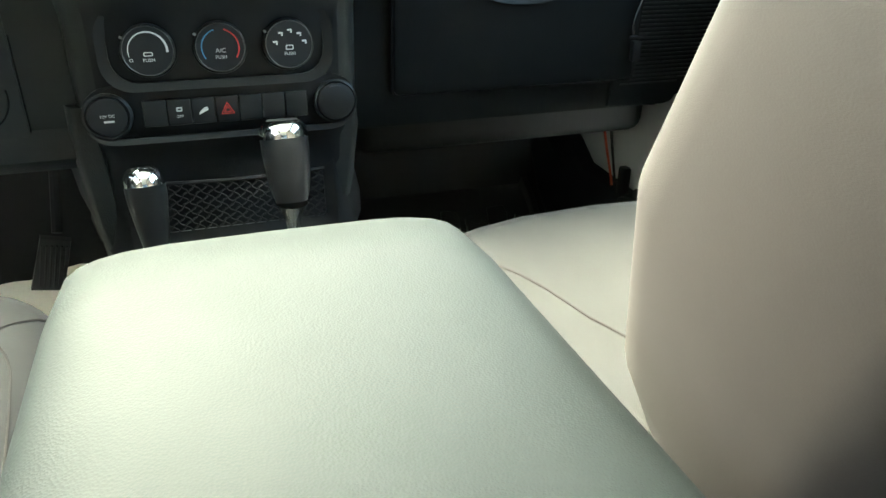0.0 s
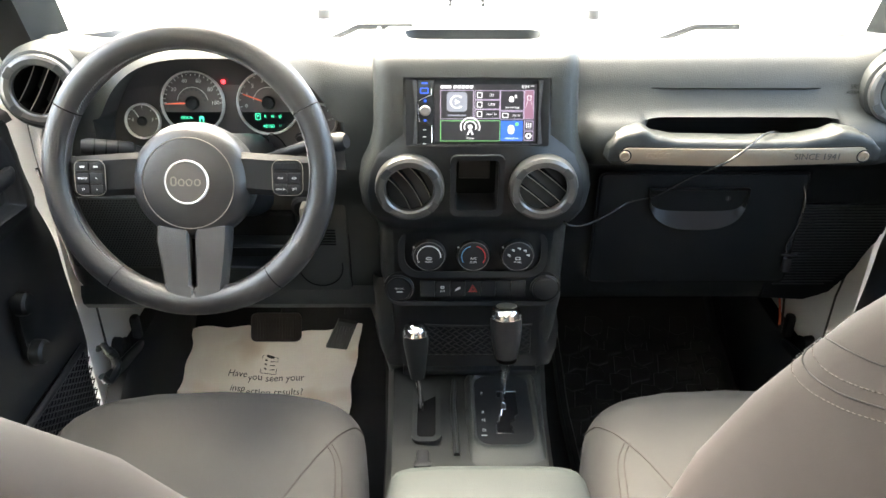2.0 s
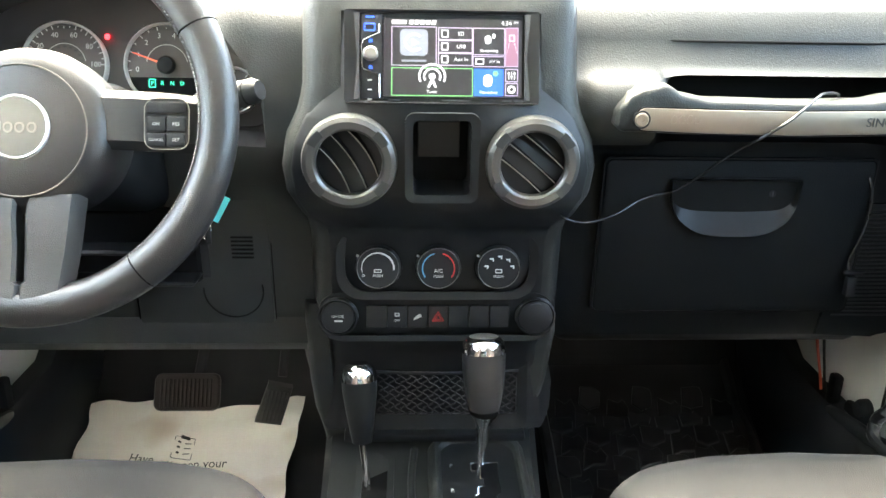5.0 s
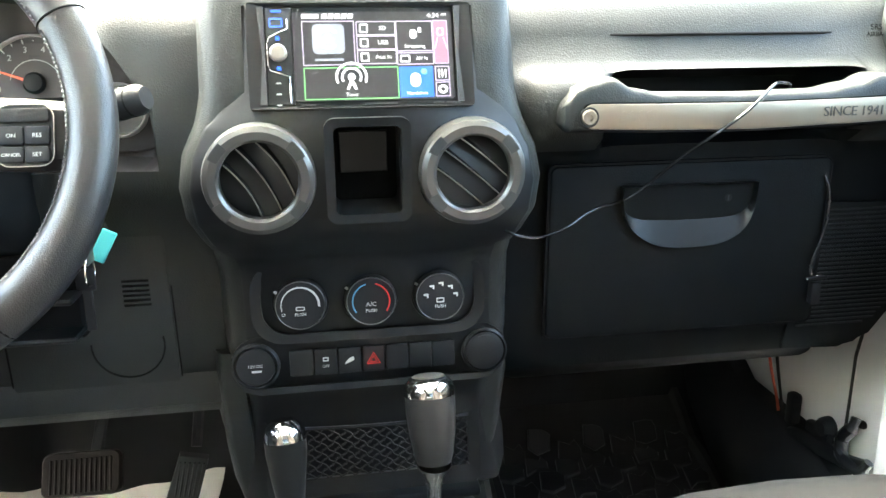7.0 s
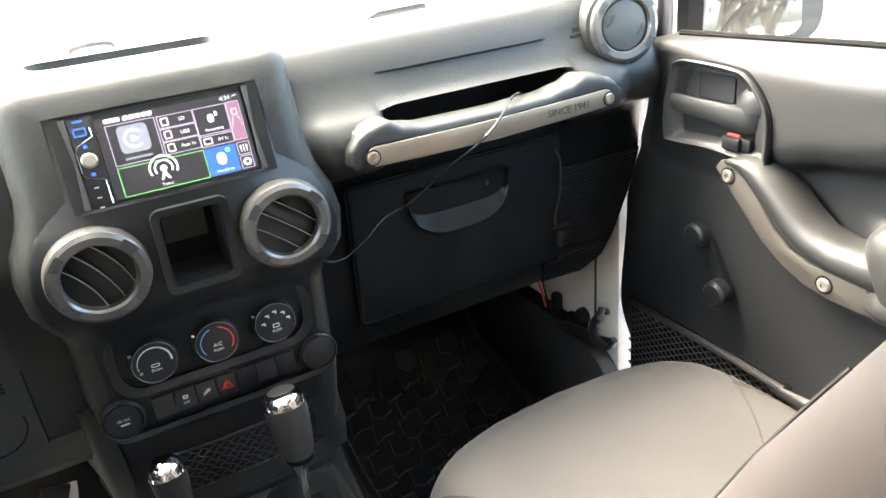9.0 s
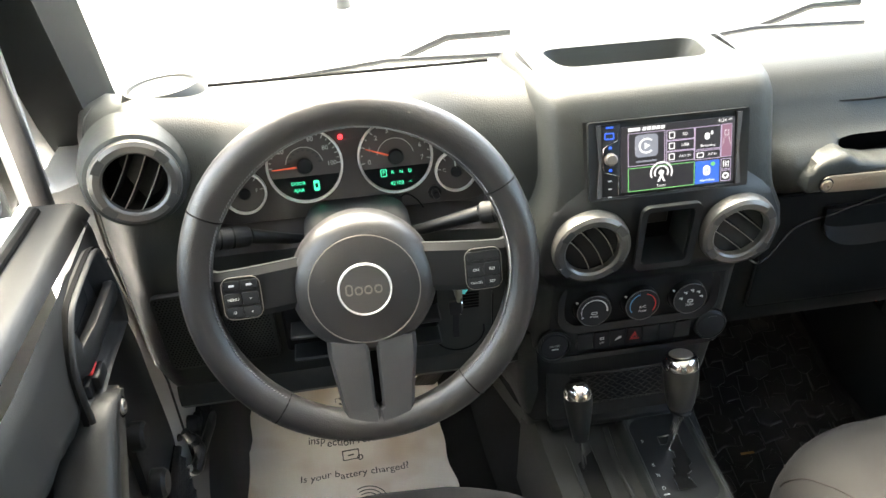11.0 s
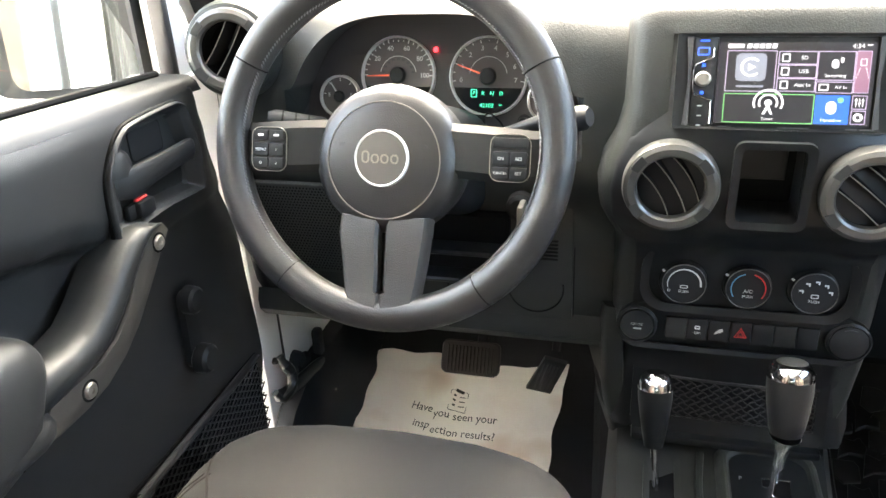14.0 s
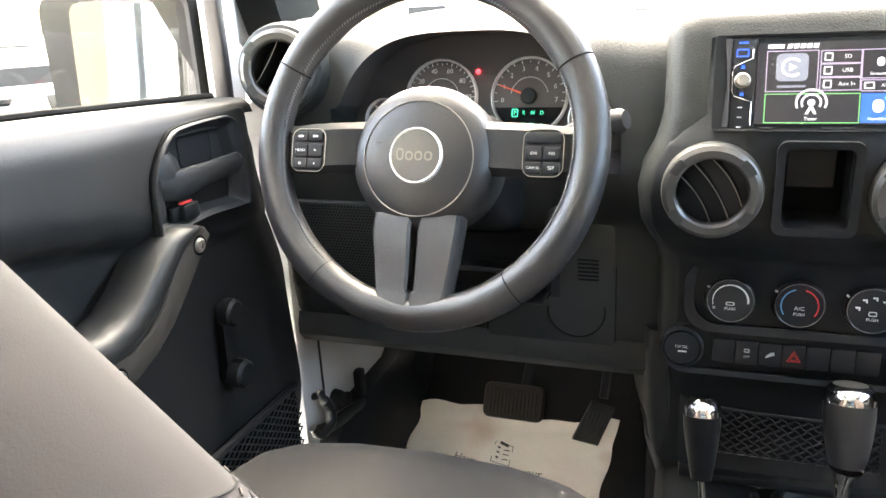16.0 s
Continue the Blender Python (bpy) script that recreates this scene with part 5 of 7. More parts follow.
def build_keys():
    k = thing("ignition_keys", "metal key in the ignition with a ring and blue tag", "keys")
    F = face(-0.262, 0.872, 0.93, 0)
    part("ignition_lock", lathe([(0, 0.016), (0.012, 0.016), (0.017, 0.012), (0.018, 0.0)], 28, F), DARK, k)
    part("key_head", merge(rbox(0.008, 0.03, 0.035, 0.003, 2, T(-0.258, 0.845, 0.925)), rbox(0.003, 0.02, 0.01, 0.001, 1, T(-0.26, 0.862, 0.93))), SILVER, k)
    part("key_ring", tube([(-0.256, 0.838 + 0.014 * math.cos(a), 0.902 + 0.014 * math.sin(a)) for a in [i * math.tau / 24 for i in range(24)]], 0.0012, 6, True, up=(1, 0, 0)), CHROME, k)
    part("tag", rbox(0.014, 0.002, 0.034, 0.002, 1, T(-0.245, 0.85, 0.922) @ Euler((0.2, 0.5, 0.2)).to_matrix().to_4x4()), TAG, k, "light blue plastic tag")
    part("spare_key", merge(rbox(0.009, 0.003, 0.045, 0.001, 1, T(-0.262, 0.842, 0.865)), rbox(0.018, 0.005, 0.022, 0.003, 2, T(-0.262, 0.842, 0.893))), DARK, k, "black key fob")


build_keys()


# ---- console between the seats ----
def build_console():
    c = thing("centre_console", "black plastic centre console between the front seats", "console")
    rows = []
    for y, z, wl, wr in ((0.30, 0.585, 0.125, 0.115), (0.46, 0.587, 0.128, 0.115), (0.60, 0.589, 0.13, 0.118), (0.70, 0.591, 0.132, 0.12), (0.80, 0.594, 0.135, 0.124), (0.87, 0.60, 0.138, 0.13), (0.93, 0.61, 0.14, 0.135)):
        rows.append([(-wl - 0.01, y, 0.40), (-wl - 0.004, y, z - 0.02), (-wl + 0.006, y, z), (-wl + 0.018, y, z + 0.002), (-0.02, y, z - 0.004), (-0.012, y, z + 0.0), (wr - 0.018, y, z + 0.002), (wr - 0.006, y, z), (wr + 0.004, y, z - 0.02), (wr + 0.012, y, 0.40)])
    part("body", loft(rows), CONSOLE, c, "dark grey console body")
    # net pocket below the switches
    part("pocket", rbox(0.20, 0.012, 0.10, 0.006, 2, T(0.0, 0.915, 0.675)), VOID, c)
    part("pocket_frame", hoop(rrect(0.235, 0.105, 0.012), rrect(0.185, 0.062, 0.006, cx=0.012, cy=-0.002), 0.012, face(0.0, 0.892, 0.672, 12), lip=0.004), BLACK, c)
    net = bmesh.new()
    Fn = face(0.012, 0.884, 0.6695, 12)
    nx, nz = 13, 5
    for i in range(-nz, nx + 1):
        for s in (1, -1):
            pts = []
            for k in range(nz * 4 + 1):
                u = k / (nz * 4)
                x = (i + (u * nz if s > 0 else nz - u * nz)) / nx
                wob = 0.0018 * math.sin(u * nz * math.tau)
                if 0 <= x <= 1:
                    pts.append(Fn @ Vector((-0.092 + 0.184 * x + wob, -0.028 + 0.056 * u, 0.004)))
            if len(pts) > 2:
                net = merge(net, tube(pts, 0.0011, 5))
    part("net", net, NET, c, "black diamond net")
    part("net_edge", tube([Fn @ Vector((-0.094 + 0.188 * k / 12, 0.029 - 0.003 * math.sin(k / 12 * math.pi), 0.005)) for k in range(13)], 0.0022, 6), NET, c)
    part("front_ledge", rbox(0.23, 0.03, 0.012, 0.004, 2, T(0.0, 0.872, 0.618)), BLACK, c)
    # shift gate
    G = T(0.050, 0.774, 0.594) @ Euler((radians(4), 0, 0)).to_matrix().to_4x4()
    ped = [[G @ Vector((x, y, h)) for x, y in rrect(w, l, 0.022, 5, 0.002, c)] for w, l, h, c in ((0.132, 0.250, -0.03, -0.014), (0.126, 0.238, -0.004, -0.012), (0.112, 0.196, 0.010, 0.004), (0.105, 0.180, 0.013, 0.007), (0.098, 0.168, 0.0125, 0.008), (0.091, 0.158, 0.008, 0.009))]
    part("gate_surround", loft(ped, caps=False), PAD, c, "raised grey gate surround")
    plt = part("gate_plate", plate(rrect(0.093, 0.160, 0.022, 5, 0.002, 0.009), 0.002, G @ T(0, 0, 0.006)), BLACK, c, "black shift gate plate")
    P = G @ T(-0.001, -0.010, 0.0085) @ Matrix.Diagonal((0.9, 1.0, 1.0, 1.0))
    outer = [(-0.007, 0.057), (-0.007, 0.043), (0.004, 0.042), (0.004, 0.030), (0.009, 0.027), (0.008, 0.016), (0.0, 0.014), (-0.001, 0.002), (-0.006, 0.0), (-0.006, -0.012), (-0.012, -0.016), (-0.012, -0.038), (0.017, -0.038), (0.016, -0.024), (0.013, -0.020), (0.014, -0.014), (0.022, -0.010), (0.022, -0.001), (0.029, 0.004), (0.028, 0.030), (0.030, 0.058)]
    part("gate_slot", plate(outer, 0.0006, P), VOID, plt)
    part("gate_edge", tube([P @ Vector((x, y, 0.001)) for x, y in outer], 0.0010, 6, True), CHROME, plt, "bright zigzag gate edge")
    for t, y in (("P", 0.054), ("R", 0.010), ("N", -0.008), ("D", -0.030)):
        words("gear_mark", t, 0.0085, P @ T(-0.034, y), MARK, plt, extrude=0.0001)
    part("gear_mark", plate(rrect(0.01, 0.002, 0.0005), 0.0003, P @ T(-0.034, -0.041)), MARK, plt)
    # transfer lever slot and small release lever
    H = T(-0.074, 0.785, 0.5925)
    part("transfer_rim", hoop(rrect(0.046, 0.15, 0.014), rrect(0.030, 0.125, 0.008), 0.006, H, lip=0.002), CONSOLE, c)
    part("console_ridge", tube(smooth_path([(-0.026, 0.69, 0.589), (-0.028, 0.74, 0.592), (-0.030, 0.80, 0.595), (-0.026, 0.86, 0.600)], 20), 0.005, 8), CONSOLE, c)
    part("transfer_slot", plate(rrect(0.031, 0.126, 0.008), 0.002, H), VOID, c)
    part("release_lever", merge(rbox(0.02, 0.035, 0.02, 0.006, 2, T(-0.078, 0.665, 0.602)), rbox(0.026, 0.012, 0.008, 0.003, 2, T(-0.078, 0.647, 0.610))), DARK, c, "small dark lever")
    sh = thing("gear_shifter", "chrome gear lever with a black knob", "gear lever")
    a, b = Vector((0.052, 0.800, 0.600)), Vector((0.0535, 0.790, 0.700))
    part("rod", tube([a, a + (b - a) * 0.50, a + (b - a) * 0.52, a + (b - a) * 0.7, a + (b - a) * 0.86, a + (b - a) * 0.97, b], [0.0042, 0.0045, 0.0075, 0.0078, 0.0105, 0.0172, 0.018], 18, up=(0, 1, 0)), CHROME, sh, "chrome rod")
    top = Vector((0.052, 0.812, 0.784))
    d = top - b
    q = [(0.0, 0.0165), (0.1, 0.0195), (0.35, 0.0230), (0.6, 0.0250), (0.78, 0.0250)]
    part("knob", tube([b + d * u for u, _ in q], [r for _, r in q], 24, up=(0, 1, 0)), LEATHER, sh, "black leather knob")
    q = [(0.775, 0.0253), (0.84, 0.0254), (0.92, 0.0232), (0.97, 0.0200), (0.985, 0.017)]
    part("cap", tube([b + d * u for u, _ in q], [r for _, r in q], 24, up=(0, 1, 0)), CHROME, sh, "chrome cap")
    part("cap_disc", tube([b + d * 0.98, b + d * 1.0], [0.0172, 0.015], 24, up=(0, 1, 0)), SILVER, sh)
    tc = thing("transfer_lever", "short black transfer case lever with a chrome cap", "gear lever")
    a, b, top = Vector((-0.080, 0.788, 0.585)), Vector((-0.088, 0.803, 0.650)), Vector((-0.092, 0.826, 0.742))
    part("rod", tube([a, b], 0.0042, 12), CHROME, tc, "thin steel rod")
    d = top - b
    q = [(0.0, 0.0115), (0.12, 0.0135), (0.4, 0.0175), (0.65, 0.0205), (0.80, 0.0208)]
    part("knob", tube([b + d * u for u, _ in q], [r for _, r in q], 20), BLACK, tc, "black knob")
    q = [(0.79, 0.0211), (0.88, 0.0205), (0.95, 0.017), (1.0, 0.011)]
    part("cap", tube([b + d * u for u, _ in q], [r for _, r in q], 20), CHROME, tc, "chrome cap")
    # armrest lid
    ar = thing("console_armrest", "padded pale grey-green vinyl console armrest", "armrest")
    rows = []
    for y, z, w, t in ((0.420, 0.775, 0.088, 0.02), (0.419, 0.812, 0.096, 0.035), (0.412, 0.836, 0.101, 0.05), (0.394, 0.848, 0.104, 0.065), (0.350, 0.852, 0.107, 0.075), (0.15, 0.852, 0.110, 0.08), (0.02, 0.846, 0.111, 0.08), (-0.04, 0.825, 0.109, 0.07), (-0.05, 0.79, 0.10, 0.02)):
        ring = []
        for k in range(28):
            a = k * math.tau / 28
            cx, sz = math.cos(a), math.sin(a)
            ring.append((-0.004 + w * math.copysign(abs(cx) ** 0.45, cx), y, z - t / 2 + t / 2 * math.copysign(abs(sz) ** 0.55, sz)))
        rows.append(ring)
    part("lid", loft(rows), VINYL, ar, "soft pale vinyl lid", sharp=60)
    rows = [[(-0.004 + x, y, z) for x, y in rrect(0.195, 0.44, 0.03, 4, 0, 0.175)] for z in (0.45, 0.785)]
    part("box", loft(rows), BLACK, ar, "black console box")
    part("latch", rbox(0.02, 0.03, 0.03, 0.004, 2, T(0.110, 0.345, 0.785)), RUBBER, ar)


build_console()


# ---- seats ----
def build_seat(s, y0, recline, B, tall, bolster, square, shoulder, waist, arc, label):
    st = thing("front_seat", label, "car seat", "front seats")
    X = s * 0.388
    W = 0.228
    rows = []
    table = ((0.775, 0.585, 0.545, 0.86), (0.771, 0.62, 0.51, 0.92), (0.758, 0.654, 0.49, 0.95), (0.735, 0.677, 0.47, 0.98), (0.70, 0.689, 0.45, 1.0), (0.64, 0.693, 0.44, 1.01), (0.55, 0.688, 0.43, 1.02), (0.45, 0.68, 0.43, 1.03), (0.36, 0.67, 0.43, 1.02), (0.25, 0.655, 0.45, 0.98))
    for y, zt, zb, ws in table:
        ring = []
        for k in range(48):
            a = k * math.tau / 48
            c, sn = math.cos(a), math.sin(a)
            u = math.copysign(abs(c) ** 0.42, c)
            v = math.copysign(abs(sn) ** 0.42, sn)
            zz = (zt + zb) / 2 + (zt - zb) / 2 * v
            if v > 0:
                bol = max(0.0, (abs(u) - 0.58) / 0.42)
                zz += 0.024 * math.sin(min(1.0, bol * 1.15) * math.pi * 0.62) * min(1, (0.78 - y) / 0.2) * v - 0.03 * max(0, abs(u) - 0.9)
            ring.append((X + W * ws * u, y - 0.055 * abs(u) ** 2.6 * max(0.0, (y - 0.4) / 0.36), zz))
        rows.append(ring)
    cu = loft(rows)
    from mathutils.bvhtree import BVHTree
    bvh = BVHTree.FromBMesh(cu)
    part("cushion", cu, FABRIC, st, "grey-brown woven cushion", sharp=70)

    def on_top(pts, lift=0.0):
        out = []
        for x, y in pts:
            hit = bvh.ray_cast(Vector((x, y, 1.2)), Vector((0, 0, -1)))[0]
            if hit:
                out.append(hit + Vector((0, 0, lift)))
        return out

    for e in (1, -1):
        a = [(X + e * 0.222, 0.692), (X + e * 0.213, 0.667), (X + e * 0.187, 0.605), (X + e * 0.158, 0.550), (X + e * 0.123, 0.490), (X + e * 0.100, 0.42), (X + e * 0.095, 0.30)]
        part("cushion_seam", tube(on_top([(p.x, p.y) for p in smooth_path([(x, y, 0) for x, y in a], 30)], -0.0002), 0.0016, 6), SEAM, st)
        b = [(X + e * 0.180, 0.598), (X + e * 0.192, 0.575), (X + e * 0.199, 0.54), (X + e * 0.205, 0.45), (X + e * 0.203, 0.30)]
        for o in (0.0, 0.008):
            part("stitch_line", tube(on_top([(p.x + e * o, p.y) for p in smooth_path([(x, y, 0) for x, y in b], 30)], 0.0), 0.0011, 6), SEAM, st)
    # backrest, built upright then leaned back
    M = T(s * 0.381, y0, 0.60) @ Matrix.Rotation(radians(recline), 4, "X")
    tb = []
    for h, ws, bo, t in ((0.0, 0.845, 0.062, 0.15), (0.06, 0.948, 0.072, 0.165), (0.15, 0.991, 0.070, 0.175), (0.26, 1.0, 0.058, 0.175), (0.36, 0.983, 0.046, 0.17), (0.447, 0.957, 0.036, 0.163),
                         (0.53, 0.922, 0.030, 0.158), (0.59, 0.862, 0.022, 0.146), (0.632, 0.767, 0.012, 0.122), (0.657, 0.621, 0.005, 0.085), (0.668, 0.362, 0.0, 0.035)):
        if h > 0.36:
            ws = max(0.12, 1 - (1 - ws) * shoulder)
        elif h < 0.3:
            ws -= waist * ((0.3 - h) / 0.3) ** 1.5
        tb.append((h, ws, bo * bolster, t))

    def surf(h, a, lift=0.0):
        """A point of the backrest at height h and angle a round it (0 outer side of +x, 90 front)."""
        h = min(max(h, tb[0][0]), tb[-1][0])
        k = next((i for i in range(len(tb) - 1) if h <= tb[i + 1][0]), len(tb) - 2)
        f = (h - tb[k][0]) / (tb[k + 1][0] - tb[k][0])
        ws, bo, t = (tb[k][c] + (tb[k + 1][c] - tb[k][c]) * f for c in (1, 2, 3))
        c, sn = math.cos(a), math.sin(a)
        u = math.copysign(abs(c) ** 0.55, c)
        v = math.copysign(abs(sn) ** square, sn)
        d = t / 2 * v - t / 2 - arc * max(0.0, h - 0.3) ** 2
        if v > 0:
            q = max(0.0, (abs(u) - 0.45) / 0.55)
            d += bo * math.sin(min(1.0, q * 1.1) * math.pi * 0.6) * v
        return M @ Vector(((B * ws + lift) * u, d + lift * v, h * tall))

    hs = [r[0] for r in tb]
    rows = [[surf(h, k * math.tau / 56) for k in range(56)] for h in hs]
    part("backrest", loft(rows), FABRIC2, st, "grey-brown woven backrest", sharp=70)
    # seams: a groove between two rows of stitches round the shoulders, a seam and piping above, edges of the rear panel
    def angle(v, e):
        """The angle on the side e at depth v (1 front, 0 side, -1 rear)."""
        q = math.copysign(math.asin(min(1.0, abs(v)) ** (1 / square)), v)
        return q if e > 0 else math.pi - q

    def groove_h(v):
        return 0.562 - 0.075 * math.tanh(1.5 * v) if s > 0 else 0.54 - 0.12 * math.tanh(1.5 * v)

    qs = sorted([-math.pi / 2 + math.pi * k / 60 for k in range(61)] + [angle(-0.97 + 1.94 * k / 40, 1) for k in range(41)])
    loop = [(q, math.copysign(abs(math.sin(q)) ** square, q)) for q in qs]
    loop += [(math.pi - q, v) for q, v in loop[-2:0:-1]]
    part("shoulder_seam", tube([surf(groove_h(v), a) for a, v in loop], 0.0005, 6, True), SEAM, st)
    for o in (-0.009, 0.009):
        pts = [surf(groove_h(v) + o, a, 0.0003) for a, v in loop]
        dash_row = bmesh.new()
        for p0, p1 in zip(pts, pts[1:] + pts[:1]):
            n = max(1, round((p1 - p0).length / 0.0045))
            for k in range(n):
                dash_row = merge(dash_row, tube([p0 + (p1 - p0) * (k / n), p0 + (p1 - p0) * ((k + 0.55) / n)], 0.00034, 4))
        part("stitching", dash_row, STITCH, st, "row of brown stitches")["kind"] = "stuff"
    corner = [(0.70, 0.522), (0.59, 0.533), (0.34, 0.553), (0.19, 0.567), (-0.05, 0.583)] if s > 0 else [(0.9, 0.43), (0.77, 0.455), (0.57, 0.498), (0.2, 0.556), (-0.05, 0.585)]
    pipe = [(-0.05, corner[-1][1]), (0.10, 0.588), (0.17, 0.596), (0.22, 0.608), (0.25, 0.619), (0.29, 0.640), (0.30, 0.655), (0.2, 0.664)]
    rear = [(-0.86, 0.02), (-0.80, 0.30), (-0.74, 0.48), (-0.68, 0.528), (-0.58, 0.555), (-0.47, 0.580), (-0.37, 0.598)]
    for e in (1, -1):
        for nm, line, lift, r, mt in (("corner_seam", corner, 0.0, 0.0004, SEAM), ("piping", pipe, 0.0, 0.0014, FABRIC2), ("piping_seam", [(v - 0.05, h) for v, h in pipe[1:]], 0.0, 0.0004, SEAM), ("panel_edge", rear, 0.0, 0.0005, SEAM)):
            part(nm, tube([surf(p.y, angle(p.x, e), lift) for p in smooth_path([(v, h, 0) for v, h in line], 40)], r, 6), mt, st)
        part("front_seam", tube([surf(0.02 + 0.40 * k / 24, angle(0.9, e), -0.0003) for k in range(25)], 0.0013, 6), SEAM, st)
    HM = (T(-0.3714, 0.367, 0.6152) if s < 0 else T(0.388, 0.436, 0.60)) @ Matrix.Rotation(radians(26.1), 4, "X")
    hd = []
    for h, ws, t in ((0.672, 0.62, 0.07), (0.680, 0.78, 0.105), (0.704, 0.92, 0.13), (0.747, 1.0, 0.14), (0.789, 1.0, 0.132), (0.814, 0.97, 0.105), (0.826, 0.88, 0.06)):
        ring = []
        for k in range(32):
            a = k * math.tau / 32
            c, sn = math.cos(a), math.sin(a)
            ring.append(HM @ Vector((-0.006 + 0.1046 * ws * math.copysign(abs(c) ** 0.884, c), 0.079 + 0.5 * (h - 0.80) + 0.6 * t / 2 * math.copysign(abs(sn) ** 0.6, sn), h + 0.026)))
        hd.append(ring)
    part("headrest", loft(hd), FABRIC2, st, "grey-brown headrest", sharp=70)
    for e in (1, -1):
        part("headrest_post", tube([HM @ Vector((e * 0.055, -0.04, 0.60)), HM @ Vector((e * 0.055, 0.05, 0.75))], 0.006, 10), CHROME, st)
    part("seat_base", rbox(0.36, 0.42, 0.15, 0.01, 2, T(X, 0.45, 0.385)), DARK, st)
    part("recliner_lever", rbox(0.02, 0.09, 0.035, 0.008, 2, T(X + s * 0.232, 0.30, 0.56)), DARK, st)


build_seat(-1, 0.326, 24.6, 0.222, 1.10, 1.7, 0.553, 1.5, 0.12, 0.06, "grey-brown woven driver's seat with bolsters")
build_seat(1, 0.422, 22.5, 0.262, 1.264, 0.46, 0.355, 0.68, 0.55, 0.51, "grey-brown woven passenger's seat with bolsters")


def build_buckle():
    b = thing("seat_belt_buckle", "black seat belt buckle with a red release button", "seat belt buckle")
    m = T(-0.136, 0.424, 0.692) @ Euler((radians(20), radians(-8), 0)).to_matrix().to_4x4()
    part("casing", rbox(0.026, 0.032, 0.07, 0.006, 2, m), DARK, b)
    part("button", rbox(0.018, 0.022, 0.008, 0.003, 2, m @ T(0, 0, 0.034)), mk("red_button", (0.6, 0.03, 0.02), 0.4), b, "red release button")
    part("stalk", tube([m @ Vector((0, 0, -0.03)), (-0.15, 0.38, 0.5)], 0.009, 8), DARK, b)


build_buckle()


# ---- footwells ----
def floor_z(y):
    return ease([(1.1, 0.302), (1.3, 0.357), (1.4, 0.422), (1.47, 0.522)], y) if y > 1.1 else 0.302


def build_paper():
    p = thing("paper_floor_mat", "crumpled cream paper floor mat with printed questions", "paper mat")
    nx, ny = 24, 22
    bm = bmesh.new()
    grid = []
    for j in range(ny + 1):
        row = []
        v = j / ny
        y = 0.955 + 0.375 * v
        for i in range(nx + 1):
            u = i / nx
            x0 = ease([(0.0, -0.72), (0.2, -0.70), (0.45, -0.652), (0.75, -0.636), (1.0, -0.645)], v) + 0.005 * math.sin(v * 23)
            x1 = -0.245 + 0.006 * math.sin(v * 7 + 1) - 0.003 * math.sin(v * 23)
            x = x0 + (x1 - x0) * u
            yy = y + 0.007 * math.sin(u * 8) * v + 0.003 * math.sin(u * 21) * (v > 0.95)
            crease = 0.009 * math.exp(-((x + 0.475 - 0.05 * (v - 0.5)) / 0.012) ** 2)
            z = floor_z(yy) + 0.012 + 0.012 * noise.noise(Vector((x * 9, yy * 9, 1.0))) + crease + 0.004
            row.append(bm.verts.new((x, yy, z)))
        grid.append(row)
    for j in range(ny):
        for i in range(nx):
            bm.faces.new((grid[j][i], grid[j][i + 1], grid[j + 1][i + 1], grid[j + 1][i]))
    ext = bmesh.ops.extrude_face_region(bm, geom=bm.faces[:])
    bmesh.ops.translate(bm, verts=[e for e in ext["geom"] if isinstance(e, bmesh.types.BMVert)], vec=(0, 0, 0.0012))
    bmesh.ops.recalc_face_normals(bm, faces=bm.faces)
    from mathutils.bvhtree import BVHTree
    bvh = BVHTree.FromBMesh(bm)
    part("sheet", bm, PAPER, p, sharp=60)

    def laid(ob):
        for v in ob.data.vertices:
            hit = bvh.ray_cast(Vector((v.co.x, v.co.y, 1.0)), Vector((0, 0, -1)))[0]
            if hit:
                v.co.z = hit.z + 0.0009

    C = T(-0.444, 1.226, 0.4) @ Matrix.Rotation(radians(2), 4, "Z")
    for t, x, dy, al, turn in (("Have", -0.047, -0.022, "RIGHT", -9), ("you seen your", -0.044, -0.033, "LEFT", 0), ("insp", -0.047, -0.056, "RIGHT", -7), ("ection results?", -0.045, -0.066, "LEFT", 0),
                               ("Is your b", -0.025, -0.137, "RIGHT", -3), ("attery charged?", -0.025, -0.141, "LEFT", 0)):
        laid(words("print", t, 0.0220, C @ T(x, dy) @ Matrix.Rotation(radians(turn), 4, "Z"), INK, p, align=al, extrude=0.0))
    for x, w in ((-0.062, 0.030), (-0.018, 0.042), (0.040, 0.058)):
        laid(part("plain_bar", plate(rrect(w, 0.011, 0.002), 0.0002, C @ T(x, -0.232)), INK, p))
    laid(part("leaf_print", merge(*[disc_arc(r, r + 0.002, 20, 115, 0.0002, 10, C @ T(0.02, -0.215)) for r in (0.014, 0.022, 0.030, 0.038)]), INK, p))
    o = part("clipboard_print", merge(hoop(rrect(0.036, 0.048, 0.003), rrect(0.0336, 0.0456, 0.002), 0.0002, C), plate(rrect(0.016, 0.008, 0.002), 0.0002, C @ T(0, 0.024)),
                                      *[plate(rrect(0.012, 0.002, 0.0004), 0.0002, C @ T(0.007, 0.011 - 0.011 * k)) for k in range(3)],
                                      *[plate(rrect(0.005, 0.004, 0.0004), 0.0002, C @ T(-0.008, 0.011 - 0.011 * k)) for k in range(3)]), INK, p)
    laid(o)
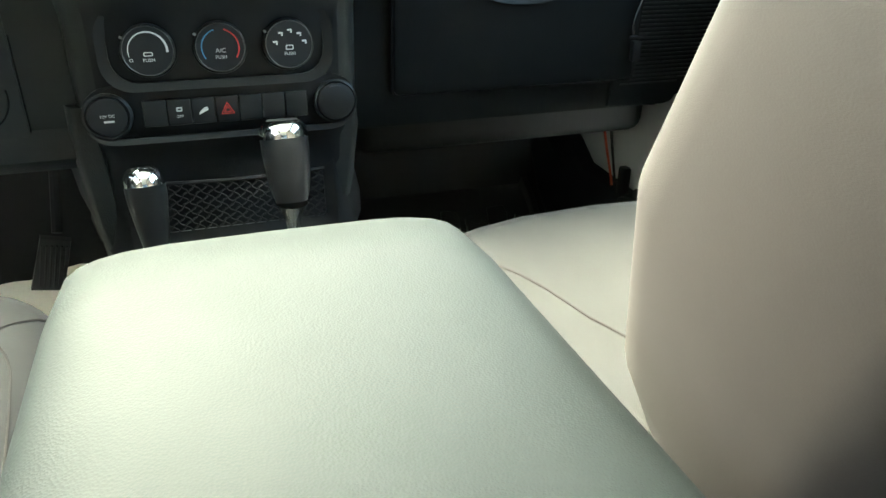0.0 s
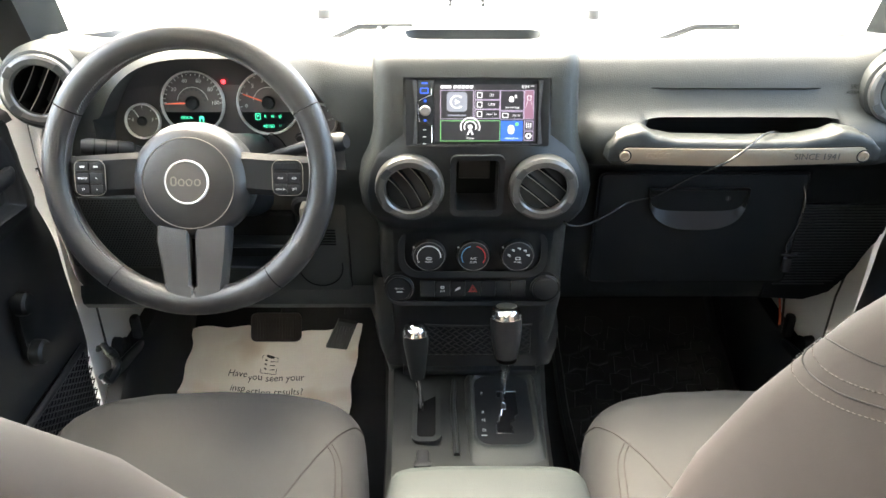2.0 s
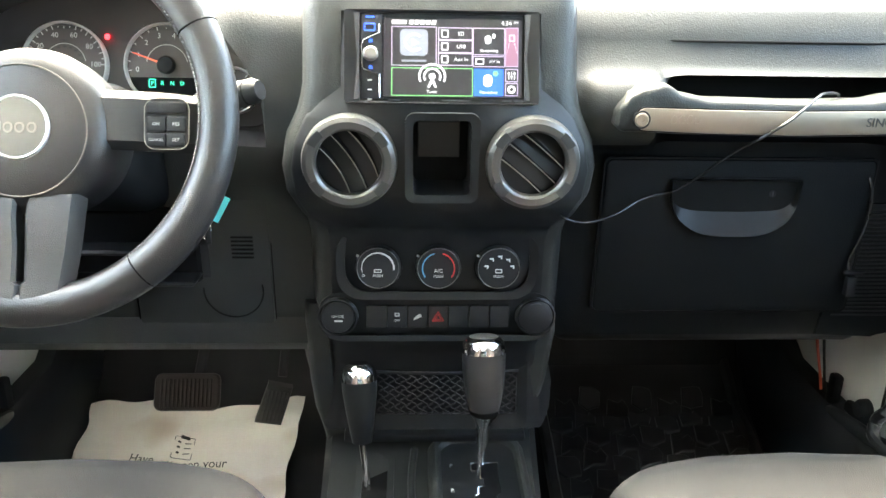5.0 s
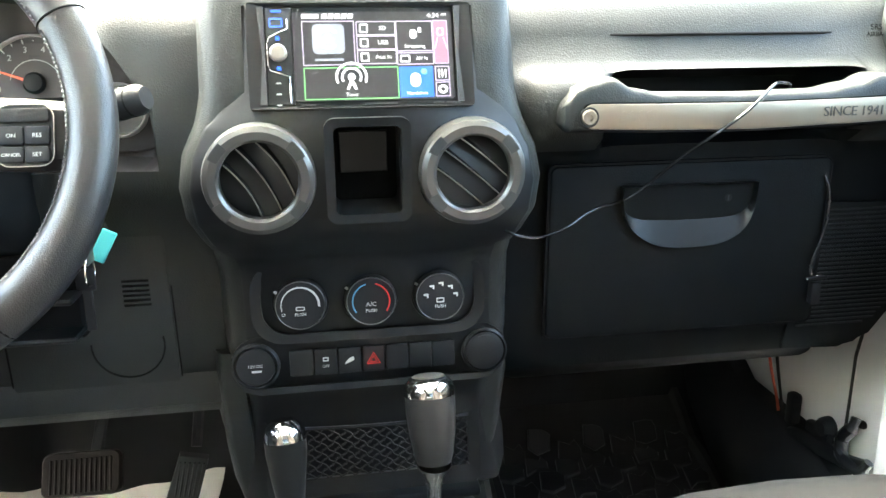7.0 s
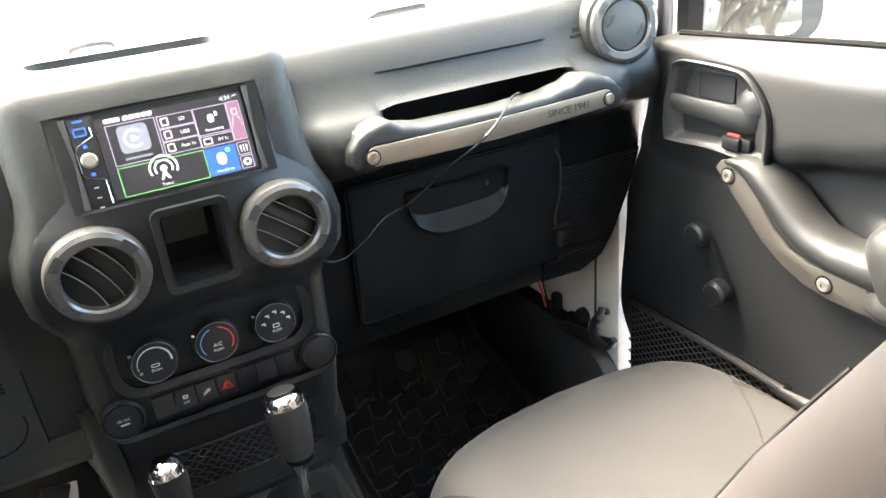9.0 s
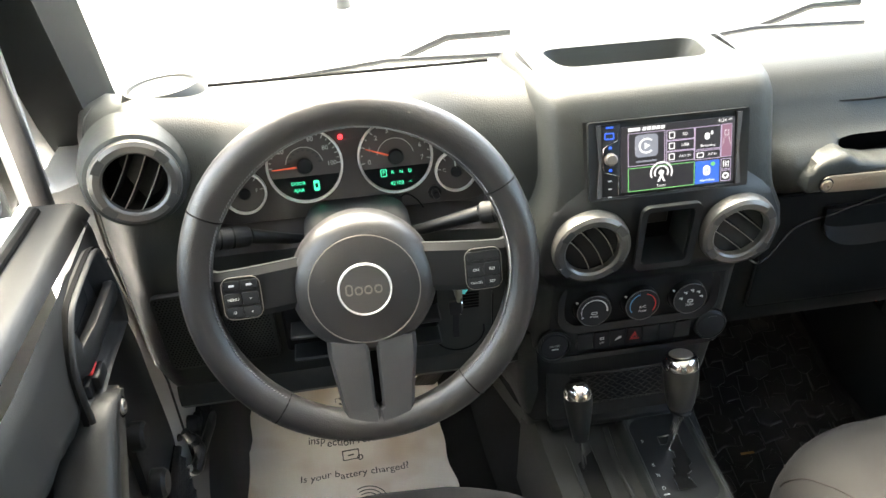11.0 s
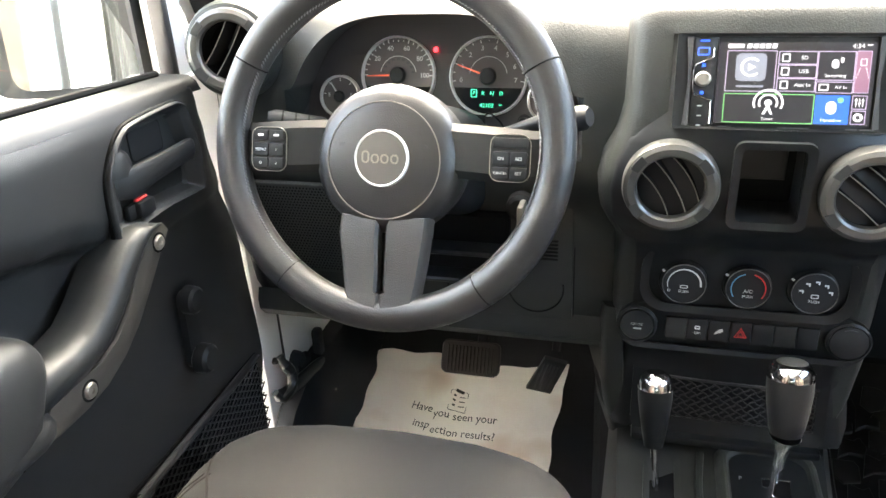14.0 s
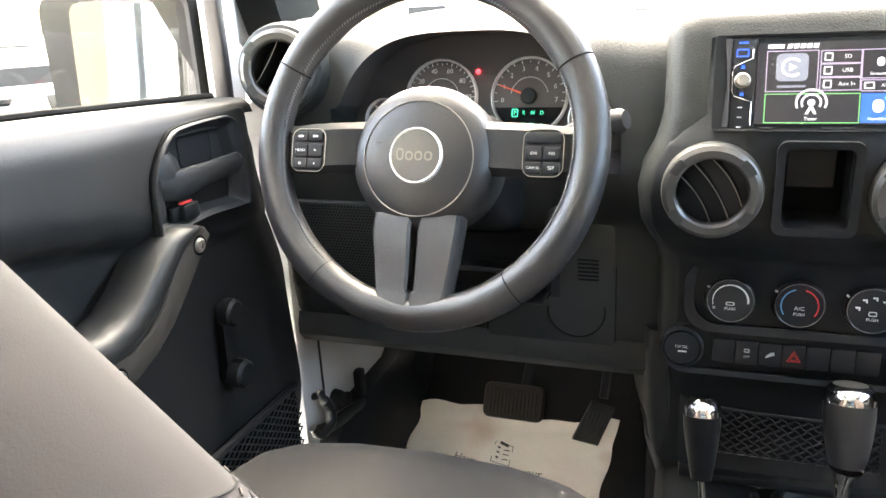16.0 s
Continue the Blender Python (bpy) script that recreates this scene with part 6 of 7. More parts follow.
    o = part("battery_print", merge(hoop(rrect(0.034, 0.022, 0.002), rrect(0.030, 0.018, 0.002), 0.0002, C @ T(0.0, -0.094)), plate(rrect(0.012, 0.003, 0.0005), 0.0002, C @ T(0, -0.094)),
                                    hoop(rrect(0.012, 0.012, 0.0055), rrect(0.008, 0.008, 0.0035), 0.0002, C @ T(0.018, -0.103))), INK, p)
    laid(o)


build_paper()


def build_rubber_mat():
    m = thing("rubber_floor_mat", "black rubber floor mat with a deep tyre tread pattern", "floor mat")
    x0, x1, y0, y1 = 0.215, 0.625, 0.70, 1.40
    rows = []
    for j in range(18):
        y = y0 + (y1 - y0) * j / 17
        z = floor_z(y) + 0.003
        rows.append([(x0, y, z), (x0 + 0.004, y, z + 0.022), (x0 + 0.016, y, z + 0.022), (x0 + 0.022, y, z + 0.008), (x1 - 0.022, y, z + 0.008), (x1 - 0.016, y, z + 0.022), (x1 - 0.004, y, z + 0.022), (x1, y, z)])
    part("base", loft(rows), MATR, m, sharp=40)
    rnd = random.Random(4)
    cx = (x0 + x1) / 2
    blocks = []
    for j in range(15):
        for i in range(7):
            w, l = 0.046, 0.042
            x = cx + (i - 3) * 0.052 + (0.008 if j % 2 else -0.008)
            y = y0 + 0.05 + j * 0.044 + (0.018 if i % 2 else 0)
            if y > y1 - 0.04:
                continue
            sk = 0.014 * (-1 if (i + j) % 2 else 1)
            o = [(-w / 2, -l / 2 + sk * 0.4), (-0.006, -l / 2 - sk * 0.3), (w / 2 - 0.004, -l / 2 + 0.004), (w / 2, 0.004 + sk * 0.3), (w / 2 - 0.008, l / 2 - 0.002), (0.004, l / 2 - 0.006 + sk * 0.3), (-w / 2 + 0.006, l / 2)]
            o = [(a + rnd.uniform(-0.003, 0.003), b + rnd.uniform(-0.003, 0.003)) for a, b in o]
            dz = floor_z(y + 0.01) - floor_z(y - 0.01)
            blocks.append(plate(o, 0.007, T(x, y, floor_z(y) + 0.0108) @ Matrix.Rotation(math.atan2(dz, 0.02), 4, "X"), r=0.0015, seg=1))
    for b in blocks:
        part("tread_block", b, MATR, m)
    part("leaf_scrap", rbox(0.028, 0.006, 0.002, 0.001, 1, T(0.335, 0.985, 0.324)), mk("dry_leaf", (0.35, 0.2, 0.06), 0.8), m)


build_rubber_mat()


def build_pedals():
    b = thing("brake_pedal", "wide ribbed black rubber brake pedal", "pedal")
    m = face(-0.391, 1.122, 0.535, 30)
    part("pad", loft([[m @ Vector((x * k, y * k, h)) for x, y in rrect(0.104, 0.060, 0.012, 4)] for k, h in ((0.94, -0.012), (1.0, -0.006), (1.0, 0.002), (0.95, 0.006))]), PEDAL, b, "black rubber pad, brown painted in for reflected light")
    for i in range(13):
        part("rib", rbox(0.0032, 0.046, 0.004, 0.001, 1, m @ T(-0.039 + 0.0065 * i, -0.002, 0.007)), PEDAL, b)
    part("arm", tube([(-0.375, 1.135, 0.55), (-0.365, 1.21, 0.64), (-0.36, 1.25, 0.80)], 0.009, 8, flat=0.6), DARK, b)
    g = thing("accelerator_pedal", "narrow ribbed black accelerator pedal", "pedal")
    m = face(-0.262, 1.165, 0.490, -28, -14)
    part("pad", plate([(-0.026, -0.062), (0.020, -0.062), (0.024, 0.062), (-0.016, 0.066)], 0.008, m, r=0.002), RUBBER, g)
    for i in range(6):
        part("rib", rbox(0.003, 0.104, 0.003, 0.001, 1, m @ T(-0.014 + 0.0065 * i, 0.0, 0.0085)), RUBBER, g)
    part("arm", tube([(-0.248, 1.18, 0.53), (-0.24, 1.25, 0.64), (-0.24, 1.27, 0.8)], 0.008, 8), DARK, g)


build_pedals()


# ---- doors ----
def build_door(s, label):
    d = thing("front_door", label, "car door", "front doors")
    S = Matrix.Diagonal((s, 1, 1, 1))

    def p(name, bm, mt, parent=None, lab="", sharp=35):
        return part(name, moved(bm, S), mt, parent or d, lab, sharp)

    def side(y, z, x):
        """A frame on the door's inner face: local x to the rear, y up, z into the cabin."""
        return Matrix(((0, 0, -1, x), (-1, 0, 0, y), (0, 1, 0, z), (0, 0, 0, 1)))

    # inner panel as a relief: x depends on y and z
    def relief(y, z):
        x = 0.690
        edge = ease([(0.40, 1.002), (0.50, 0.993), (0.57, 0.980), (0.67, 0.958), (0.74, 0.93)], y)  # lower edge of the padded upper part
        x -= ease([(edge - 0.022, 0.0), (edge - 0.006, 0.7), (edge + 0.014, 1.0), (1.05, 1.0), (1.085, 0.35)], z) * ease([(0.55, 0.028), (0.70, 0.020), (0.93, 0.009)], y)
        arm = ease([(0.30, 1.0), (0.47, 1.0), (0.56, 0.0)], y)
        x -= 0.055 * arm * ease([(0.78, 0.0), (0.83, 1.0), (0.885, 1.0), (0.905, 0.0)], z)
        x += 0.026 * ease([(0.40, 0.2), (0.52, 1.0), (0.60, 1.0), (0.66, 0.0)], y) * ease([(0.83, 0.0), (0.88, 1.0), (edge - 0.03, 1.0), (edge - 0.012, 0.0)], z)
        m = max(abs(y - 0.748) / 0.074, abs(z - 1.003) / 0.050, (0.748 - y + z - 1.003) / 0.088)  # opening behind the handle's dish
        return x + 0.024 * ease([(0.72, 1.0), (0.92, 0.0)], m)
    ys = [-0.06 + 0.965 * i / 96 for i in range(97)]
    zs = [0.40 + 0.665 * k / 80 for k in range(81)]
    rows = []
    for y in ys:
        front = ease([(0.86, 0.0), (0.905, 1.0)], y)
        row = []
        for z in zs:
            yy = y + front * ease([(0.45, -0.01), (0.62, 0.058), (0.80, 0.045), (1.0, -0.01), (1.06, -0.025)], z)
            row.append((relief(y, z) + 0.012 * front * front, yy, z + 0.028 * (z > 1.0) * ((z - 1.0) / 0.065) * ease([(0.2, 1.0), (0.9, 0.0)], y)))
        rows.append(row)
    p("inner_panel", loft(rows, closed=False), DOORP, lab="black grained door panel", sharp=70)
    # top rail and outer skin
    top = [[(0.755, y, 1.05 + q), (0.757, y, 1.072 + q), (0.77, y, 1.076 + q), (0.80, y, 1.07 + q), (0.815, y, 1.0), (0.825, y, 0.7), (0.81, y, 0.40), (0.74, y, 0.40)] for y, q in ((-0.06, 0.028), (0.3, 0.025), (0.6, 0.013), (0.88, 0.0))]
    p("outer_skin", loft(top), WHITE, lab="white outer door skin")
    p("top_rail", loft([[(0.689, y, 1.058 + q), (0.694, y, 1.070 + q), (0.704, y, 1.077 + q), (0.753, y, 1.078 + q), (0.753, y, 1.04 + q)] for y, q in ((-0.06, 0.028), (0.3, 0.025), (0.6, 0.013), (0.90, -0.002))], closed=False), DOORP, sharp=60)
    p("belt_seal", tube([(0.738, -0.05, 1.108), (0.738, 0.3, 1.104), (0.738, 0.6, 1.093), (0.738, 0.88, 1.079)], 0.005, 8), VOID)
    # release handle in its recess
    c = [(-0.072, 0.046), (-0.062, 0.056), (-0.040, 0.060), (0.030, 0.058), (0.056, 0.050), (0.080, 0.026), (0.092, 0.0), (0.094, -0.045), (0.086, -0.056), (0.0, -0.054), (-0.066, -0.058), (-0.082, -0.052), (-0.083, 0.0)]
    cen = side(0.750, 1.005, 0.6650)
    cl = smooth_path([(a, b, 0) for a, b in c[-1:] + c + c[:2]], 15 * 6 + 1)[6:-12]
    cc = [(v.x, v.y) for v in cl]

    def ringed(k, h):
        return [cen @ Vector((0.004 + (a - 0.004) * k, b * k, h)) for a, b in cc]
    bz = p("handle_bezel", loft([ringed(k, h) for k, h in ((1.0, -0.010), (1.0, 0.002), (0.985, 0.0050), (0.965, 0.0052), (0.95, 0.0035), (0.925, 0.0005), (0.90, 0.0), (0.85, -0.004), (0.78, -0.012), (0.74, -0.015))], caps=False), DOORP, lab="black dished handle bezel", sharp=70)
    p("bezel_gap", loft([ringed(k, h) for k, h in ((1.0, -0.0005), (1.022, -0.0005), (1.022, -0.006))], caps=False), VOID, bz)
    p("recess_back", plate([(0.004 + (a - 0.004) * 0.76, b * 0.76) for a, b in cc][::-1], 0.002, cen @ T(0, 0, -0.0165)), DOORP, bz)
    W2 = cen @ T(-0.004, 0.026, -0.0142)
    p("finger_well", plate(rrect(0.058, 0.034, 0.006), 0.0012, W2), DARK, bz)
    p("well_seam", hoop(rrect(0.061, 0.037, 0.007), rrect(0.058, 0.034, 0.006), 0.001, W2), VOID, bz)
    rows = []
    for u, y0, y1, z0 in ((0.070, -0.020, 0.006, -0.008), (0.052, -0.024, 0.010, 0.002), (0.03, -0.020, 0.012, 0.006), (0.018, -0.017, 0.012, 0.0075), (-0.02, -0.014, 0.012, 0.009), (-0.060, -0.012, 0.013, 0.010), (-0.066, -0.010, 0.011, 0.008), (-0.069, -0.006, 0.008, 0.004)):
        rows.append([cen @ Vector((u, y, z)) for y, z in ((y0 + 0.002, z0 - 0.012), (y0, z0 - 0.004), (y0 + 0.004, z0 - 0.001), (y0 + 0.012, z0), (y1 - 0.006, z0 + 0.0005), (y1 - 0.001, z0 - 0.002), (y1, z0 - 0.005), (y1 - 0.002, z0 - 0.012))])
    p("release_lever", loft(rows), DOORP, bz, "black release lever")
    rows = []
    for u, top, z0 in ((0.030, 0.020, -0.013), (0.036, 0.026, -0.006), (0.046, 0.033, 0.0), (0.058, 0.036, 0.0015), (0.070, 0.034, -0.002), (0.078, 0.028, -0.010)):
        rows.append([cen @ Vector((u, 0.004 + (top - 0.004) * math.sin(b), -0.016 + (z0 + 0.016) * math.cos(b) ** 0.7)) for b in [k * math.pi / 2 / 8 for k in range(8)]] + [cen @ Vector((u, top, -0.016))])
    p("lever_stem", loft(rows, closed=False), DOORP, bz, sharp=70)
    p("lock_slider", merge(rbox(0.040, 0.017, 0.008, 0.002, 2, cen @ T(0.044, -0.0385, -0.006)), rbox(0.028, 0.018, 0.012, 0.003, 2, cen @ T(0.038, -0.0385, -0.001))), BLACK, bz, "black lock slider")
    p("lock_flag", rbox(0.020, 0.0035, 0.006, 0.001, 1, cen @ T(0.038, -0.0282, -0.004)), RED, bz, "red unlocked mark")
    # pull handle: padded bow with a metal plate, running into the armrest
    rows = []
    for (ya, za), (yb, zb) in (((0.724, 0.940), (0.690, 0.958)), ((0.716, 0.930), (0.665, 0.962)), ((0.700, 0.914), (0.641, 0.957)), ((0.668, 0.881), (0.617, 0.940)), ((0.636, 0.852), (0.590, 0.916)), ((0.600, 0.832), (0.568, 0.900)),
                               ((0.560, 0.818), (0.540, 0.895)), ((0.510, 0.811), (0.510, 0.898)), ((0.470, 0.806), (0.493, 0.903)), ((0.455, 0.806), (0.480, 0.905))):
        a = Vector((0, ya, za))
        b = a + (Vector((0, yb, zb)) - a) * 0.84
        rows.append([tuple(a + (b - a) * f + Vector((x, 0, 0))) for f, x in ((-0.04, 0.694), (-0.04, 0.660), (0.02, 0.6535), (0.45, 0.6525), (0.52, 0.648), (0.66, 0.643), (0.84, 0.644), (0.97, 0.652), (1.02, 0.670), (0.98, 0.700))])
    p("pull_handle", loft(rows), DOORP, lab="padded pull handle", sharp=50)
    pl = [(0.722, 0.936), (0.714, 0.947), (0.692, 0.950), (0.677, 0.943), (0.655, 0.915), (0.627, 0.879), (0.602, 0.860), (0.572, 0.851), (0.540, 0.852), (0.508, 0.857), (0.468, 0.819), (0.50, 0.815), (0.54, 0.816), (0.575, 0.822), (0.608, 0.836), (0.640, 0.857), (0.670, 0.885), (0.702, 0.917)]
    q = [(-(y - 0.6), z - 0.88) for y, z in pl]
    mp = p("metal_plate", plate(q[::-1], 0.006, side(0.6, 0.88, 0.6545), r=0.0015), DPLATE, lab="brushed grey metal plate")
    for y, z in ((0.700, 0.929), (0.548, 0.833)):
        p("bolt", lathe([(0, 0.001), (0.003, 0.001), (0.0032, 0.003), (0.007, 0.0032), (0.0085, 0.0015), (0.009, 0)], 22, side(y, z, 0.6484)), SILVER, mp, "round hex bolt")
        p("bolt_ring", lathe([(0.0092, 0.0004), (0.011, 0.0008), (0.0118, 0)], 24, side(y, z, 0.6485)), VOID, mp)
    rows = []
    for y, x, zt, zb in ((-0.05, 0.630, 0.940, 0.79), (0.2, 0.630, 0.940, 0.79), (0.36, 0.631, 0.938, 0.793), (0.43, 0.633, 0.934, 0.797), (0.465, 0.635, 0.927, 0.804), (0.482, 0.638, 0.918, 0.811), (0.489, 0.643, 0.908, 0.818), (0.4915, 0.662, 0.898, 0.824)):
        ring = []
        for k in range(20):
            b = -math.pi / 2 + k * math.pi / 19
            c, sn = math.cos(b) ** 0.42 if math.cos(b) > 1e-6 else 0.0, math.copysign(abs(math.sin(b)) ** 0.7, math.sin(b))
            ring.append((0.70 - (0.70 - x) * c, y + 0.0235 * sn * max(0.0, min(1.0, (y - 0.3) / 0.12)), (zt + zb) / 2 + (zt - zb) / 2 * sn))
        rows.append(ring)
    p("armrest", loft(rows, closed=False), DOORP, lab="black padded armrest", sharp=50)
    # window crank with two round knobs
    ky, kz = (0.720, 0.741) if s > 0 else (0.766, 0.730)
    u = Vector((0, ky - 0.768, kz - 0.816)).normalized()
    w = Vector((0, u.z, -u.y))
    h0, h1 = Vector((0.686, 0.768, 0.816)), Vector((0.686, ky, kz))
    prof = [h0 + (w * math.cos(b) - u * math.sin(b)) * 0.012 for b in [k * math.pi / 8 for k in range(9)]] + [h1 + (-w * math.cos(b) + u * math.sin(b)) * 0.014 for b in [k * math.pi / 8 for k in range(9)]]
    cr = p("window_crank", loft([[v + Vector((dx, 0, 0)) for v in prof] for dx in (0, -0.008, -0.010)]), BLACK, lab="black window crank")
    p("crank_hub", lathe([(0, 0.025), (0.014, 0.0245), (0.018, 0.021), (0.019, 0.008)], 24, side(0.768, 0.816, 0.686)), BLACK, cr, "round hub knob")
    p("crank_knob", lathe([(0, 0.031), (0.015, 0.0303), (0.0195, 0.026), (0.0205, 0.012), (0.016, 0.008)], 24, side(ky, kz, 0.686)), BLACK, cr, "round crank knob")
    # net pocket in the lower front corner
    npk = p("net_rim", tube([(0.684, 0.915, 0.635), (0.676, 0.80, 0.640), (0.672, 0.68, 0.643), (0.672, 0.60, 0.640)], 0.006, 8), NET, lab="elastic net pocket rim")
    net = bmesh.new()
    for i in range(-20, 46):
        for g in (1, -1):
            pts = []
            for k in range(25):
                u = k / 24
                y = 1.10 - 0.0185 * i - g * 0.30 * u + (0.3 if g < 0 else 0.0) - (0.195 if g < 0 else 0.0)
                z = 0.637 - 0.19 * u
                if 0.60 < y < 0.915:
                    pts.append((0.677, y, z))
            if len(pts) > 2:
                net = merge(net, tube(pts, 0.0013, 4))
    p("net", net, NET, npk, "black stretched net")
    p("pocket_well", rbox(0.004, 0.32, 0.2, 0.002, 1, T(0.6885, 0.76, 0.54)), VOID)
    p("lower_moulding", tube([(0.672, 0.62, 0.635), (0.664, 0.55, 0.64), (0.668, 0.48, 0.625), (0.68, 0.3, 0.6)], [0.006, 0.014, 0.014, 0.010], 12, up=(1, 0, 0), flat=0.7), DOORP)
    p("panel_crease", tube([(0.688, 0.488, 0.808), (0.688, 0.3, 0.812), (0.688, 0.0, 0.81)], 0.002, 6), VOID)


build_door(1, "black trimmed passenger door with pull handle, crank and net pocket")
build_door(-1, "black trimmed driver's door with pull handle, crank and net pocket")


def build_hinge(s):
    h = thing("door_check_strap", "black door check strap and plugs on the hinge pillar", "door strap")
    S = Matrix.Diagonal((s, 1, 1, 1))

    def p(name, bm, mt, lab=""):
        return part(name, moved(bm, S), mt, h, lab)
    strap = smooth_path([(0.696, 0.975, 0.515), (0.690, 1.01, 0.505), (0.684, 1.06, 0.500), (0.680, 1.11, 0.492), (0.684, 1.16, 0.470)], 20)
    p("strap", tube(strap, [0.010 + 0.004 * min(1, k / 8) for k in range(20)], 10, flat=0.55, up=(1, 0, 0)), BLACK, "black strap")
    p("hook", merge(tube(smooth_path([(0.700, 1.012, 0.572), (0.694, 1.012, 0.556), (0.690, 1.022, 0.535), (0.686, 1.014, 0.512), (0.692, 0.985, 0.505), (0.698, 0.975, 0.522)], 20), [0.007] * 4 + [0.010] * 12 + [0.007] * 4, 10)), BLACK, "black hook")
    p("plug", merge(rbox(0.018, 0.022, 0.060, 0.006, 2, T(0.690, 1.140, 0.522)), rbox(0.014, 0.014, 0.03, 0.004, 2, T(0.690, 1.150, 0.480))), DARK, "upright black plug")
    p("cap", lathe([(0, 0.020), (0.012, 0.019), (0.016, 0.012), (0.017, 0.0)], 18, Matrix(((0, 0, -1, 0.712), (-1, 0, 0, 1.078), (0, 1, 0, 0.522), (0, 0, 0, 1)))), DARK)
    p("bracket", rbox(0.016, 0.055, 0.035, 0.006, 2, T(0.702, 1.088, 0.502)), DARK)
    p("bolt", lathe([(0, 0.008), (0.005, 0.0075), (0.0065, 0.004), (0.0065, 0)], 14, Matrix(((0, 0, -1, 0.714), (-1, 0, 0, 1.012), (0, 1, 0, 0.560), (0, 0, 0, 1)))), BLACK)
    p("seal", tube([(0.712, 1.047, 0.48), (0.712, 1.045, 0.55), (0.712, 1.044, 0.655), (0.712, 1.02, 0.78), (0.712, 0.97, 0.95)], 0.003, 6), RUBBER)
    if s > 0:
        w = thing("loose_wire", "thin red and black wires hanging under the dashboard", "cable")
        part("wire", tube(smooth_path([(0.682, 1.21, 0.600), (0.688, 1.203, 0.56), (0.690, 1.185, 0.52), (0.688, 1.17, 0.49)], 16), 0.0026, 6), COPPER, w, "red wire")
        part("wire", tube(smooth_path([(0.690, 1.20, 0.600), (0.694, 1.19, 0.55), (0.692, 1.165, 0.50), (0.688, 1.13, 0.475)], 16), 0.0026, 6), RUBBER, w, "black wire")


build_hinge(1)
build_hinge(-1)


# ---- outside ----
def build_mirror(s):
    m = thing("door_mirror", "black plastic door mirror on a short arm", "door mirror", "door mirrors")
    S = Matrix.Diagonal((s, 1, 1, 1))
    F = Matrix.Translation((0.902, 0.945, 1.133) if s < 0 else (0.917, 0.925, 1.123)) @ Matrix.Rotation(radians(-6), 4, "Z") @ face(0, 0, 0, 0)
    G = F @ T(-0.020, 0, 0.026) @ Matrix.Rotation(radians(-14 if s < 0 else -10), 4, "Y") @ Matrix.Rotation(radians(-7 if s < 0 else -6), 4, "X")
    shell = [[F @ Vector((x * k, y * k, h)) for x, y in rrect(0.244, 0.192, 0.035, 5)] for k, h in ((0.97, 0.014), (1.0, 0.004), (1.0, -0.02), (0.985, -0.055), (0.93, -0.085), (0.8, -0.105), (0.5, -0.115))]
    part("housing", moved(loft(shell), S), DARK, m, "black mirror housing")
    part("glass", moved(plate(rrect(0.186, 0.162, 0.022, 5), 0.003, G), S), MIRROR, m, "mirror glass")
    part("bezel", moved(hoop(rrect(0.240, 0.188, 0.034, 5), rrect(0.180, 0.157, 0.02, 5, -0.020, 0), 0.034, F @ T(0, 0, 0.012), lip=0.006), S), DARK, m, "black mirror bezel")
    part("arm", moved(tube([(0.80, 0.985, 0.95), (0.85, 0.985, 0.965), (0.88, 0.975, 1.03)], [0.03, 0.026, 0.03], 12), S), DARK, m)


build_mirror(1)
build_mirror(-1)


def build_quarter_panels():
    for s in (1, -1):
        q = thing("rear_quarter", "white rear body side with a dark window", "car body", "rear body sides")
        part("body_panel", rbox(0.02, 1.45, 0.80, 0.008, 2, T(s * 0.822, -0.83, 0.68)), WHITE, q, "white body panel")
        part("window", rbox(0.006, 0.72, 0.36, 0.002, 1, T(s * 0.792, -1.1, 1.30)), TINT, q, "dark tinted rear window").visible_shadow = False
        part("window_frame", hoop(rrect(0.80, 0.44, 0.05), rrect(0.72, 0.36, 0.04), 0.01, Matrix(((0, 0, s, s * 0.79), (s, 0, 0, -1.1), (0, 1, 0, 1.30), (0, 0, 0, 1)))), RUBBER, q)
        part("pillar", rbox(0.02, 0.14, 0.60, 0.008, 2, T(s * 0.805, -0.66, 1.37)), WHITE, q, "white pillar")


build_quarter_panels()


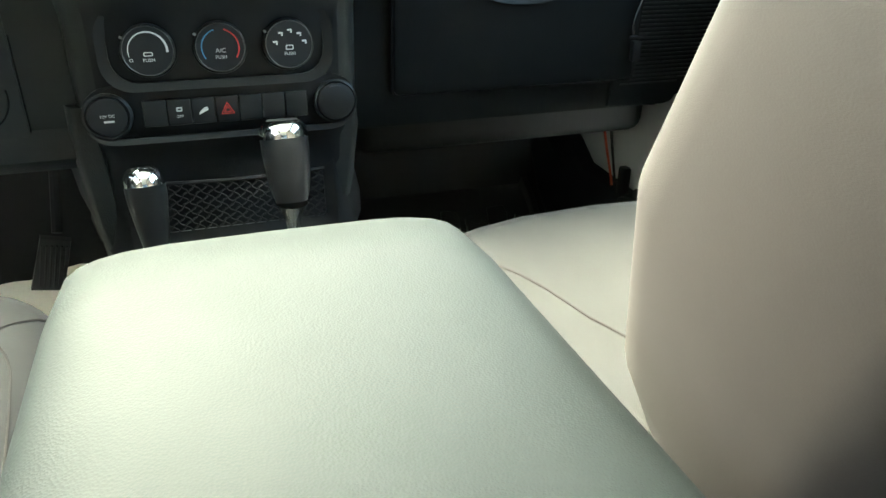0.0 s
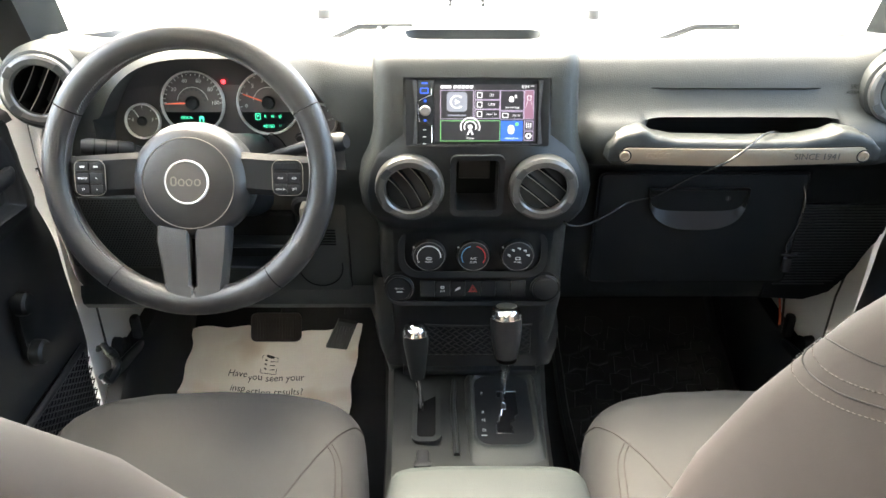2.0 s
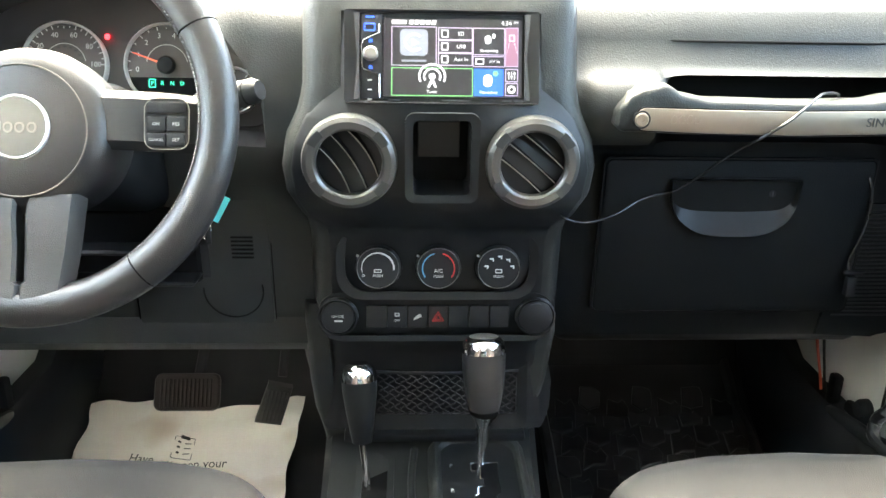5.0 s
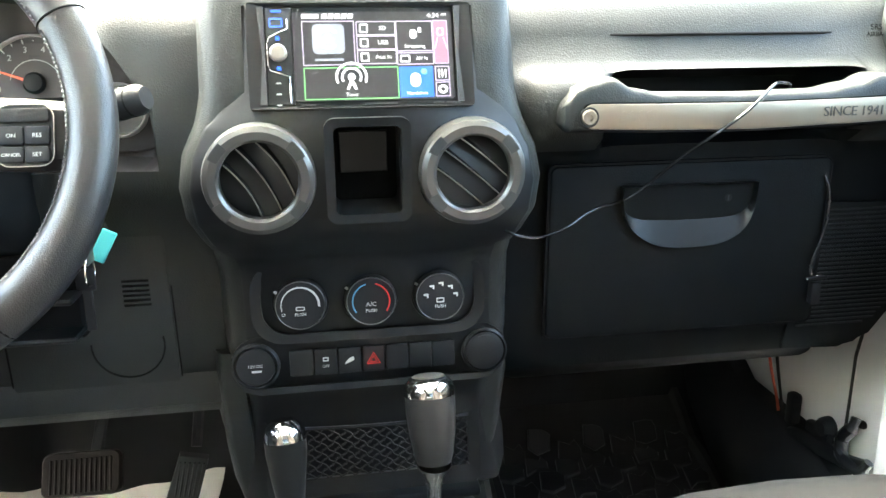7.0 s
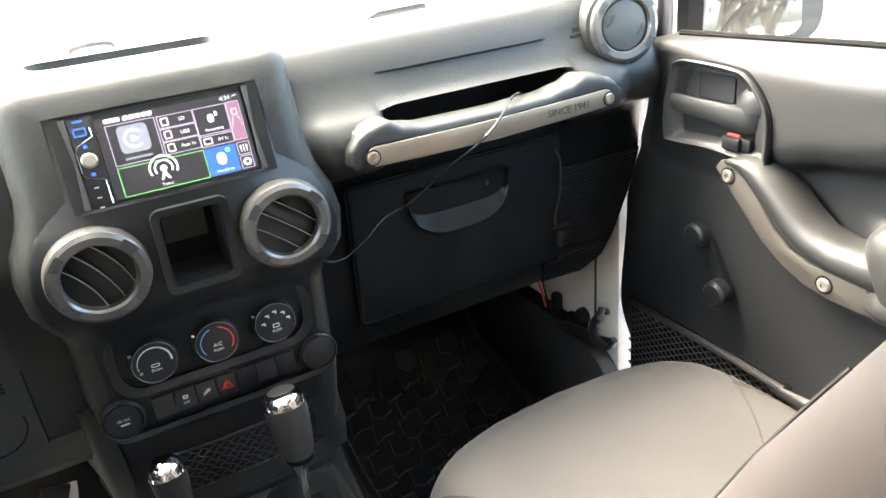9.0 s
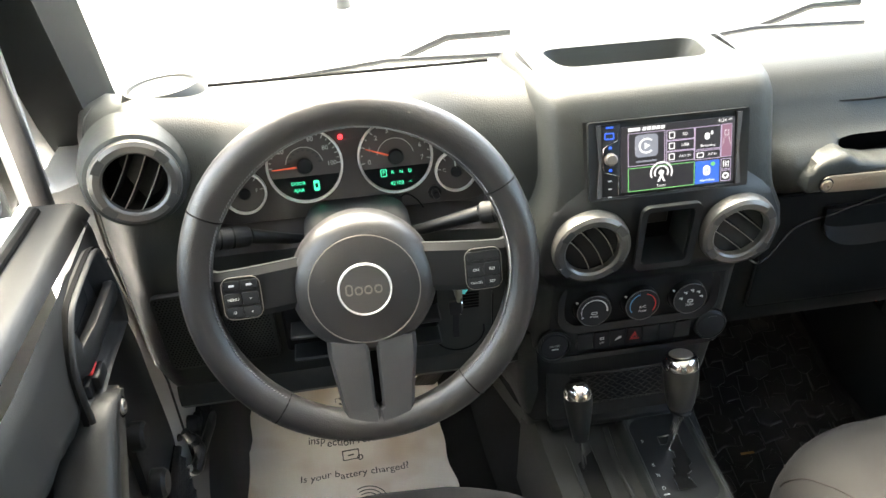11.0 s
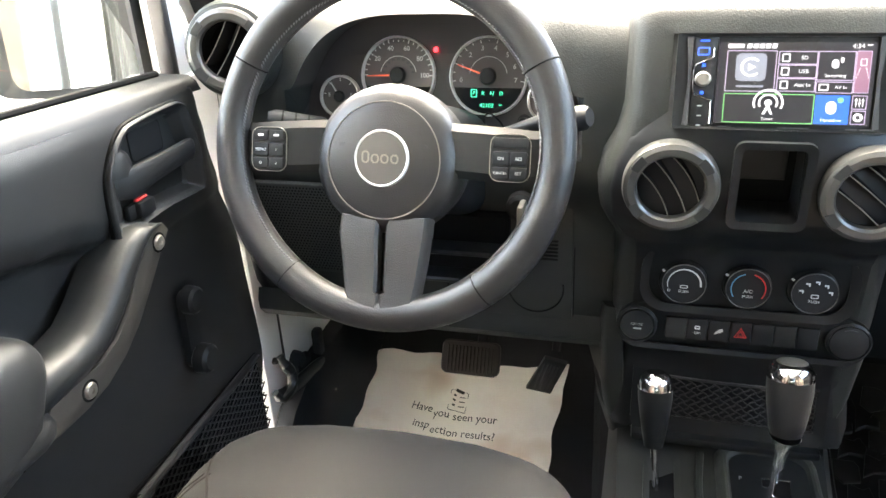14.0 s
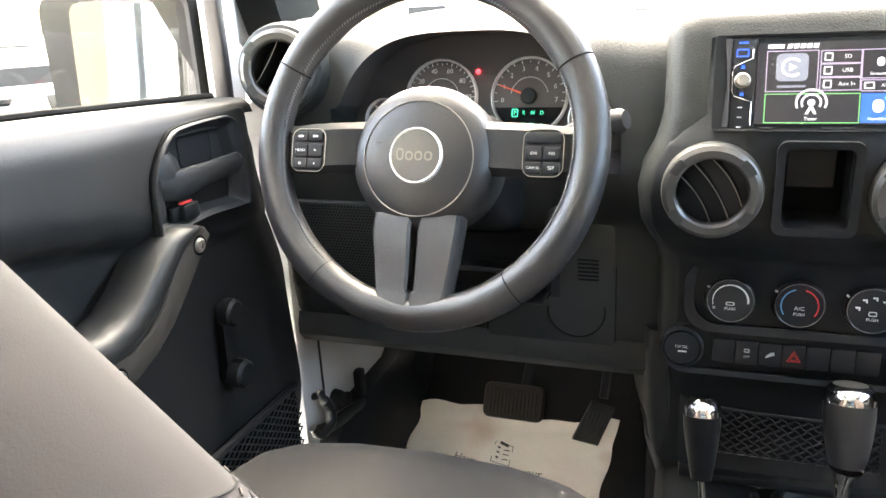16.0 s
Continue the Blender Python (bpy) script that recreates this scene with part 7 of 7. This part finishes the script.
def build_hood():
    h = thing("hood", "white painted hood ahead of the windscreen", "hood")
    rows = []
    for y, z, w in ((1.30, 1.02, 0.70), (1.36, 1.03, 0.69), (1.6, 1.03, 0.66), (2.0, 1.01, 0.62), (2.35, 0.97, 0.58), (2.45, 0.90, 0.57)):
        rows.append([(-w, y, z - 0.12), (-w + 0.01, y, z - 0.03), (-w + 0.06, y, z), (-0.30, y, z + 0.012), (-0.26, y, z + 0.03), (0, y, z + 0.034), (0.26, y, z + 0.03), (0.30, y, z + 0.012), (w - 0.06, y, z), (w - 0.01, y, z - 0.03), (w, y, z - 0.12)])
    part("panel", loft(rows, closed=False), WHITE, h, sharp=50)
    part("cowl", loft([[(x, 1.16, 1.075), (x, 1.20, 1.07), (x, 1.32, 1.03), (x, 1.32, 1.0), (x, 1.16, 1.0)] for x in (-0.75, 0.75)]), WHITE, h, "white cowl")
    for s in (1, -1):
        part("bump_stop", lathe([(0.017, 0), (0.018, 0.02), (0.015, 0.032), (0, 0.034)], 18, T(s * 0.345, 1.80, 1.022)), RUBBER, h, "round rubber stop")
        part("fender", loft([[(s * 0.66, y, z - 0.1), (s * 0.66, y, z), (s * 0.90, y, z - 0.02), (s * 0.92, y, z - 0.25)] for y, z in ((1.25, 0.78), (1.5, 0.86), (2.2, 0.86), (2.5, 0.75))]), WHITE, h, "white fender")
    part("hood_loop", tube(smooth_path([(-0.02, 1.86, 1.04), (-0.015, 1.86, 1.07), (0.06, 1.86, 1.07), (0.065, 1.86, 1.04)], 14), 0.006, 8), DARK, h)
    for x0, x1 in ((-0.50, -0.10), (0.12, 0.50)):
        w = thing("wiper", "black windscreen wiper resting at the glass foot", "wiper", "wipers")
        part("arm", tube([(x0 + 0.22, 1.26, 1.085), (x0 + 0.3, 1.232, 1.125), (x1 - 0.0, 1.222, 1.128)], 0.006, 6), DARK, w)
        part("blade", tube([(x0, 1.20, 1.09), ((x0 + x1) / 2, 1.205, 1.105), (x1, 1.20, 1.10)], 0.005, 6), RUBBER, w)


build_hood()


def build_tree(x, y, h, seed):
    t = thing("tree", "bare-limbed tree with sparse leaves behind the car", "tree", "trees")
    rnd = random.Random(seed)
    limbs, tips = bmesh.new(), []

    def grow(p, d, l, r, n):
        nonlocal limbs
        q = p + d * l
        limbs = merge(limbs, tube([p, p + d * l * 0.5 + Vector((rnd.uniform(-1, 1), rnd.uniform(-1, 1), 0)) * l * 0.05, q], [r, r * 0.85, r * 0.65], 6))
        if n == 0:
            tips.append(q)
            return
        for _ in range(3):
            e = (d + Vector((rnd.uniform(-1, 1), rnd.uniform(-1, 1), rnd.uniform(-0.3, 0.6))) * 0.75).normalized()
            grow(q, e, l * rnd.uniform(0.75, 1.05), r * 0.62, n - 1)
    grow(Vector((x, y, -0.25)), Vector((0, 0, 1)), h * 0.13, h * 0.028, 4)
    part("trunk", limbs, BARK, t)
    lv = bmesh.new()
    for q in tips:
        for _ in range(14):
            o = q + Vector((rnd.gauss(0, 0.35), rnd.gauss(0, 0.35), rnd.gauss(0, 0.3)))
            e = Euler((rnd.uniform(0, 6), rnd.uniform(0, 6), rnd.uniform(0, 6))).to_matrix()
            vs = [lv.verts.new(o + e @ Vector(c)) for c in ((-0.05, 0, 0), (0, -0.1, 0.01), (0.05, 0, 0), (0, 0.1, 0.01))]
            lv.faces.new(vs)
    part("crown", lv, LEAF, t)


build_tree(5.6, -15.0, 7.0, 3)
build_tree(7.4, -18.5, 8.0, 5)
build_tree(4.9, -19.0, 7.5, 8)
build_tree(4.3, -12.5, 6.0, 11)
build_tree(6.9, -14.0, 6.5, 14)


def build_car(x, y, rot):
    c = thing("parked_car", "white pickup truck parked across the lot", "car")
    M = T(x, y, -0.25) @ Matrix.Rotation(radians(rot), 4, "Z")
    body = [[(-2.6, 0.5), (-2.6, 1.05), (-0.9, 1.1), (-0.5, 1.1), (0.9, 1.12), (2.4, 1.05), (2.6, 0.9), (2.6, 0.45)]]
    part("body", moved(loft([[(a, w, b) for a, b in body[0]] for w in (-0.95, 0.95)]), M), WHITE, c)
    cab = [(-0.8, 1.08), (-0.6, 1.75), (0.5, 1.78), (1.2, 1.12)]
    part("cab", moved(loft([[(a, w, b) for a, b in cab] for w in (-0.85, 0.85)]), M), WHITE, c)
    for w in (-0.86, 0.86):
        part("window", moved(rbox(1.2, 0.02, 0.45, 0.01, 1, T(0.1, w, 1.42)), M), DARK, c)
    part("windscreen", moved(rbox(0.03, 1.5, 0.7, 0.01, 1, T(0.9, 0, 1.45) @ Matrix.Rotation(radians(-47), 4, "Y")), M), DARK, c)
    part("grille", moved(rbox(0.04, 1.3, 0.3, 0.02, 1, T(2.6, 0, 0.78)), M), DARK, c)
    for a in (-1.7, 1.7):
        for w in (-0.85, 0.85):
            part("wheel", moved(lathe([(0, 0.12), (0.2, 0.12), (0.22, 0.1), (0.36, 0.11), (0.38, 0.05), (0.38, -0.12), (0, -0.12)], 24, T(a, w, 0.38) @ Matrix.Rotation(radians(90), 4, "X")), M), RUBBER, c)


build_car(-13.0, 10.5, -25)

build_car(-9.0, 24.0, 10)
build_car(-2.0, 26.0, -80)
build_car(-17.0, 22.0, 70)


def build_shop():
    b = thing("low_building", "tan walled building with white columns behind the car", "building")
    part("wall", rbox(16, 0.4, 8.0, 0.02, 1, T(-9.75, -14.0, 3.75)), mk("tan_stucco", (0.11, 0.092, 0.072), 0.9, grain=0.4, grain_scale=30, stain=0.12, stain_scale=0.8), b, "tan stucco wall")
    # Unseen slab, added to keep sun off the wall in the mirror.
    part("shade_slab", rbox(20, 9.0, 0.3, 0.02, 1, T(-9.0, -9.6, 6.9)), WHITE, b, "added unseen slab that shades the wall")
    part("column", rbox(0.46, 0.5, 8.0, 0.02, 1, T(-1.53, -13.9, 3.75)), WHITE, b, "white column")
    part("downpipe", rbox(0.16, 0.3, 8.0, 0.02, 1, T(-1.19, -13.95, 3.75)), DARK, b, "dark downpipe")
    part("column", rbox(0.30, 0.5, 8.0, 0.02, 1, T(-0.94, -13.9, 3.75)), WHITE, b, "white column")


build_shop()
